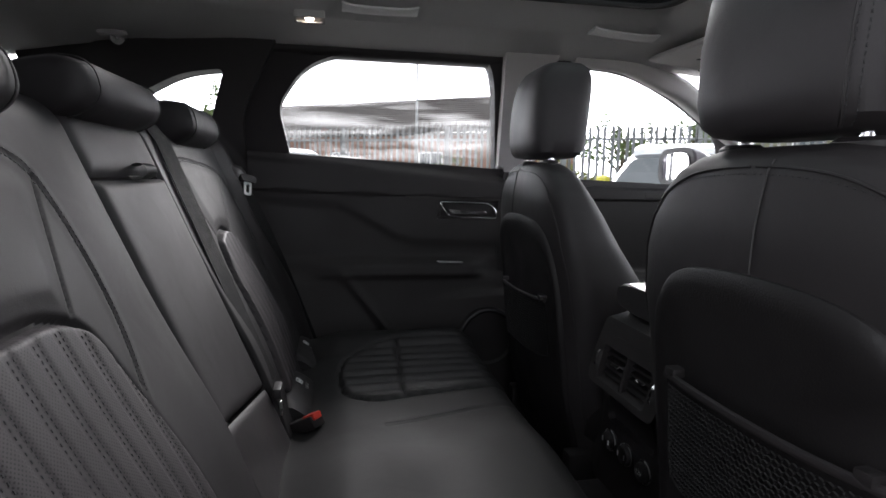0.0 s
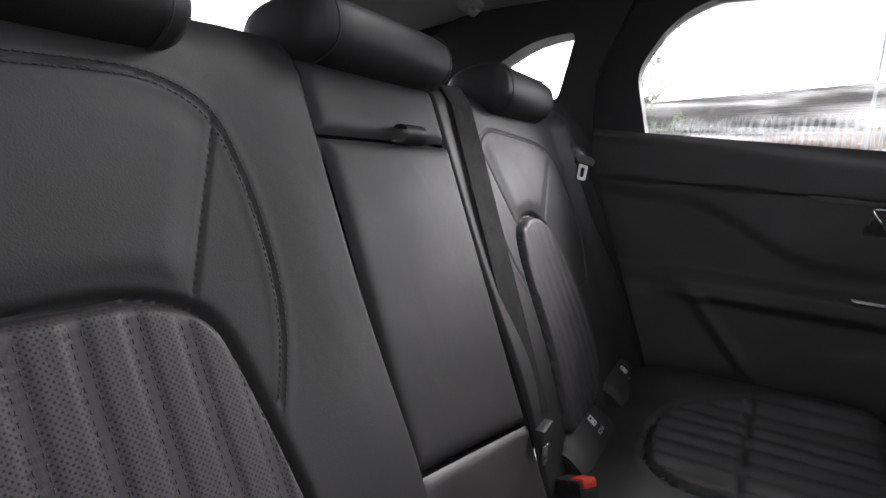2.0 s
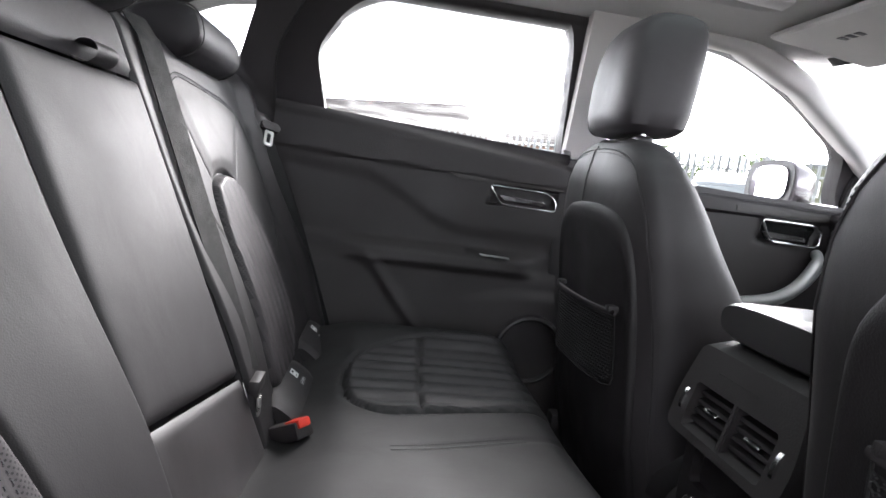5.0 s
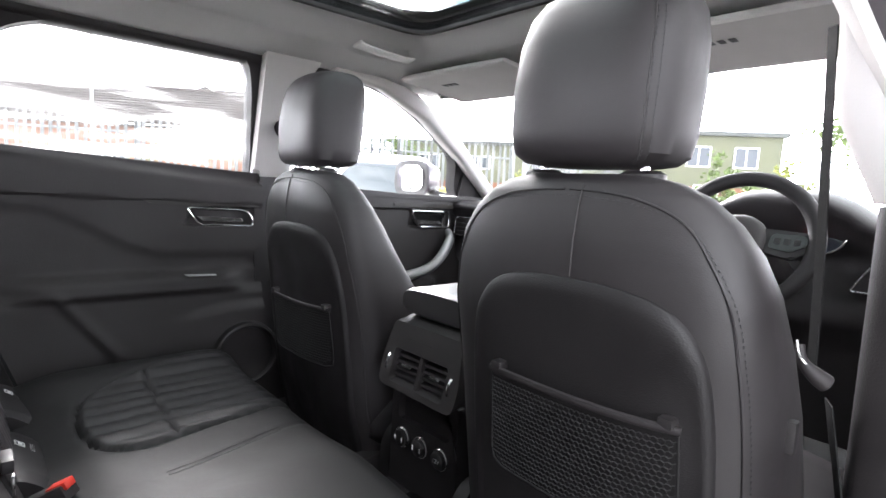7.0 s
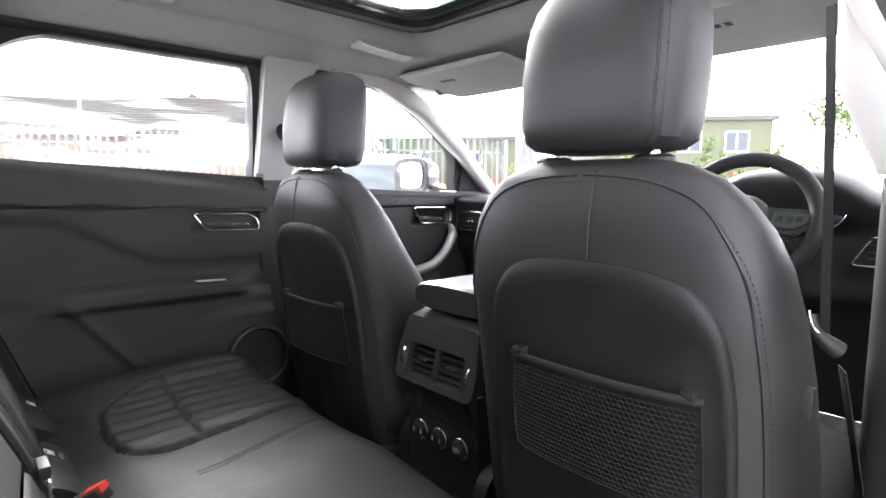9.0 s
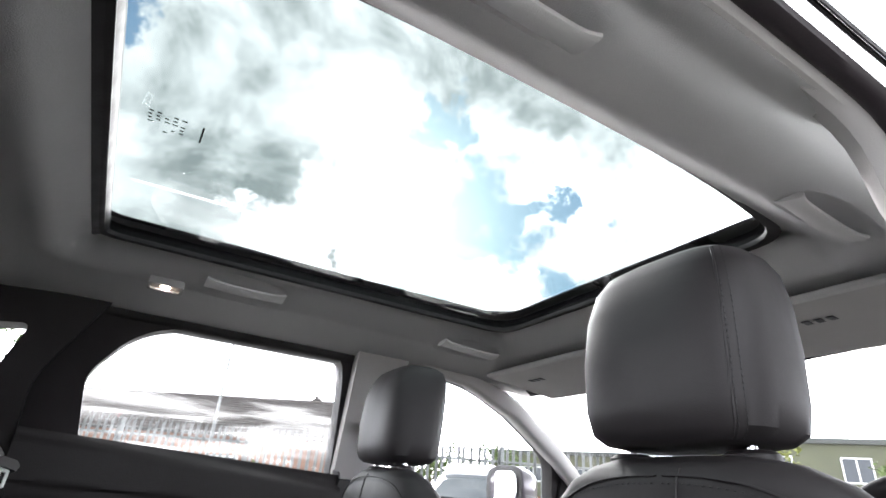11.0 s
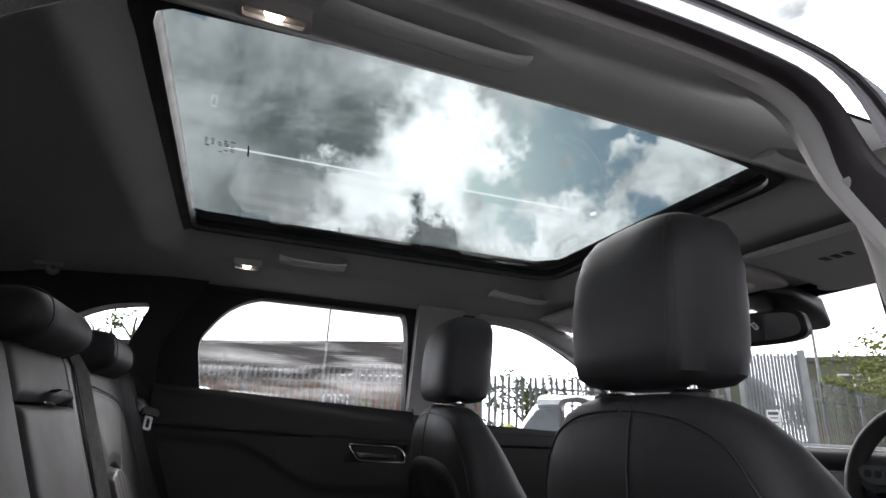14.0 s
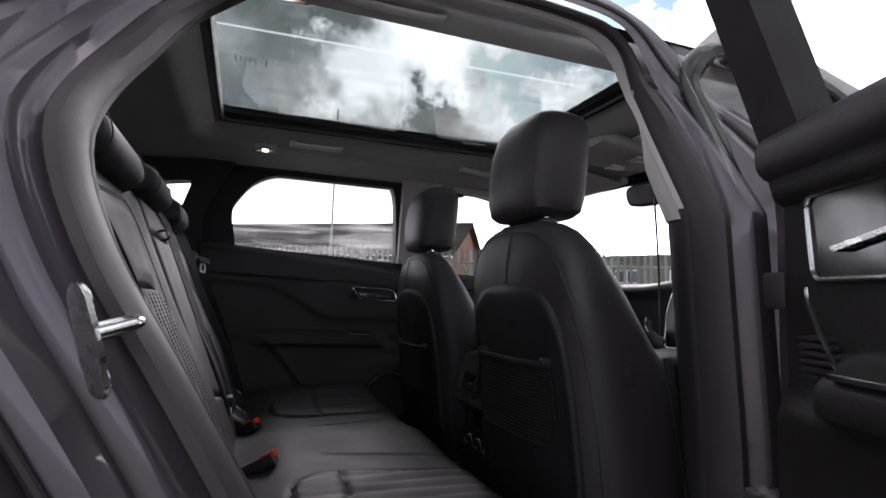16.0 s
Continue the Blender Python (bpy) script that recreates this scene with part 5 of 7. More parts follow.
def build_rear_belts():
    # middle belt, hanging down between the backrests
    t = thing("seat_belt", (-0.50, 0.12, 0.66), "black middle seat belt lying down the backrest joint", "seat belt", "seat belts")
    pts = [back_point(0.150 - 0.085 * (TOP - s) * 0.9, s, 0.012) for s in span(0.12, TOP + 0.03, 0.03)]
    ribbon(pts, [(0.25, 1, 0)] * len(pts), 0.044, WEBBING, "webbing", t, "black woven webbing")
    q = back_point(0.103, 0.105, 0.02)
    part("latch", box(q - Vector((0.008, 0.020, 0.010)), q + Vector((0.006, 0.020, 0.008)), 0.003), PLASTIC, t, "black plastic latch")
    part("tongue", box(q - Vector((-0.002, 0.010, 0.045)), q + Vector((0.006, 0.004, -0.018)), 0.001), STEEL, t, "steel tongue")
    # left outer belt with its bright tongue
    t = thing("seat_belt", (-0.62, 0.66, 0.60), "black outer rear seat belt with bright steel tongue", "seat belt", "seat belts")
    pts = smooth_path([(-0.80, 0.66, 1.235), (-0.72, 0.655, 1.165), (-0.66, 0.648, 1.10), (-0.585, 0.66, 0.93), (-0.52, 0.69, 0.74), (-0.48, 0.70, 0.62)], 6)
    ribbon(pts, [(0.55, 0.8, 0.25)] * len(pts), 0.046, WEBBING, "webbing", t, "black woven webbing")
    c = Vector((-0.640, 0.604, 1.123))
    ax, az = Vector((0.75, 0.45, -0.2)).normalized(), Vector((0.30, -0.25, -0.92)).normalized()
    az = (az - ax * az.dot(ax)).normalized()
    n = ax.cross(az).normalized()

    def to(a, b, d):
        return c + ax * a + az * b + n * d

    o = resample(rounded([(-0.0095, 0), (-0.0095, 0.038), (0.0095, 0.038), (0.0095, 0)], 0.005), 40)
    i = resample(rounded([(-0.0045, 0.009), (-0.0045, 0.032), (0.0045, 0.032), (0.0045, 0.009)], 0.0025), 40)
    part("tongue", hoop(o, i, to, 0, 0.003), ZINC, t, "bright steel tongue")
    part("tongue_grip", slab(rounded([(-0.020, -0.016), (-0.021, 0.003), (0.021, 0.003), (0.020, -0.016)], 0.006), to, -0.005, 0.008, 0.003), PLASTIC, t, "black plastic grip")
    rings = [[p + Vector((0, 0, dz)) for p in ring((-0.74, 0.68, 1.15), (1, 0, -0.3), (0, 1, 0), 0.085 * k, 0.05 * k, 3, 20)] for dz, k in ((0, 1.0), (0.02, 0.97), (0.03, 0.85))]
    part("guide_cover", loft(rings), PLASTIC, t, "black belt guide cover")
    # right outer belt
    t = thing("seat_belt", (-0.62, -0.72, 0.60), "black outer rear seat belt against the backrest", "seat belt", "seat belts")
    pts = smooth_path([(-0.80, -0.70, 1.235), (-0.72, -0.71, 1.165), (-0.66, -0.715, 1.10), (-0.58, -0.73, 0.93), (-0.52, -0.745, 0.74), (-0.48, -0.75, 0.62)], 6)
    ribbon(pts, [(0.55, -0.8, 0.25)] * len(pts), 0.046, WEBBING, "webbing", t, "black woven webbing")


# ---- front seats ----
def build_front_seat(y, x0, driver):
    s = 1 if y > 0 else -1
    label = "black leather front seat with hard back shell and map net"
    t = thing("front_seat", (x0 + 0.1, y, 0.40), label, "car seat", "front seats")
    prof = [  # height, middle x, half width, half depth
        (0.42, 0.190, 0.205, 0.140), (0.52, 0.180, 0.226, 0.155), (0.66, 0.155, 0.238, 0.165), (0.80, 0.125, 0.240, 0.150), (0.92, 0.085, 0.238, 0.122),
        (1.00, 0.050, 0.233, 0.097), (1.06, 0.030, 0.222, 0.079), (1.10, 0.018, 0.206, 0.066), (1.13, 0.011, 0.184, 0.055), (1.155, 0.007, 0.154, 0.046), (1.170, 0.005, 0.120, 0.034), (1.178, 0.004, 0.082, 0.020)]
    fine = []
    for (a, b) in zip(prof, prof[1:]):
        k = 4 if b[0] < 1.0 else 3
        for j in range(k):
            u = j / k
            fine.append([p + (q - p) * u for p, q in zip(a, b)])
    fine.append(list(prof[-1]))
    prof = [(z, cx, w * 0.935, h) for z, cx, w, h in prof]
    rings = [ring((x0 + cx, y, z), (0, 1, 0), (-1, 0, 0), w * 0.935, h, 3.0, 56) for z, cx, w, h in fine]

    def rear(yy, z):
        cx, w, h = (lerp_table([(p[0], p[k]) for p in prof], z) for k in (1, 2, 3))
        u = min(abs(yy) / w, 0.999)
        return x0 + cx - h * (1 - u**3.0) ** (1 / 3.0)

    part("backrest", loft(rings), LEATHER_SIDE, t, "padded black leather backrest")
    # centre seam and shoulder seam, with stitches
    bm = tube([(rear(0.02 * s, z) - 0.0006, y + 0.02 * s, z) for z in span(1.06, 1.165, 0.01)], 0.0014, 6)
    for side in (-1, 1):
        marks = []
        for z, k in ((0.62, 0.90), (0.80, 0.90), (0.95, 0.897), (1.04, 0.885), (1.09, 0.848), (1.128, 0.72), (1.149, 0.49), (1.157, 0.25), (1.159, 0.02)):
            marks.append((side * k * lerp_table([(p[0], p[2]) for p in prof], min(z, 1.10)), z, 0))
        line = [Vector((rear(p.x, p.y) - 0.0008, y + p.x, p.y)) for p in smooth_path(marks, 8)]
        tube(line, 0.0015, 6, bm=bm)
    part("seam", bm, LEATHER_SIDE, t)
    st = None
    for side in (-1, 1):
        marks = []
        for z, k in ((0.62, 0.925), (0.80, 0.925), (0.95, 0.922), (1.04, 0.91), (1.09, 0.87), (1.125, 0.74), (1.143, 0.50), (1.150, 0.25), (1.152, 0.02)):
            marks.append((side * k * lerp_table([(p[0], p[2]) for p in prof], min(z, 1.10)), z, 0))
        line = [Vector((rear(p.x, p.y) - 0.0012, y + p.x, p.y)) for p in smooth_path(marks, 8)]
        st = stitches(line, lambda p: (-1, 0, 0), st, gap=0.007)
    part("stitching", st, THREAD, t, "rows of dark thread", smooth=False, kind="stuff")
    # hard shell with raised arched rim
    arch = [(-0.022 + 0.90 * a, b) for a, b in ((-0.170, 0.50), (-0.178, 0.80), (-0.172, 0.96), (-0.150, 1.022), (-0.10, 1.052), (0.0, 1.060), (0.10, 1.052), (0.150, 1.022), (0.172, 0.96), (0.178, 0.80), (0.170, 0.50))]
    edge = smooth_path([(a, b, 0) for a, b in arch], 5)
    rings = []
    for k, out in ((1.0, -0.004), (0.997, 0.003), (0.985, 0.007), (0.965, 0.008), (0.94, 0.0065), (0.91, 0.004), (0.86, 0.003), (0.7, 0.003), (0.5, 0.003), (0.3, 0.003), (0.1, 0.003)):
        row = []
        for p in edge:
            a, z = -0.022 + (p.x + 0.022) * k, 0.50 + (p.y - 0.50) * k
            row.append((rear(a, z) - out, y + a, z))
        rings.append(row)
    bm = loft(rings, closed=False, caps=False)
    part("back_shell", bm, SHELL, t, "hard black back shell with rounded rim")
    # map net: rail, two clips and a honeycomb of cord
    nx = lambda a, z: rear(a - 0.022, z) - 0.010 - 0.008 * math.cos(a / 0.14 * 1.3)  # noqa: E731
    z0, z1 = (0.790, 0.918) if driver else (0.75, 0.875)
    part("net_rail", tube([(nx(a, z1) - 0.002, y + a - 0.022, z1 + 0.006) for a in span(-0.134, 0.110, 0.02)], 0.0040, 8, flat=1.2), RUBBER, t, "black elastic rail")
    for a in (-0.120, 0.098):
        part("net_clip", box((nx(a, z1) - 0.006, y + a - 0.030, z1 + 0.006), (nx(a, z1) + 0.02, y + a - 0.014, z1 + 0.017), 0.003), PLASTIC, t)
    bm = bmesh.new()
    cw, ch = 0.0070, 0.0061

    def cord(p, q):
        p, q = Vector(p), Vector(q)
        d = (q - p)
        sN = Vector((1, 0, 0)).cross(d).normalized() * 0.0009
        oN = Vector((-0.0012, 0, 0))
        v = [bm.verts.new(w) for w in (p + sN, p + oN, p - sN, q + sN, q + oN, q - sN)]
        bm.faces.new((v[0], v[3], v[4], v[1]))
        bm.faces.new((v[1], v[4], v[5], v[2]))

    def at(a, z):
        return (nx(a, z), y + a - 0.022, z)

    rows = int((z1 - z0) / ch)
    cols = int(0.276 / cw)
    for j in range(rows):
        for i in range(cols):
            a = -0.138 + (i + 0.5 * (j % 2)) * cw
            z = z0 + j * ch
            lim = 0.138 - 0.02 * max(0, 1 - j / 2.0)
            if not -lim + 0.008 < a < lim - 0.030:
                continue
            h = ch * 0.33
            cord(at(a, z + h), at(a, z + 2 * h))
            cord(at(a, z + 2 * h), at(a + cw / 2, z + 3 * h))
            cord(at(a, z + 2 * h), at(a - cw / 2, z + 3 * h))
    part("map_net", bm, NETTING, t, "honeycomb of black elastic cord", smooth=False, kind="stuff")
    rim = [at(-0.131, z1), at(-0.133, z0 + 0.02), at(-0.118, z0 + 0.002)] + [at(a, z0) for a in span(-0.10, 0.08, 0.02)] + [at(0.095, z0 + 0.002), at(0.110, z0 + 0.02), at(0.108, z1)]
    part("net_hem", tube(smooth_path(rim, 3), 0.0015, 6), NETTING, t)
    # cushion and its base
    rings = [ring((x, y, 0.62 + 0.05 * (x - x0 - 0.1)), (0, 1, 0), (0, 0, 1), w, h, 3.2, 40) for x, w, h in ((x0 + 0.06, 0.20, 0.06), (x0 + 0.10, 0.245, 0.085), (x0 + 0.30, 0.255, 0.09), (x0 + 0.50, 0.25, 0.09), (x0 + 0.57, 0.235, 0.075), (x0 + 0.60, 0.20, 0.05))]
    part("cushion", loft(rings), LEATHER, t, "black leather seat cushion")
    for a in (-0.19, 0.19):
        part("side_cover", box((x0 + 0.02, y + a - 0.02, 0.40), (x0 + 0.58, y + a + 0.02, 0.55), 0.008), PLASTIC, t, "black plastic side cover")
    part("recliner_cover", loft([ring((x0 + 0.12, y - s * (0.236 + d), 0.56), (1, 0, 0), (0, 0, 1), r, r * 1.3, 2.4, 28) for d, r in ((0, 0.06), (0.03, 0.058), (0.036, 0.05))]), PLASTIC, t, "rounded black hinge cover")
    # headrest
    rings = []
    for z, w, h, cx in ((1.186, 0.0666, 0.0345, 0.020), (1.190, 0.0897, 0.0529, 0.020), (1.200, 0.1018, 0.0644, 0.020), (1.225, 0.1064, 0.0701, 0.020), (1.280, 0.1082, 0.0725, 0.023), (1.330, 0.1055, 0.0713, 0.028), (1.365, 0.0980, 0.0667, 0.034), (1.385, 0.0869, 0.0575, 0.039), (1.396, 0.0684, 0.0437, 0.042), (1.401, 0.0416, 0.0253, 0.043)):
        rings.append(ring((x0 + cx, y, z), (0, 1, 0), (-1, 0, 0), w, h, 3.6, 56))
    hd = part("headrest", loft(rings), LEATHER_SIDE, t, "black leather headrest")
    bm = None
    for off in (0.0, 0.006):
        pts = []
        for z, w, h, cx in ((1.190, 0.0897, 0.0529, 0.020), (1.200, 0.1018, 0.0644, 0.020), (1.225, 0.1064, 0.0701, 0.020), (1.280, 0.1082, 0.0725, 0.023), (1.330, 0.1055, 0.0713, 0.028), (1.365, 0.0980, 0.0667, 0.034), (1.385, 0.0869, 0.0575, 0.039)):
            yy = s * (0.090 + off) * (w / 0.1082)
            u = abs(yy) / w
            pts.append(Vector((x0 + cx - h * (1 - u**3.6) ** (1 / 3.6) - 0.0006, y + yy, z)))
        bm = stitches(smooth_path(pts, 6), lambda p: (-1, 0, 0), bm, gap=0.006)
        if off == 0.0:
            sm = tube(smooth_path([p - Vector((0.0, s * 0.003, 0)) for p in pts], 6), 0.0014, 6)
    part("stitching", bm, THREAD, hd, smooth=False, kind="stuff")
    part("seam", sm, LEATHER_SIDE, hd)
    for a in (-0.068, 0.068):
        part("headrest_post", tube([(x0 + 0.006, y + a, 1.14), (x0 + 0.008, y + a, 1.20)], 0.0062, 12, up=(1, 0, 0)), CHROME, t, "chrome headrest post")
        part("post_collar", loft([ring((x0 + 0.006, y + a, z), (1, 0, 0), (0, 1, 0), r, r * 1.6, 2.6, 24) for z, r in ((1.160, 0.017), (1.179, 0.016), (1.183, 0.012))]), PLASTIC, t, "black plastic collar")
    if not driver:
        return t
    # side pull tab and adjuster seen on the outer flank
    part("side_tab", box((x0 + 0.06, y - 0.230, 0.90), (x0 + 0.075, y - 0.214, 0.935), 0.003), PLASTIC, t)
    return t


# ---- console, dashboard and fittings ----
def build_console():
    MID = -0.006
    t = thing("centre_console", (0.30, MID, 0.50), "black centre console with rear air vents, heater dials and socket", "centre console")
    y0, y1 = MID - 0.100, MID + 0.100
    # main body behind and under the fascia
    rings = []
    for x, zt, zb, w in ((0.105, 0.885, 0.50, 0.094), (0.14, 0.905, 0.50, 0.100), (0.30, 0.915, 0.50, 0.102), (0.55, 0.88, 0.50, 0.10), (0.78, 0.90, 0.50, 0.11)):
        rings.append(ring((x, MID, (zt + zb) / 2), (0, 1, 0), (0, 0, 1), w, (zt - zb) / 2, 7, 40))
    part("body", loft(rings), PLASTIC, t, "black plastic body")
    rings = []
    for x, k in ((0.108, 0.80), (0.114, 0.95), (0.13, 1.0), (0.28, 1.0), (0.42, 1.0), (0.445, 0.9), (0.45, 0.7)):
        rings.append(ring((x, MID, 0.924), (0, 1, 0), (0, 0, 1), 0.104 * (0.9 + 0.1 * k), 0.030 * k, 3.4, 40))
    part("armrest_lid", loft(rings), LEATHER_LID, t, "padded leather armrest lid")

    def to(a, b, d):
        """On the leaning rear fascia: a across (to the left), b up from its foot, d towards the rear seat."""
        return Vector((0.076 + 0.24 * b - d, MID + a, 0.762 + 0.97 * b - 0.25 * d))

    outer = resample(rounded([(-0.108, 0.0), (-0.112, 0.05), (-0.098, 0.130), (0.098, 0.130), (0.112, 0.05), (0.108, 0.0)], [0.016, 0.02, 0.012, 0.012, 0.02, 0.016], 5), 80)
    inner = resample(rounded([(-0.078, 0.012), (-0.078, 0.078), (0.078, 0.078), (0.078, 0.012)], 0.006, 4), 80)
    # both outlines start at a lower corner and run the same way
    part("vent_fascia", hoop(outer, inner, to, 0.018, -0.02), PLASTIC_SOFT, t, "satin dark grey vent surround")
    part("vent_box", slab(rounded([(-0.08, 0.010), (-0.08, 0.080), (0.08, 0.080), (0.08, 0.010)], 0.004, 3), to, -0.03, -0.024, 0), RUBBER, t)
    part("vent_divider", slab(rounded([(-0.0045, 0.010), (-0.0045, 0.080), (0.0045, 0.080), (0.0045, 0.010)], 0.002, 2), to, -0.02, 0.016, 0.002), PLASTIC_SOFT, t)
    for c in (-0.041, 0.041):
        for k in range(5):
            b = 0.019 + k * 0.0128
            q = slab(rounded([(c - 0.035, b), (c - 0.035, b + 0.0055), (c + 0.035, b + 0.0055), (c + 0.035, b)], 0.001, 2), to, -0.012, 0.008, 0.001)
            part("vent_slat", q, PLASTIC, t)
        part("vent_tab", slab(rounded([(c - 0.014, 0.043), (c - 0.014, 0.047), (c + 0.014, 0.047), (c + 0.014, 0.043)], 0.001, 2), to, 0.006, 0.013, 0.001), CHROME, t, "chrome tab")
        sgn = 1 if c > 0 else -1
        part("vent_wheel", loft([ring(to(sgn * 0.0905 + o, 0.046, 0.013), to(0, 1, 0) - to(0, 0, 0), to(0, 0, 1) - to(0, 0, 0), 0.019, 0.010, 2, 24) for o in (-0.003, 0.003)]), CHROME, t, "chrome thumb wheel")
    part("bright_line", slab(rounded([(-0.030, 0.101), (-0.030, 0.1025), (0.045, 0.1025), (0.045, 0.101)], 0.0005, 2), to, 0.017, 0.0195, 0), PLASTIC_SOFT, t)
    # recess, dials and socket lower down

    def low(a, b, d):
        return Vector((0.098 - d, MID + a, 0.60 + b))

    outer = resample(rounded([(-0.100, -0.08), (-0.096, 0.165), (0.096, 0.165), (0.100, -0.08)], 0.012, 4), 60)
    inner = resample(rounded([(-0.076, 0.085), (-0.074, 0.150), (0.074, 0.150), (0.076, 0.085)], 0.008, 4), 60)
    part("lower_panel", hoop(outer, inner, low, 0.008, -0.04), PLASTIC, t, "black lower panel with open tray")
    part("tray_back", slab(rounded([(-0.08, 0.08), (-0.08, 0.155), (0.08, 0.155), (0.08, 0.08)], 0.004, 2), low, -0.045, -0.04, 0), RUBBER, t)
    for a, word in ((0.056, ""), (0.0, ""), (-0.058, "12V")):
        c = low(a, 0.050, 0.008)
        d = part("dial" if not word else "power_socket", loft([ring(c + Vector((-o, 0, 0)), (0, 1, 0), (0, 0, 1), r, r, 2, 28) for o, r in ((0, 0.0195), (0.004, 0.0195), (0.006, 0.017), (0.012, 0.0165), (0.014, 0.014))]), PLASTIC, t, "round black heater dial" if not word else "capped power socket")
        part("rim", loft([ring(c + Vector((-o, 0, 0)), (0, 1, 0), (0, 0, 1), r, r, 2, 28) for o, r in ((0.004, 0.0205), (0.005, 0.0207), (0.006, 0.0196))], caps=False), STEEL, d)
        if not word:
            for off in (-0.0105, 0.0105):
                part("mark", box(c + Vector((-0.0146, off - 0.0012, -0.0045)), c + Vector((-0.0138, off + 0.0012, 0.0045)), 0), PRINT, d)
        else:
            cu = bpy.data.curves.new("word", "FONT")
            cu.body, cu.size, cu.align_x, cu.align_y = word, 0.012, "CENTER", "CENTER"
            tmp = new("word", cu)
            me = bpy.data.meshes.new_from_object(tmp)
            bpy.data.objects.remove(tmp)
            bpy.data.curves.remove(cu)
            me.transform(Matrix.Translation(c + Vector((-0.0146, 0, 0))) @ Matrix(((0, 0, -1), (-1, 0, 0), (0, 1, 0))).to_4x4())
            w = new("word", me)
            me.materials.append(PRINT)
            w.parent = d
    part("foot", box((0.02, MID - 0.105, 0.50), (0.11, MID + 0.105, 0.545), 0.012), PLASTIC, t, "black plastic foot on the carpet")


def build_dashboard():
    t = thing("dashboard", (1.1, 0, 0.6), "black leather-topped dashboard with chrome-edged vents and screen", "dashboard")

    def prof(y):
        hood = math.exp(-(((y + 0.365) / 0.16) ** 4))
        lip = 0.03 * math.exp(-(((y - MID) / 0.22) ** 4))
        return [(1.52, 1.015), (1.25, 1.075), (1.05, 1.105 + 0.03 * hood), (0.93, 1.115 + lip * 0.5 + 0.075 * hood), (0.86 - 0.03 * hood, 1.105 + lip * 0.5 + 0.078 * hood), (0.845 - 0.02 * hood, 1.085 + lip * 0.4 + 0.06 * hood), (0.87 + 0.05 * hood, 1.05), (0.88 + 0.03 * hood, 0.97), (0.885, 0.90), (0.93, 0.82), (0.95, 0.60)]

    rings = []
    for y in span(-0.77, 0.77, 0.035):
        p = [(Vector((x, y, z))) for x, z in prof(y)]
        rings.append(smooth_path(p, 4))
    bm = loft(rings, closed=False, caps=False)
    part("top_pad", bm, LEATHER_SIDE, t, "black leather dash pad")
    # instrument dials under the hood
    for y in (-0.435, -0.315):
        d = part("dial", loft([ring((0.885, y, 1.10), (0, 1, 0), (0.3, 0, 1), r, r, 2, 32) for r in (0.047,)] + [ring((0.880, y, 1.10), (0, 1, 0), (0.3, 0, 1), r, r, 2, 32) for r in (0.047, 0.044)] + [ring((0.884, y, 1.10), (0, 1, 0), (0.3, 0, 1), 0.043, 0.043, 2, 32)]), SCREEN, t, "dark instrument dial")
        part("rim", tube(ring((0.879, y, 1.10), (0, 1, 0), (0.3, 0, 1), 0.047, 0.047, 2, 40), 0.0022, 8, closed=True, up=(1, 0, 0)), CHROME, d, "thin chrome rim")
        part("needle", box((0.878, y - 0.001, 1.10), (0.880, y + 0.001, 1.13), 0), PRINT, d)
    part("warning_light", box((0.876, -0.415, 1.083), (0.879, -0.407, 1.090), 0.001), RED_LED, t, "small red warning light")
    # centre screen and vents in a bright frame

    def to(a, b, d):
        return Vector((0.852 + 0.18 * b - d, MID + a, 0.985 + b))

    fr = rounded([(-0.145, -0.09), (-0.155, 0.02), (-0.130, 0.135), (0.130, 0.135), (0.155, 0.02), (0.145, -0.09)], 0.02, 5)
    part("screen_surround", slab(fr, to, -0.02, 0.010, 0.004), GLOSS_BLACK, t, "gloss black surround")
    part("bright_frame", tube([to(a, b, 0.011) for a, b in fr], 0.0030, 8, closed=True, up=(1, 0, 0)), CHROME, t, "bright metal frame")
    part("screen", slab(rounded([(-0.105, -0.02), (-0.105, 0.085), (0.105, 0.085), (0.105, -0.02)], 0.006, 3), to, 0.010, 0.014, 0.001), SCREEN, t, "dark touch screen")
    for c in (-0.072, 0.072):
        for k in range(4):
            part("vent_slat", slab(rounded([(c - 0.058, 0.098 + k * 0.009), (c - 0.058, 0.102 + k * 0.009), (c + 0.058, 0.102 + k * 0.009), (c + 0.058, 0.098 + k * 0.009)], 0.001, 2), to, 0.008, 0.018, 0.001), PLASTIC, t)
        part("vent_tab", slab(rounded([(c - 0.010, 0.099), (c - 0.010, 0.131), (c + 0.010, 0.131), (c + 0.010, 0.099)], 0.003, 2), to, 0.012, 0.021, 0.002), STEEL, t)
    for k in range(4):
        a = -0.07 + k * 0.046
        part("control_knob", loft([ring(to(a, -0.06, 0.010 + o), (0, 1, 0), (0.18, 0, 1), r, r, 2, 24) for o, r in ((0, 0.016), (0.010, 0.015), (0.012, 0.012))]), STEEL, t, "bright heater knob")
    # end vents
    for s in (1, -1):
        def ev(a, b, d):
            return Vector((0.865 - 0.10 * abs(a) * 0 - d, s * ((0.665 if s > 0 else 0.600) + a), 1.015 + b))

        ol = rounded([(-0.10, -0.035), (-0.06, 0.035), (0.075, 0.035), (0.085, -0.035)], [0.01, 0.025, 0.02, 0.012], 5)
        v = part("side_vent", slab(ol, ev, -0.03, 0.006, 0.003), RUBBER, t, "black air vent")
        part("bright_frame", tube([ev(a, b, 0.008) for a, b in ol], 0.0032, 8, closed=True, up=(1, 0, 0)), CHROME, v, "chrome edge")
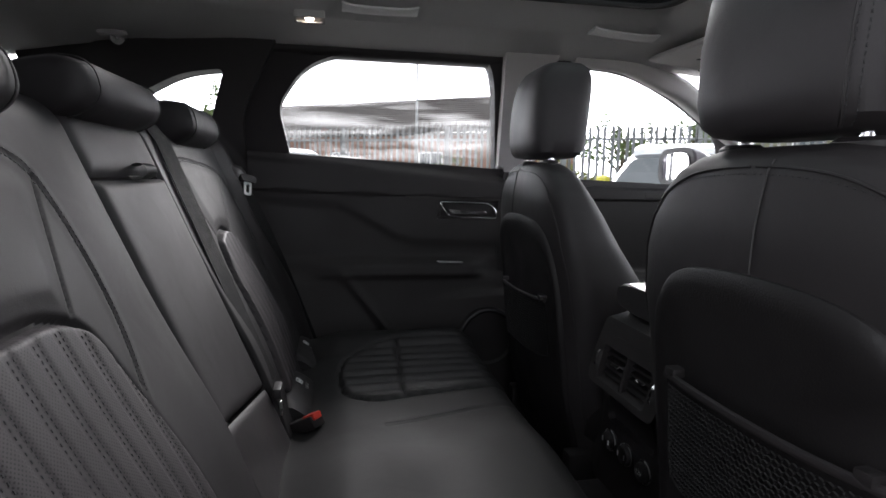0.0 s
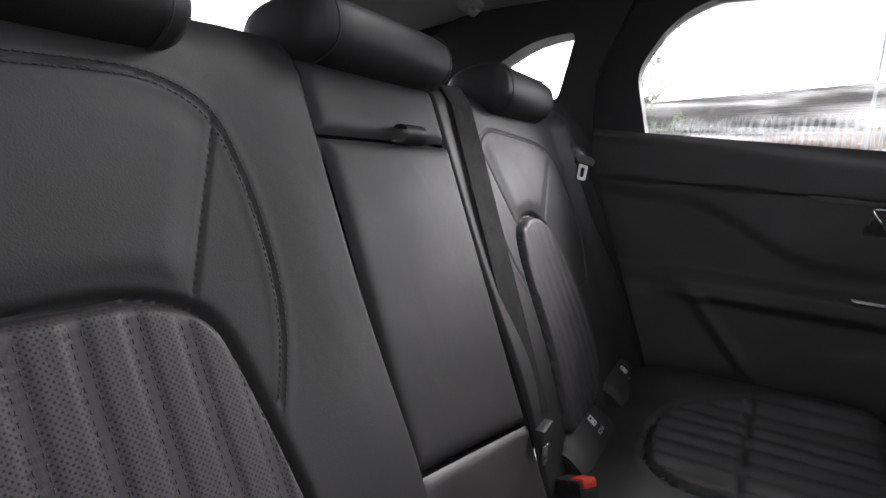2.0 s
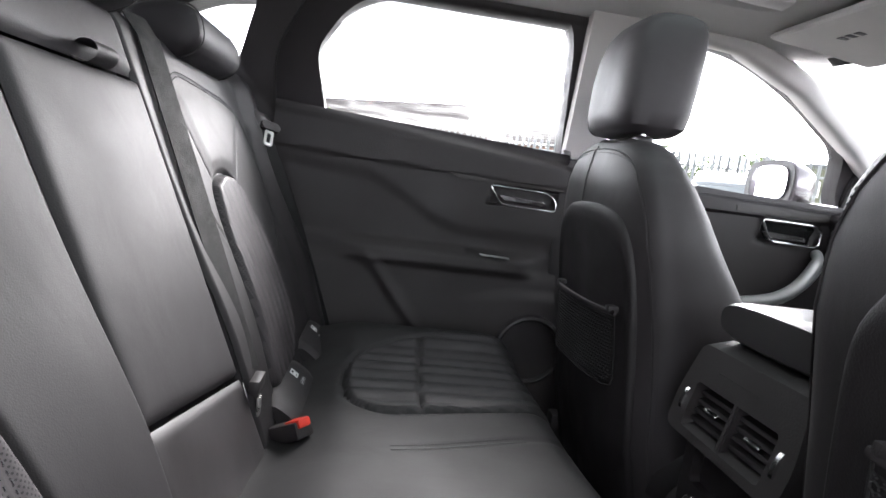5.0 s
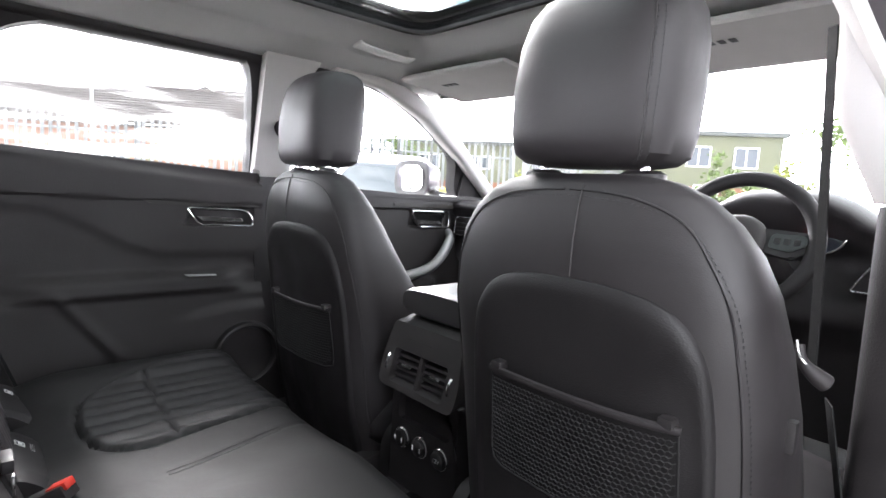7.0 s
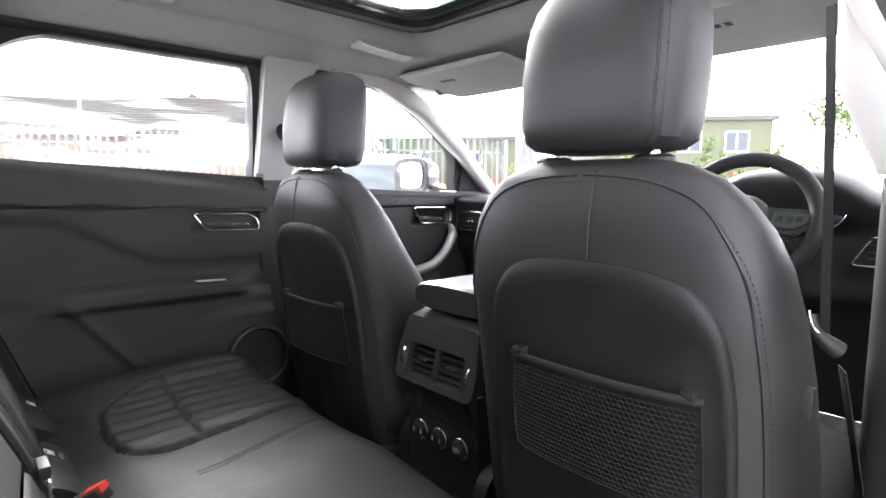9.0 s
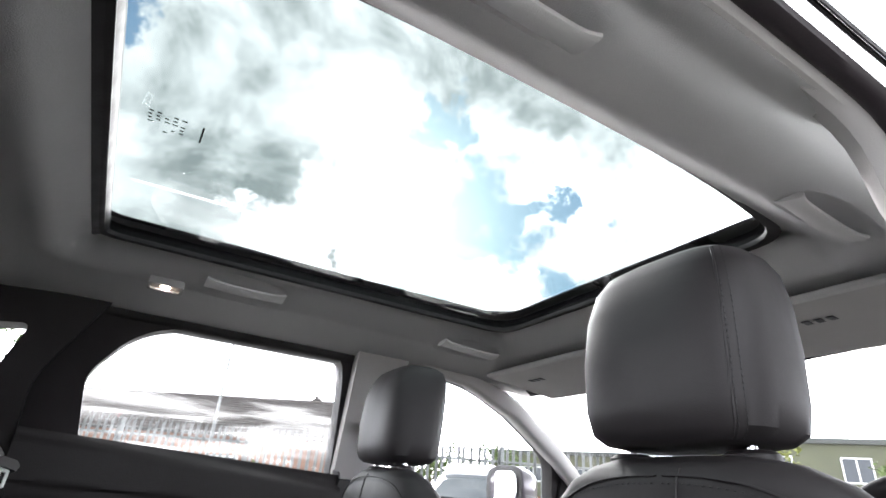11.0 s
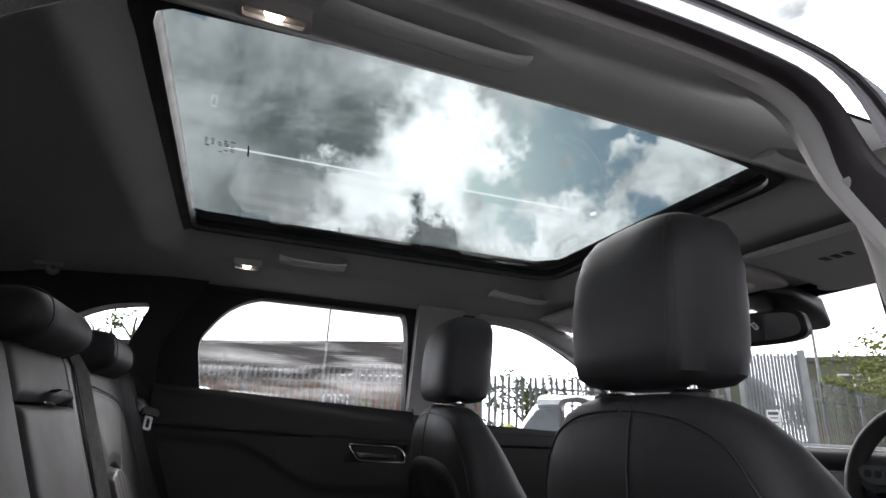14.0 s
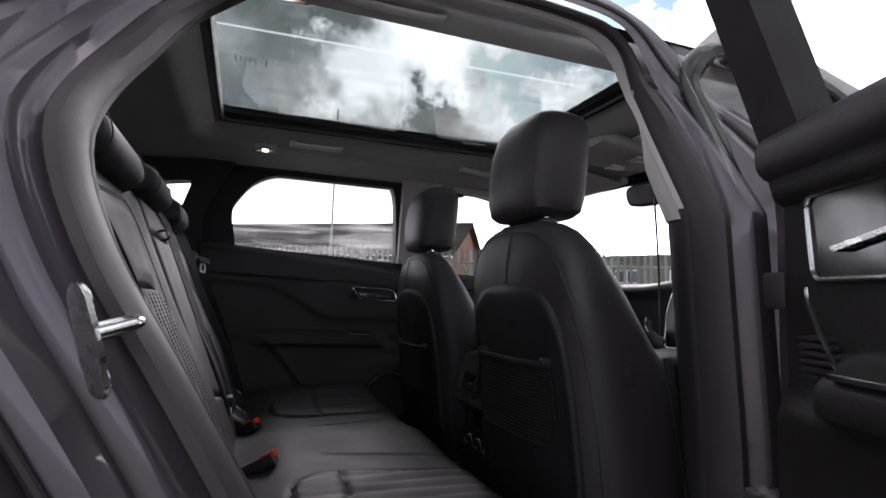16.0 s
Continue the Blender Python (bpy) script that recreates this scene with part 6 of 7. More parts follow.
        for k in range(4):
            part("vent_slat", slab(rounded([(-0.07, -0.024 + k * 0.015), (-0.07, -0.018 + k * 0.015), (0.072, -0.018 + k * 0.015), (0.072, -0.024 + k * 0.015)], 0.001, 2), ev, 0.005, 0.014, 0.001), PLASTIC, v)
        part("vent_tab", slab(rounded([(-0.012, -0.003), (-0.012, 0.003), (0.012, 0.003), (0.012, -0.003)], 0.001, 2), ev, 0.012, 0.018, 0.001), STEEL, v)


def build_steering():
    c = Vector((0.62, -0.347, 1.078))
    ax = Vector((0, 1, 0))
    up = Vector((0.36, 0, 0.93)).normalized()
    out = Vector((-0.93, 0, 0.36))
    t = thing("steering_wheel", c, "black leather steering wheel with switch spokes and round hub", "steering wheel")
    R = 0.138
    path = [c + ax * (R * math.cos(a)) + up * (R * math.sin(a)) for a in [2 * math.pi * k / 64 for k in range(64)]]
    part("rim", tube(path, 0.0155, 12, closed=True, up=out), LEATHER, t, "black leather rim")
    rings = [ring(c + out * d, ax, up, r, r, 2.2, 40) for d, r in ((-0.03, 0.050), (-0.005, 0.056), (0.010, 0.054), (0.020, 0.045), (0.025, 0.028))]
    part("hub", loft(rings), PLASTIC_SOFT, t, "round dark hub")
    part("badge", slab(rounded([(-0.020, -0.004), (-0.006, 0.005), (0.016, 0.004), (0.021, -0.002), (0.004, -0.003)], 0.003, 3), lambda a, b, d: c + ax * -a + up * b + out * d, 0.022, 0.0275, 0.001), CHROME, t, "small bright badge")
    for s in (1, -1):
        def to(a, b, d):
            return c + ax * (s * a) + up * b + out * d

        sp = part("spoke", slab(rounded([(0.045, -0.018), (0.040, 0.030), (0.135, 0.026), (0.140, -0.002), (0.105, -0.028)], 0.008, 4), to, -0.012, 0.006, 0.004), PLASTIC, t, "black switch spoke")
        part("switch_pad", slab(rounded([(0.060, -0.010), (0.064, 0.020), (0.124, 0.019), (0.126, 0.0), (0.100, -0.016)], 0.006, 4), to, 0.006, 0.011, 0.002), GLOSS_BLACK, sp)
        for k in range(3):
            part("switch", slab(rounded([(0.070 + 0.017 * k, -0.002), (0.070 + 0.017 * k, 0.010), (0.080 + 0.017 * k, 0.010), (0.080 + 0.017 * k, -0.002)], 0.002, 2), to, 0.010, 0.013, 0.001), PLASTIC, sp)
    part("lower_spoke", slab(rounded([(-0.028, -0.150), (-0.020, -0.045), (0.020, -0.045), (0.028, -0.150)], 0.006, 4), lambda a, b, d: c + ax * a + up * b + out * d, -0.010, 0.006, 0.004), STEEL, t, "satin lower spoke")
    part("column", tube([c - out * 0.02, c - out * 0.30], 0.05, 20, up=(0, 1, 0)), PLASTIC, t, "black column cover")
    for s in (1, -1):
        part("stalk", tube([c - out * 0.06 + ax * (s * 0.04), c - out * 0.055 + ax * (s * 0.128) + up * 0.02], [0.008, 0.010], 10), PLASTIC, t, "control stalk")


def build_grab_handle(a, b, label):
    """A flat moulded roof handle from a to b, folded into its dish in the lining."""
    a, b = Vector(a), Vector(b)
    t = thing("grab_handle", (a + b) / 2, label, "grab handle", "roof handles")
    s = 1 if a.y > 0 else -1
    dn = Vector((0, -s * 0.22, -0.975)).normalized()
    d = (b - a).normalized()
    w = d.cross(dn).normalized()
    c, half = (a + b) / 2, (b - a).length / 2
    w = w if w.y * s < 0 else -w  # towards the glass
    path = smooth_path([a - d * 0.004 - dn * 0.004, a + d * 0.014 - dn * 0.002, c - d * half * 0.35, c + d * half * 0.35, b - d * 0.014 - dn * 0.002, b + d * 0.004 - dn * 0.004], 5)
    out = []
    for k, p in enumerate(path):
        f = k / (len(path) - 1)
        wide = 0.014 + 0.005 * smoothstep(0.25, 0.0, min(f, 1 - f))  # broader at its two feet
        out.append([p + w * (0.012 + wide * x) + dn * (0.0045 * y) for x, y in ((1, 0.3), (0.75, 0.9), (0, 1), (-0.75, 0.9), (-1, 0.3), (-1, -0.6), (-0.7, -1), (0.7, -1), (1, -0.6))])
    part("bar", loft(out), CLOTH, t, "pale grey moulded bar")


def build_coat_hook(at, label):
    c = Vector(at)
    t = thing("coat_hook", at, label, "coat hook")
    part("base", loft([ring(c + Vector((0, 0, -k)), (1, 0.2, 0), (-0.2, 1, 0), w, w * 0.7, 2.6, 28) for k, w in ((-0.02, 0.030), (0.0, 0.030), (0.004, 0.026), (0.005, 0.015))]), CLOTH_TRIM, t, "pale grey moulded base")
    part("hook", tube(smooth_path([c + Vector((0, 0, 0.0)), c + Vector((0.004, -0.004, -0.014)), c + Vector((0.016, -0.010, -0.020)), c + Vector((0.026, -0.016, -0.014))], 4), 0.006, 10), CLOTH_TRIM, t)


def build_reading_lamp(at, s):
    c = Vector(at)
    t = thing("reading_lamp", at, "lit roof reading lamp in a small clear bezel", "reading lamp", "roof reading lamps")
    nz = Vector((0, -s * 0.25, -0.97)).normalized()
    ax, ay = Vector((1, 0, 0)), nz.cross(Vector((1, 0, 0))).normalized()

    def to(a, b, d):
        return c + ax * a + ay * b + nz * d

    o = resample(rounded([(-0.034, -0.015), (-0.034, 0.015), (0.034, 0.015), (0.034, -0.015)], 0.006), 40)
    i = resample(rounded([(-0.028, -0.010), (-0.028, 0.010), (0.028, 0.010), (0.028, -0.010)], 0.004), 40)
    part("bezel", hoop(o, i, to, 0.006, -0.01), CLOTH_TRIM, t)
    part("lens", slab(rounded([(-0.029, -0.011), (-0.029, 0.011), (0.029, 0.011), (0.029, -0.011)], 0.003), to, -0.004, 0.002, 0.001), LAMP_LENS, t, "clear ribbed lens")
    part("bulb", loft([ring(to(0.0, 0, o), ax, ay, r, r, 2, 20) for o, r in ((0.002, 0.009), (0.0045, 0.008), (0.0055, 0.004))]), LAMP_GLOW, t, "glowing lamp")


def build_visor(y0, y1, s):
    t = thing("sun_visor", (0.55, (y0 + y1) / 2, 1.465), "pale grey folded sun visor above the windscreen", "sun visor", "sun visors")
    rings = []
    for x, k, z in ((0.425, 0.4, 1.470), (0.43, 0.9, 1.469), (0.45, 1.0, 1.467), (0.55, 1.0, 1.458), (0.655, 1.0, 1.446), (0.675, 0.9, 1.443), (0.68, 0.4, 1.442)):
        rings.append(ring((x, (y0 + y1) / 2, z), (0, 1, 0), (0.1, 0, 1), (y1 - y0) / 2 * (0.97 + 0.03 * k), 0.009 * k, 6, 40))
    part("panel", loft(rings), CLOTH_TRIM, t, "padded cloth panel")
    inner = y0 if s > 0 else y1
    part("clip", box((0.655, inner - 0.015, 1.440), (0.685, inner + 0.012, 1.462), 0.004), CLOTH_TRIM, t)
    m = (y0 + y1) / 2 + 0.05
    bm = None
    for k in range(3):
        bm = box((0.50, m + k * 0.02, 1.4515), (0.535, m + k * 0.02 + 0.012, 1.4530), 0, bm=bm)
    part("warning_label", bm, THREAD, t, "faint printed warning label", smooth=False)


def build_mirror():
    t = thing("rear_view_mirror", (0.64, -0.07, 1.40), "black rear-view mirror under the sensor cover", "rear-view mirror")
    rings = [ring((0.615 + x, -0.075 + 0.02, 1.370), (-0.1, 1, 0), (-0.22, 0, 1), w, h, 3.6, 36) for x, w, h in ((0.0, 0.100, 0.030), (0.004, 0.106, 0.036), (0.02, 0.104, 0.035), (0.04, 0.08, 0.026))]
    part("housing", loft(rings), PLASTIC, t, "black plastic housing")
    part("mirror_glass", loft([ring((0.614 - o, -0.055, 1.370), (-0.1, 1, 0), (-0.22, 0, 1), 0.096, 0.028, 3.8, 36) for o in (0.0, 0.001)]), MIRROR, t, "mirror glass")
    part("stem", tube([(0.64, -0.07, 1.38), (0.68, -0.07, 1.42), (0.70, -0.07, 1.45)], 0.014, 12), PLASTIC, t)
    rings = [ring((x, -0.07, z), (0, 1, 0), (0, 0, 1), w, h, 3, 24) for x, z, w, h in ((0.60, 1.452, 0.03, 0.010), (0.64, 1.447, 0.065, 0.022), (0.74, 1.425, 0.06, 0.03), (0.80, 1.40, 0.03, 0.015))]
    part("sensor_cover", loft(rings), PLASTIC, t, "black sensor cover on the glass")
    o = thing("overhead_console", (0.50, -0.05, 1.48), "pale grey overhead console with map lamps", "overhead console")
    rings = [ring((x, -0.05, z), (0, 1, 0), (0, 0, 1), w, h, 3.4, 30) for x, z, w, h in ((0.38, 1.485, 0.08, 0.012), (0.42, 1.480, 0.105, 0.022), (0.56, 1.468, 0.105, 0.022), (0.64, 1.462, 0.08, 0.012))]
    part("cover", loft(rings), CLOTH_TRIM, o)
    for y in (-0.10, 0.0):
        part("map_lamp", box((0.50, y - 0.02, 1.444), (0.55, y + 0.02, 1.452), 0.004), LAMP_LENS, o)


def build_front_belts():
    t = thing("seat_belt", (0.14, -0.66, 0.55), "black driver's seat belt hanging from the door pillar", "seat belt", "seat belts")
    pts = smooth_path([(0.135, -0.583, 1.345), (0.135, -0.590, 1.24), (0.138, -0.598, 1.10), (0.135, -0.605, 0.97)], 8)
    ribbon(pts, [(0.55, 0.84, 0)] * len(pts), 0.012, WEBBING, "webbing", t, "black woven webbing")
    grip = smooth_path([(0.122, -0.594, 1.002), (0.116, -0.600, 0.986), (0.118, -0.612, 0.974), (0.124, -0.622, 0.966)], 6)
    part("tongue_grip", tube(grip, [0.005 + 0.005 * smoothstep(0.1, 0.9, k / (len(grip) - 1)) for k in range(len(grip))], 12), RUBBER, t, "black plastic grip")
    part("tongue", tube([p + Vector((-0.005, 0.002, 0.006)) for p in grip], 0.0013, 8), STEEL, t, "bright steel tongue")
    pts = smooth_path([(0.13, -0.625, 0.945), (0.14, -0.66, 0.75), (0.16, -0.69, 0.50)], 6)
    ribbon(pts, [(0.9, 0.4, 0)] * len(pts), 0.030, WEBBING, "lower_webbing", t)
    for s, word in ((1, "passenger's"),):
        g = thing("belt_guide", (0.112, s * 0.66, 1.30), "black upper belt guide on the " + word + " side pillar", "belt guide", "belt guides")
        part("slide", loft([ring((0.112, s * ((0.690 if s > 0 else 0.628) - d), 1.300), (1, 0, 0), (0, 0.4, 1), w, h, 2.4, 24) for d, w, h in ((0, 0.020, 0.034), (0.012, 0.018, 0.030), (0.018, 0.010, 0.020))]), PLASTIC, g, "black plastic slide")


# ---- outside ----
BRICK = material("weathered_orange_brick", (0.21, 0.098, 0.058), 0.9, var=0.3, scale=3.0, bump=0.5, bump_scale=30, fine=0.4)
ROOF_TILE = material("brown_roof_tiles", (0.060, 0.047, 0.042), 0.85, var=0.25, scale=1.2, bump=0.6, bump_scale=25, fine=0.4)
GALV = material("galvanised_steel", (0.26, 0.27, 0.27), 0.5, metal=0.35, var=0.18, scale=3, bump=0.15, bump_scale=60)
# lighter steel: for the lantern head, and for one fence with sunlight in its colour
GALV_PALE = material("pale_steel", (0.62, 0.63, 0.62), 0.55, var=0.1, scale=3)
WHITE_PAINT = material("white_car_paint", (0.75, 0.76, 0.77), 0.25, var=0.04, scale=4, coat=0.8)
CLADDING = material("olive_green_cladding", (0.105, 0.110, 0.066), 0.6, var=0.12, scale=0.8, bump=0.3, bump_scale=12)
DARK_CLAD = material("dark_grey_cladding", (0.075, 0.08, 0.075), 0.6, var=0.12, scale=0.8)
WHITE_FRAME = material("white_window_frame", (0.7, 0.7, 0.7), 0.5, var=0.05, scale=3)
PANE_FAR = material("dark_far_glass", (0.05, 0.06, 0.07), 0.08, var=0.1, scale=1)
LEAF = material("green_foliage", (0.11, 0.155, 0.05), 0.7, var=0.45, scale=2.2, spec=0.3, fine=0.4)
LEAF_PALE = material("pale_green_foliage", (0.20, 0.22, 0.06), 0.7, var=0.4, scale=2.2, spec=0.3, fine=0.4)
BARK = material("brown_bark", (0.10, 0.075, 0.055), 0.9, var=0.3, scale=8, bump=0.6, bump_scale=40)
YELLOW = material("yellow_plastic", (0.55, 0.50, 0.05), 0.4, var=0.05, scale=20)
SIGN = material("white_sign_board", (0.75, 0.75, 0.75), 0.5, var=0.04, scale=6)
TYRE = material("black_tyre_rubber", (0.02, 0.02, 0.02), 0.85, var=0.2, scale=20)


def pale_mesh(h):
    """One palisade pale: a folded strip with a three-pointed, splayed top."""
    bm = bmesh.new()
    prof = [(-0.033, 0.0), (-0.018, -0.012), (-0.008, 0.006), (0.008, 0.006), (0.018, -0.012), (0.033, 0.0)]
    rings = [[Vector((a, b, z)) for a, b in prof] for z in (0.05, h * 0.5, h - 0.16)]
    loft(rings, closed=False, bm=bm)
    base = [Vector((a, b, h - 0.16)) for a, b in prof]
    for i0, i1, dx, dy in ((0, 1, -0.055, -0.02), (2, 3, 0.0, 0.04), (4, 5, 0.055, -0.02)):
        a, b = base[i0], base[i1]
        tip = (a + b) / 2 + Vector((dx, dy, 0.16))
        v = [bm.verts.new(p) for p in (a, b, (a + b) / 2 + Vector((dx * 0.4, 0.012 + dy * 0.4, 0.06)), tip)]
        bm.faces.new((v[0], v[1], v[3]))
        bm.faces.new((v[1], v[2], v[3]))
        bm.faces.new((v[2], v[0], v[3]))
    bmesh.ops.solidify(bm, geom=bm.faces[:], thickness=0.004)
    me = bpy.data.meshes.new("pale")
    bm.to_mesh(me)
    bm.free()
    return me


def build_fence(a, b, h, mat, label, gap=0.155):
    a, b = Vector(a), Vector(b)
    d = (b - a)
    n = int(d.length / gap)
    ang = math.atan2(d.y, d.x)
    t = thing("fence", (a + b) / 2, label, "fence", "palisade fences")
    me = pale_mesh(h)
    me.materials.append(mat)
    inv = Matrix.Translation(-t.location)
    random.seed(int(abs(a.x * 10)) + 3)
    for k in range(n):
        p = a + d * ((k + 0.5) / n)
        o = new("pale", me)
        o.parent, o.matrix_parent_inverse = t, inv
        o.matrix_basis = Matrix.Translation((p.x, p.y, 0.0)) @ Matrix.Rotation(ang + random.uniform(-0.05, 0.05), 4, "Z") @ Matrix.Rotation(random.uniform(-0.012, 0.012), 4, "Y")
    side = Vector((-d.y, d.x, 0)).normalized()
    for z in (0.45, h - 0.42):
        part("rail", tube([a + side * 0.03 + Vector((0, 0, z)), b + side * 0.03 + Vector((0, 0, z))], 0.028, 6), mat, t)
    m = max(2, int(d.length / 2.75))
    for k in range(m + 1):
        p = a + d * (k / m) + side * 0.08
        part("post", box((p.x - 0.05, p.y - 0.03, 0), (p.x + 0.05, p.y + 0.03, h - 0.1), 0.006), mat, t)
    return t


def build_house(a, b, depth, eaves, ridge, label, windows):
    """A brick building with a pitched tiled roof; a to b is the foot of its near wall."""
    a, b = Vector(a), Vector(b)
    u = (b - a).normalized()
    v = Vector((-u.y, u.x, 0))
    L = (b - a).length
    t = thing("house", (a + b) / 2, label, "building", "brick buildings")

    def P(s, w, z):
        q = a + u * s + v * w
        return Vector((q.x, q.y, z))

    prof = [(0, 0), (depth, 0), (depth, eaves), (depth / 2, ridge), (0, eaves)]
    part("wall", loft([[P(s, w, z) for w, z in prof] for s in (0, L)]), BRICK, t, "orange brick walls and gables", smooth=False)
    k = (ridge - eaves) / (depth / 2)
    for w0, w1 in ((-0.45, depth / 2), (depth + 0.45, depth / 2)):
        rows = []
        m = 16
        for j in range(m + 1):
            w = w0 + (w1 - w0) * j / m
            z = eaves + k * (min(w, depth - w)) + 0.12
            rows.append((w, z))
            if j < m:
                w2 = w0 + (w1 - w0) * (j + 0.96) / m
                rows.append((w2, eaves + k * min(w2, depth - w2) + 0.085))
        bm = loft([[P(s, w, z) for w, z in rows] for s in (-0.35, L + 0.35)], closed=False)
        bmesh.ops.solidify(bm, geom=bm.faces[:], thickness=0.05)
        part("roof", bm, ROOF_TILE, t, "brown tiled roof slope", smooth=False)
    part("ridge", tube([P(-0.35, depth / 2, ridge + 0.14), P(L + 0.35, depth / 2, ridge + 0.14)], 0.10, 8), ROOF_TILE, t)
    part("gutter", tube([P(-0.35, -0.5, eaves - 0.03), P(L + 0.35, -0.5, eaves - 0.03)], 0.06, 8), GLOSS_BLACK, t, "black gutter")
    for s, z, w, h in windows:
        def to(p, q, dd):
            return P(s + p, -dd, z + q)

        wn = part("window", hoop(resample([(0, 0), (0, h), (w, h), (w, 0)], 40), resample([(0.08, 0.08), (0.08, h - 0.08), (w - 0.08, h - 0.08), (w - 0.08, 0.08)], 40), to, 0.05, -0.1), WHITE_FRAME, t, "white framed window", smooth=False)
        part("pane", slab([(0.05, 0.05), (0.05, h - 0.05), (w - 0.05, h - 0.05), (w - 0.05, 0.05)], to, -0.03, 0.005, 0), PANE_FAR, wn, smooth=False)
        part("mullion", slab([(w / 2 - 0.04, 0.05), (w / 2 - 0.04, h - 0.05), (w / 2 + 0.04, h - 0.05), (w / 2 + 0.04, 0.05)], to, 0.0, 0.045, 0), WHITE_FRAME, wn, smooth=False)
    return t


def build_tree(at, height, spread, leaves, mat, label, seed, trunk=0.25, leaf=0.20):
    random.seed(seed)
    at = Vector(at)
    t = thing("tree" if trunk > 0.15 else "shrub", at, label, "tree" if trunk > 0.15 else "shrub", "trees and shrubs")
    th = height * (0.35 if trunk > 0.15 else 0.12)
    bm = tube(smooth_path([at, at + Vector((0.05, 0.03, th * 0.5)), at + Vector((0.0, 0.05, th)), at + Vector((0.05, 0, height * 0.8))], 4), [trunk * (1 - 0.055 * i) * 0.5 for i in range(13)], 8)
    ends = []
    for k in range(11):
        a = k * 2.399 + random.random()
        z0 = th * (0.6 + 0.4 * random.random()) + (height * 0.4) * (k / 11)
        out = spread * (0.5 + 0.4 * random.random()) * (1 - 0.4 * k / 11)
        e = at + Vector((math.cos(a) * out, math.sin(a) * out, min(height * 0.95, z0 + out * (0.5 + 0.6 * random.random()))))
        s = at + Vector((0, 0.03, z0))
        tube(smooth_path([s, s.lerp(e, 0.5) + Vector((0, 0, 0.1 * out)), e], 3), [trunk * 0.22, trunk * 0.18, trunk * 0.15, trunk * 0.12, trunk * 0.09, trunk * 0.06, trunk * 0.04], 6, bm=bm)
        ends.append(e)
    ends.append(at + Vector((0, 0, height * 0.9)))
    part("trunk", bm, BARK, t, "brown bark")
    bm = bmesh.new()
    clumps = []
    for e in ends:
        for _ in range(4):
            clumps.append((e + Vector((random.gauss(0, 1), random.gauss(0, 1), random.gauss(0, 0.8))) * spread * 0.22, spread * random.uniform(0.14, 0.30)))
    for _ in range(leaves):
        c, r = random.choice(clumps)
        d = Vector((random.gauss(0, 1), random.gauss(0, 1), random.gauss(0, 0.8)))
        p = c + d.normalized() * r * random.random() ** 0.4
        if p.z < 0.1:
            continue
        x = Vector((random.gauss(0, 1), random.gauss(0, 1), random.gauss(0, 0.5))).normalized() * leaf * random.uniform(0.5, 1.0)
        y = x.orthogonal().normalized() * x.length * 0.55
        y.rotate(Matrix.Rotation(random.uniform(0, 6.28), 3, x.normalized()))
        q = [bm.verts.new(w) for w in (p - x * 0.5, p + y * 0.5, p + x * 0.5, p - y * 0.5)]
        bm.faces.new(q)
    part("crown", bm, mat, t, "many small green leaves", smooth=False)


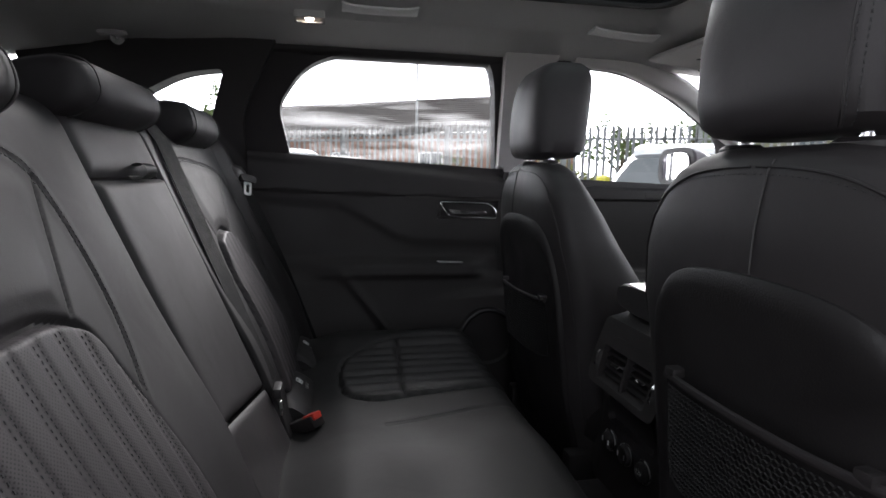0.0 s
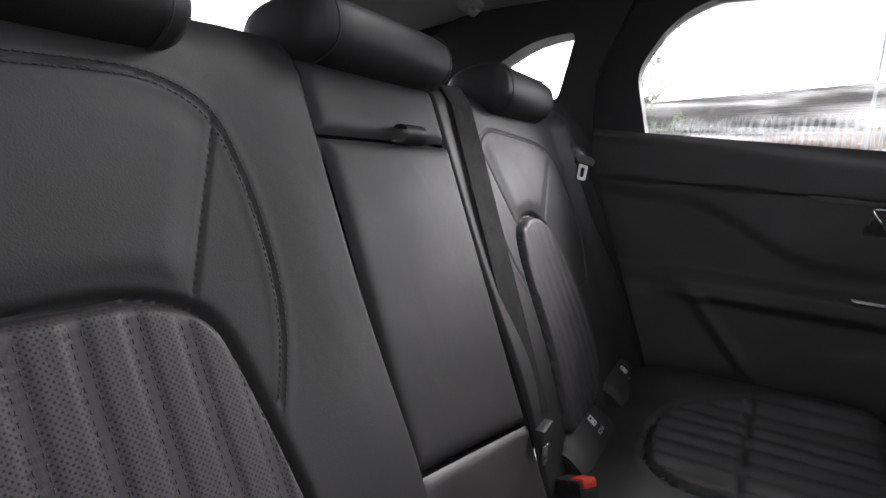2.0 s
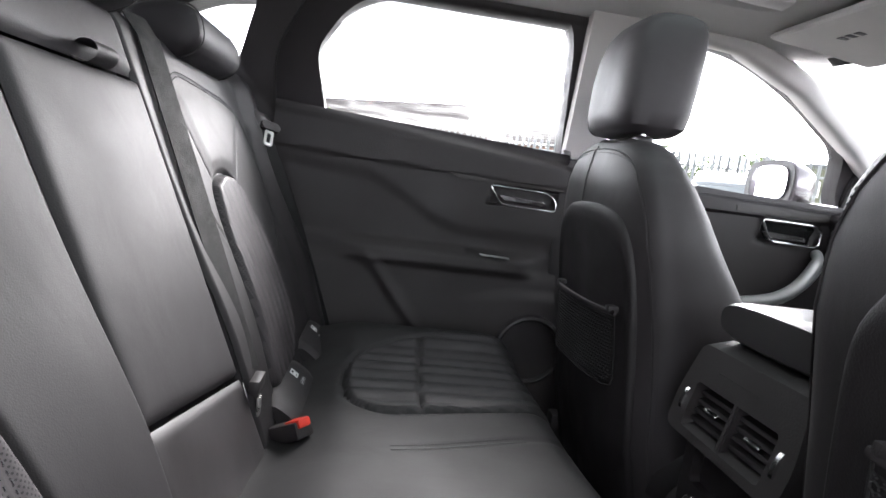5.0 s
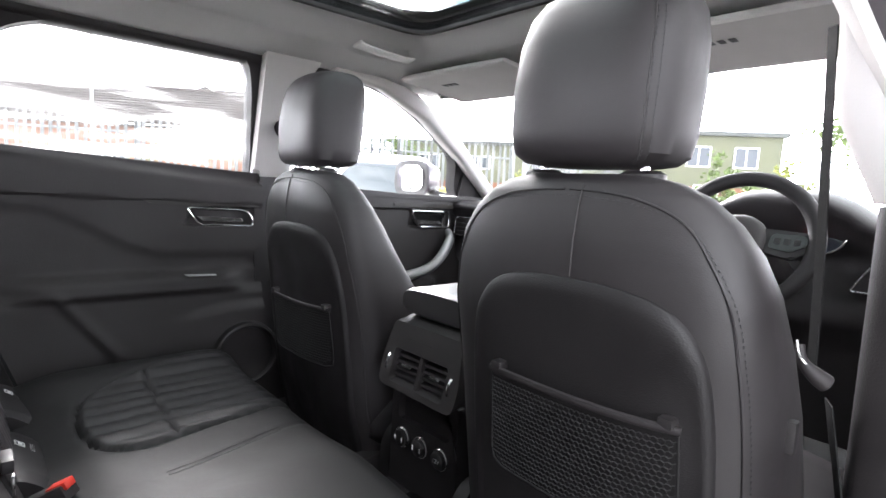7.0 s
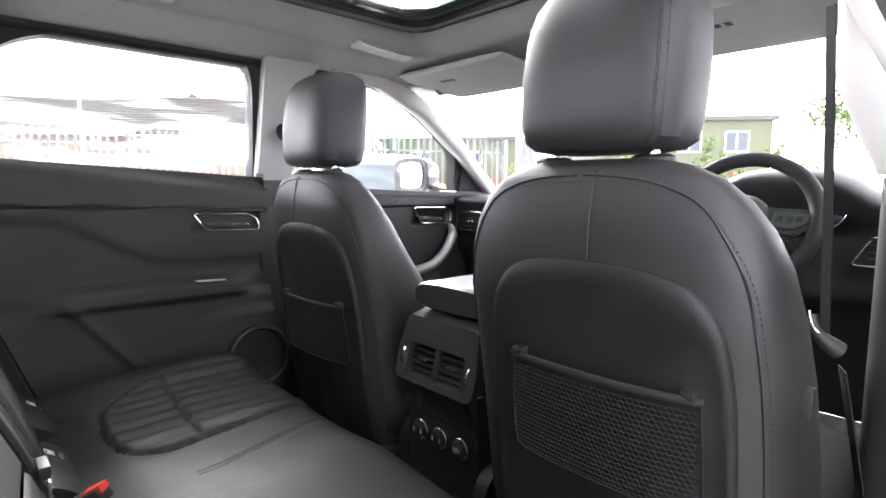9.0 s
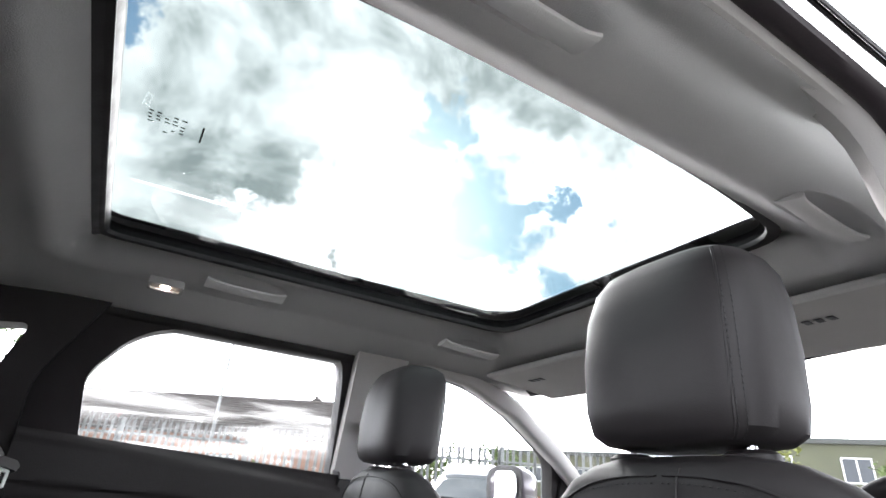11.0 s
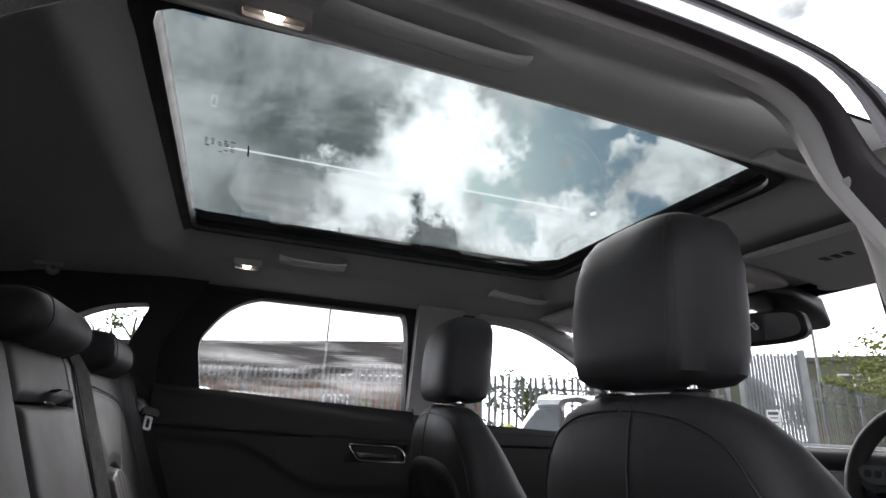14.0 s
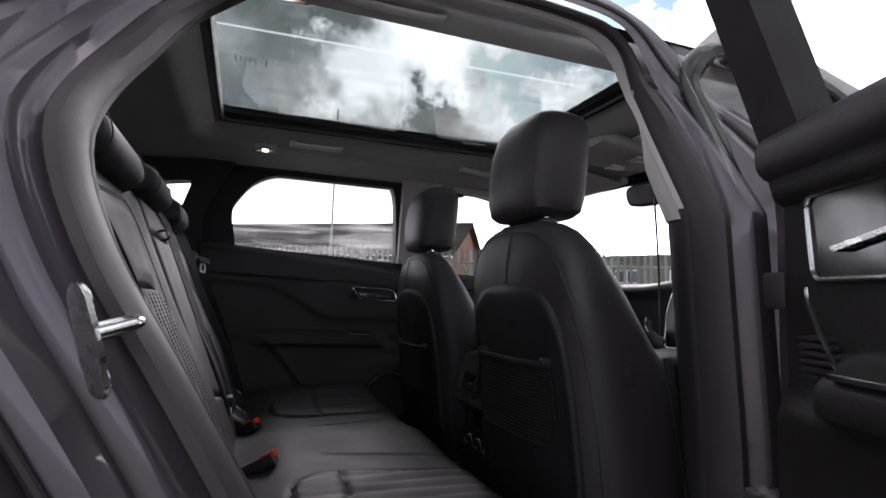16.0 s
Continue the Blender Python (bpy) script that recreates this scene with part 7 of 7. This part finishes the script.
def build_car(at, yaw, paint, label, mirror_mat):
    """A parked car with body, glasshouse, wheels and mirrors."""
    t = thing("parked_car", at, label, "car", "parked cars")
    m = Matrix.Translation(at) @ Matrix.Rotation(radians(yaw), 4, "Z")

    def body(rows):
        return loft([[m @ p for p in ring((x, 0, (z0 + z1) / 2), (0, 1, 0), (0, 0, 1), w, (z1 - z0) / 2, 5, 32)] for x, w, z0, z1 in rows])

    part("body", body([(-2.25, 0.70, 0.45, 0.85), (-2.20, 0.84, 0.35, 0.98), (-1.9, 0.92, 0.28, 1.05), (-0.8, 0.94, 0.25, 1.06), (0.6, 0.94, 0.25, 1.05), (1.2, 0.93, 0.25, 1.03), (1.9, 0.90, 0.28, 0.97), (2.2, 0.82, 0.35, 0.86), (2.27, 0.66, 0.42, 0.74)]), paint, t, "painted body")
    part("roof", body([(-1.75, 0.60, 1.40, 1.58), (-1.6, 0.67, 1.40, 1.66), (-0.6, 0.70, 1.45, 1.70), (0.2, 0.68, 1.45, 1.68), (0.55, 0.62, 1.44, 1.60)]), paint, t)
    cab = body([(-2.05, 0.80, 0.95, 1.10), (-1.75, 0.72, 0.95, 1.52), (-0.6, 0.74, 0.95, 1.60), (0.4, 0.72, 0.95, 1.58), (0.75, 0.74, 0.95, 1.42), (1.35, 0.80, 0.95, 1.06)])
    part("glasshouse", cab, PANE_FAR, t, "dark windows")
    for s in (1, -1):
        for x in (-0.55,):
            part("pillar", box((0, 0, 0), (0.10, 0.03, 0.58), 0.01), paint, t).matrix_basis = m @ Matrix.Translation((x, s * 0.76 - 0.015, 1.0)) @ Matrix.Rotation(radians(8 * s), 4, "X")
        mr = part("mirror", loft([[m @ p for p in ring((0.75 + o, s * 1.02, 1.10), (0, 1, 0), (0, 0, 1), w, h, 3, 20)] for o, w, h in ((0, 0.10, 0.07), (0.04, 0.11, 0.08), (0.12, 0.06, 0.04))]), mirror_mat, t, "door mirror")
        part("headlight", loft([[m @ p for p in ring((2.16 + o, s * 0.62, 0.76), (0, 1, 0), (0, 0, 1), 0.15, 0.07, 3, 20)] for o in (0, 0.08)]), LAMP_LENS, t, "headlight")
        for x in (-1.38, 1.42):
            w = part("wheel", loft([[m @ p for p in ring((x, s * (0.78 + o), 0.345), (1, 0, 0), (0, 0, 1), r, r, 2, 32)] for o, r in ((0, 0.30), (0.01, 0.345), (0.15, 0.345), (0.17, 0.30), (0.16, 0.235))]), TYRE, t, "tyre")
            part("rim", loft([[m @ p for p in ring((x, s * (0.93 + o), 0.345), (1, 0, 0), (0, 0, 1), r, r, 2, 24)] for o, r in ((0, 0.235), (0.012, 0.20), (0.0, 0.05))]), STEEL, w, "alloy rim")


def build_block(a, b, depth, h, label, rows):
    """A flat-roofed works building with clad upper storey and windows."""
    a, b = Vector(a), Vector(b)
    u = (b - a).normalized()
    v = Vector((-u.y, u.x, 0))
    L = (b - a).length
    t = thing("warehouse", (a + b) / 2, label, "building", "works buildings")

    def P(s, w, z):
        q = a + u * s + v * w
        return Vector((q.x, q.y, z))

    for z0, z1, mat, nm in ((0, h * 0.42, BRICK, "lower_wall"), (h * 0.42, h, CLADDING, "upper_wall")):
        o = 0.06 if nm == "upper_wall" else 0
        part(nm, loft([[P(s, w, z) for w, z in ((-o, z0), (depth + o, z0), (depth + o, z1), (-o, z1))] for s in (-o, L + o)]), mat, t, smooth=False)
    part("roof", loft([[P(s, w, z) for w, z in ((-0.3, h), (depth + 0.3, h), (depth + 0.3, h + 0.25), (-0.3, h + 0.25))] for s in (-0.3, L + 0.3)]), DARK_CLAD, t, "dark flat roof edge", smooth=False)
    for s, z, w, hh in rows:
        def to(p, q, dd):
            return P(s + p, -dd - 0.06, z + q)

        wn = part("window", hoop(resample([(0, 0), (0, hh), (w, hh), (w, 0)], 40), resample([(0.08, 0.08), (0.08, hh - 0.08), (w - 0.08, hh - 0.08), (w - 0.08, 0.08)], 40), to, 0.06, -0.1), WHITE_FRAME, t, "white framed window", smooth=False)
        part("pane", slab([(0.05, 0.05), (0.05, hh - 0.05), (w - 0.05, hh - 0.05), (w - 0.05, 0.05)], to, -0.03, 0.01, 0), PANE_FAR, wn, smooth=False)
        part("mullion", slab([(w / 2 - 0.04, 0.05), (w / 2 - 0.04, hh - 0.05), (w / 2 + 0.04, hh - 0.05), (w / 2 + 0.04, 0.05)], to, 0.0, 0.05, 0), WHITE_FRAME, wn, smooth=False)
    return t


def build_street_lamp(at, h, yaw, arm, label):
    t = thing("street_lamp", at, label, "street lamp", "street lamps")
    p = Vector(at)
    part("pole", tube([p, p + Vector((0, 0, h * 0.4)), p + Vector((0, 0, h))], [0.07, 0.05, 0.035], 10, up=(1, 0, 0)), GALV, t, "grey steel pole")
    if arm:
        d = Vector((math.cos(radians(yaw)), math.sin(radians(yaw)), 0.12))
        e = p + Vector((0, 0, h)) + d * arm
        part("arm", tube([p + Vector((0, 0, h - 0.03)), e], 0.025, 8), GALV, t)
        part("lantern", loft([ring(e + d * k, Vector((-d.y, d.x, 0)), (0, 0, 1), w, w * 0.5, 3, 16) for k, w in ((-0.05, 0.05), (0.05, 0.12), (0.4, 0.11), (0.48, 0.05))]), GALV_PALE, t, "pale lantern head")


def build_gate():
    t = thing("gate", (10.3, 7.6, 0), "tall grey corrugated steel gate leaf with a notice board", "gate")
    a, b = Vector((9.75, 7.75, 0)), Vector((10.55, 6.95, 0))
    d = b - a
    n = Vector((-d.y, d.x, 0)).normalized()
    n = n if n.x < 0 else -n
    k = 18
    for i in range(k):
        p, q = a + d * (i / k), a + d * ((i + 0.92) / k)
        h = 2.85 + 0.04 * (i % 2)
        part("pale", loft([[p + Vector((0, 0, z)), p.lerp(q, 0.3) + n * 0.03 + Vector((0, 0, z)), p.lerp(q, 0.7) + n * 0.03 + Vector((0, 0, z)), q + Vector((0, 0, z)), q - n * 0.01 + Vector((0, 0, z)), p - n * 0.01 + Vector((0, 0, z))] for z in (0.08, h)]), GALV, t)
    for c in (a, b):
        part("gate_post", box((c.x - 0.06, c.y - 0.06, 0), (c.x + 0.06, c.y + 0.06, 2.95), 0.01), GALV, t)
    c = a + d * 0.42 + n * 0.05
    u = d.normalized()
    s = part("notice", slab([(-0.12, 0.95), (-0.12, 1.72), (0.12, 1.72), (0.12, 0.95)], lambda x, z, o: c + u * x + n * o + Vector((0, 0, z)), 0.0, 0.012, 0), SIGN, t, "white notice board")
    bm = None
    for z0, z1, w in ((1.62, 1.68, 0.09), (1.55, 1.57, 0.07), (1.46, 1.48, 0.08), (1.40, 1.42, 0.06), (1.02, 1.22, 0.045)):
        bm = slab([(-w, z0), (-w, z1), (w, z1), (w, z0)], lambda x, z, o: c + u * x + n * o + Vector((0, 0, z)), 0.012, 0.015, 0, bm=bm)
    part("notice_print", bm, DARK_CLAD, s, "dark printed bars", smooth=False)


# ---- outside ----
def build_ground():
    bm = grid(lambda x, y: (x, y, 0.0), [-3000, -400, -60, -20, -8, 0, 8, 20, 60, 400, 3000], [-3000, -400, -60, -20, -8, 0, 8, 20, 60, 400, 3000])
    # paler than the real surface, so that it reflects more daylight up to the headliner
    m = material("pale_bounce_ground", (0.36, 0.352, 0.335), 0.9, var=0.25, scale=0.6, bump=0.6, bump_scale=40, fine=0.5)
    tagged(part("ground", bm, m), "pale car park ground, colour raised to bounce light", "ground", kind="structure")


build_ceiling()
build_sunroof()
build_floor()
build_left_rear_door()
build_left_front_door()
build_wing_mirror(1)
build_pillars()
build_tail()
build_right_side()
build_open_door()
build_front_right()
build_roof_shell()
build_windscreen()
BENCH = build_bench()
build_backrest(BENCH, 0.0885, 0.690, "black leather outer rear seat back with fluted centre panel", False, 0.0032)
build_backrest(BENCH, -0.760, -0.1572, "black leather outer rear seat back with fluted perforated panel", True, 0.0026)
build_armrest(BENCH)
build_rear_headrest(0.385, -0.043, "black leather headrest on the outer rear seat")
build_rear_headrest(-0.035, -0.043, "low black leather headrest on the middle rear seat", 0.13, 0.035)
build_rear_headrest(-0.430, -0.062, "black leather headrest on the outer rear seat", 0.148, 0.036)
build_buckle((-0.480, 0.118, 0.695), -38, "black belt buckle with red button on the bench")
build_buckle((-0.46, -0.20, 0.70), -20, "black belt buckle with red button beside the backrest")
build_isofix(0.26, "leather flap over the child seat anchor")
build_isofix(0.52, "leather flap over the child seat anchor")
build_rear_belts()
build_front_seat(-0.385, 0.0, True)
build_front_seat(0.385, 0.045, False)
build_console()
build_dashboard()
build_steering()
for a, b, text in HANDLES:
    build_grab_handle(a, b, text)
build_reading_lamp((-0.475, 0.455, 1.488), 1)
build_reading_lamp((-0.480, -0.482, 1.4905), -1)
build_coat_hook((-0.92, 0.575, 1.455), "pale grey coat hook on the rear of the headliner")
build_visor(0.15, 0.56, 1)
build_visor(-0.60, -0.19, -1)
build_mirror()
build_front_belts()
build_ground()
build_fence((-15.0, 21.5, 0), (9.6, 8.0, 0), 2.4, GALV, "long grey galvanised palisade fence along the car park")
build_fence((10.6, 6.9, 0), (18.0, 9.5, 0), 2.4, GALV, "grey palisade fence beyond the gate")
build_fence((12.2, 2.25, 0), (11.0, -2.5, 0), 2.5, GALV_PALE, "palisade fence beside the trees, sunlight put into its pale colour")
build_house((-14.0, 40.0, 0), (9.0, 23.5, 0), 9.0, 3.2, 5.4, "long low brick building with brown tiled roof", [(6, 1.0, 1.4, 1.3), (12, 1.0, 1.4, 1.3), (16.5, 1.0, 1.2, 1.3), (22, 1.0, 1.4, 1.3)])
build_house((13.5, 31.5, 0), (17.5, 38.5, 0), 7.0, 4.4, 6.3, "brick house with a tiled gable", [(2, 1.0, 1.2, 1.3)])
build_block((27.0, 18.5, 0), (33.6, 9.2, 0), 9.0, 5.0, "two-storey works building with olive green cladding", [(1.2, 3.2, 1.3, 1.2), (3.2, 3.2, 1.3, 1.2), (6.5, 3.2, 1.3, 1.2), (9.0, 3.2, 1.3, 1.2), (2.2, 1.0, 1.4, 1.2), (7.0, 1.0, 1.4, 1.2)])
build_block((22.0, 30.0, 0), (27.0, 22.0, 0), 10.0, 4.2, "long works building with olive green cladding", [(2.0, 2.6, 1.6, 0.9), (5.5, 2.6, 1.6, 0.9)])
build_gate()
build_tree((-3.5, 17.2, 0), 4.7, 1.1, 2200, LEAF, "slender young tree by the fence", 5, 0.18, 0.16)
build_tree((16.8, 1.3, 0), 5.2, 2.1, 4500, LEAF, "broad green tree beyond the pale fence", 6, 0.35)
build_tree((16.6, 9.9, 0), 3.9, 2.1, 5200, LEAF_PALE, "rounded green bush by the works building", 8, 0.12)
build_tree((16.5, 5.7, 0), 2.5, 1.1, 1700, LEAF, "dark green bush by the works building", 14, 0.12)
build_tree((16.5, 3.9, 0), 2.4, 1.0, 1800, LEAF_PALE, "yellow-green shrub beyond the fence", 9, 0.12)
build_tree((12.0, 21.0, 0), 3.5, 2.0, 2200, LEAF, "green tree behind the fence", 10, 0.3)
build_tree((15.5, 21.5, 0), 3.8, 2.2, 2200, LEAF, "green tree behind the fence", 11, 0.3)
build_tree((5.3, 12.4, 0), 1.7, 1.1, 1300, LEAF_PALE, "low yellow-green shrub behind the fence", 12, 0.08, 0.14)
build_tree((2.8, 13.8, 0), 1.6, 1.0, 1200, LEAF, "low green shrub behind the fence", 13, 0.08, 0.14)
build_car((5.0, 6.9, 0), 228, WHITE_PAINT, "white parked car in the car park beside the fence", YELLOW)
build_car((-2.6, 12.2, 0), 150, material("silver_car_paint", (0.45, 0.46, 0.47), 0.3, metal=0.5, var=0.05, scale=4, coat=0.8), "silver car parked before the fence", GLOSS_BLACK)
build_street_lamp((2.83, 21.0, 0), 9.0, 0, 0, "tall thin grey lamp post")
build_street_lamp((15.9, 10.3, 0), 5.6, 140, 1.4, "grey street lamp with a long arm")
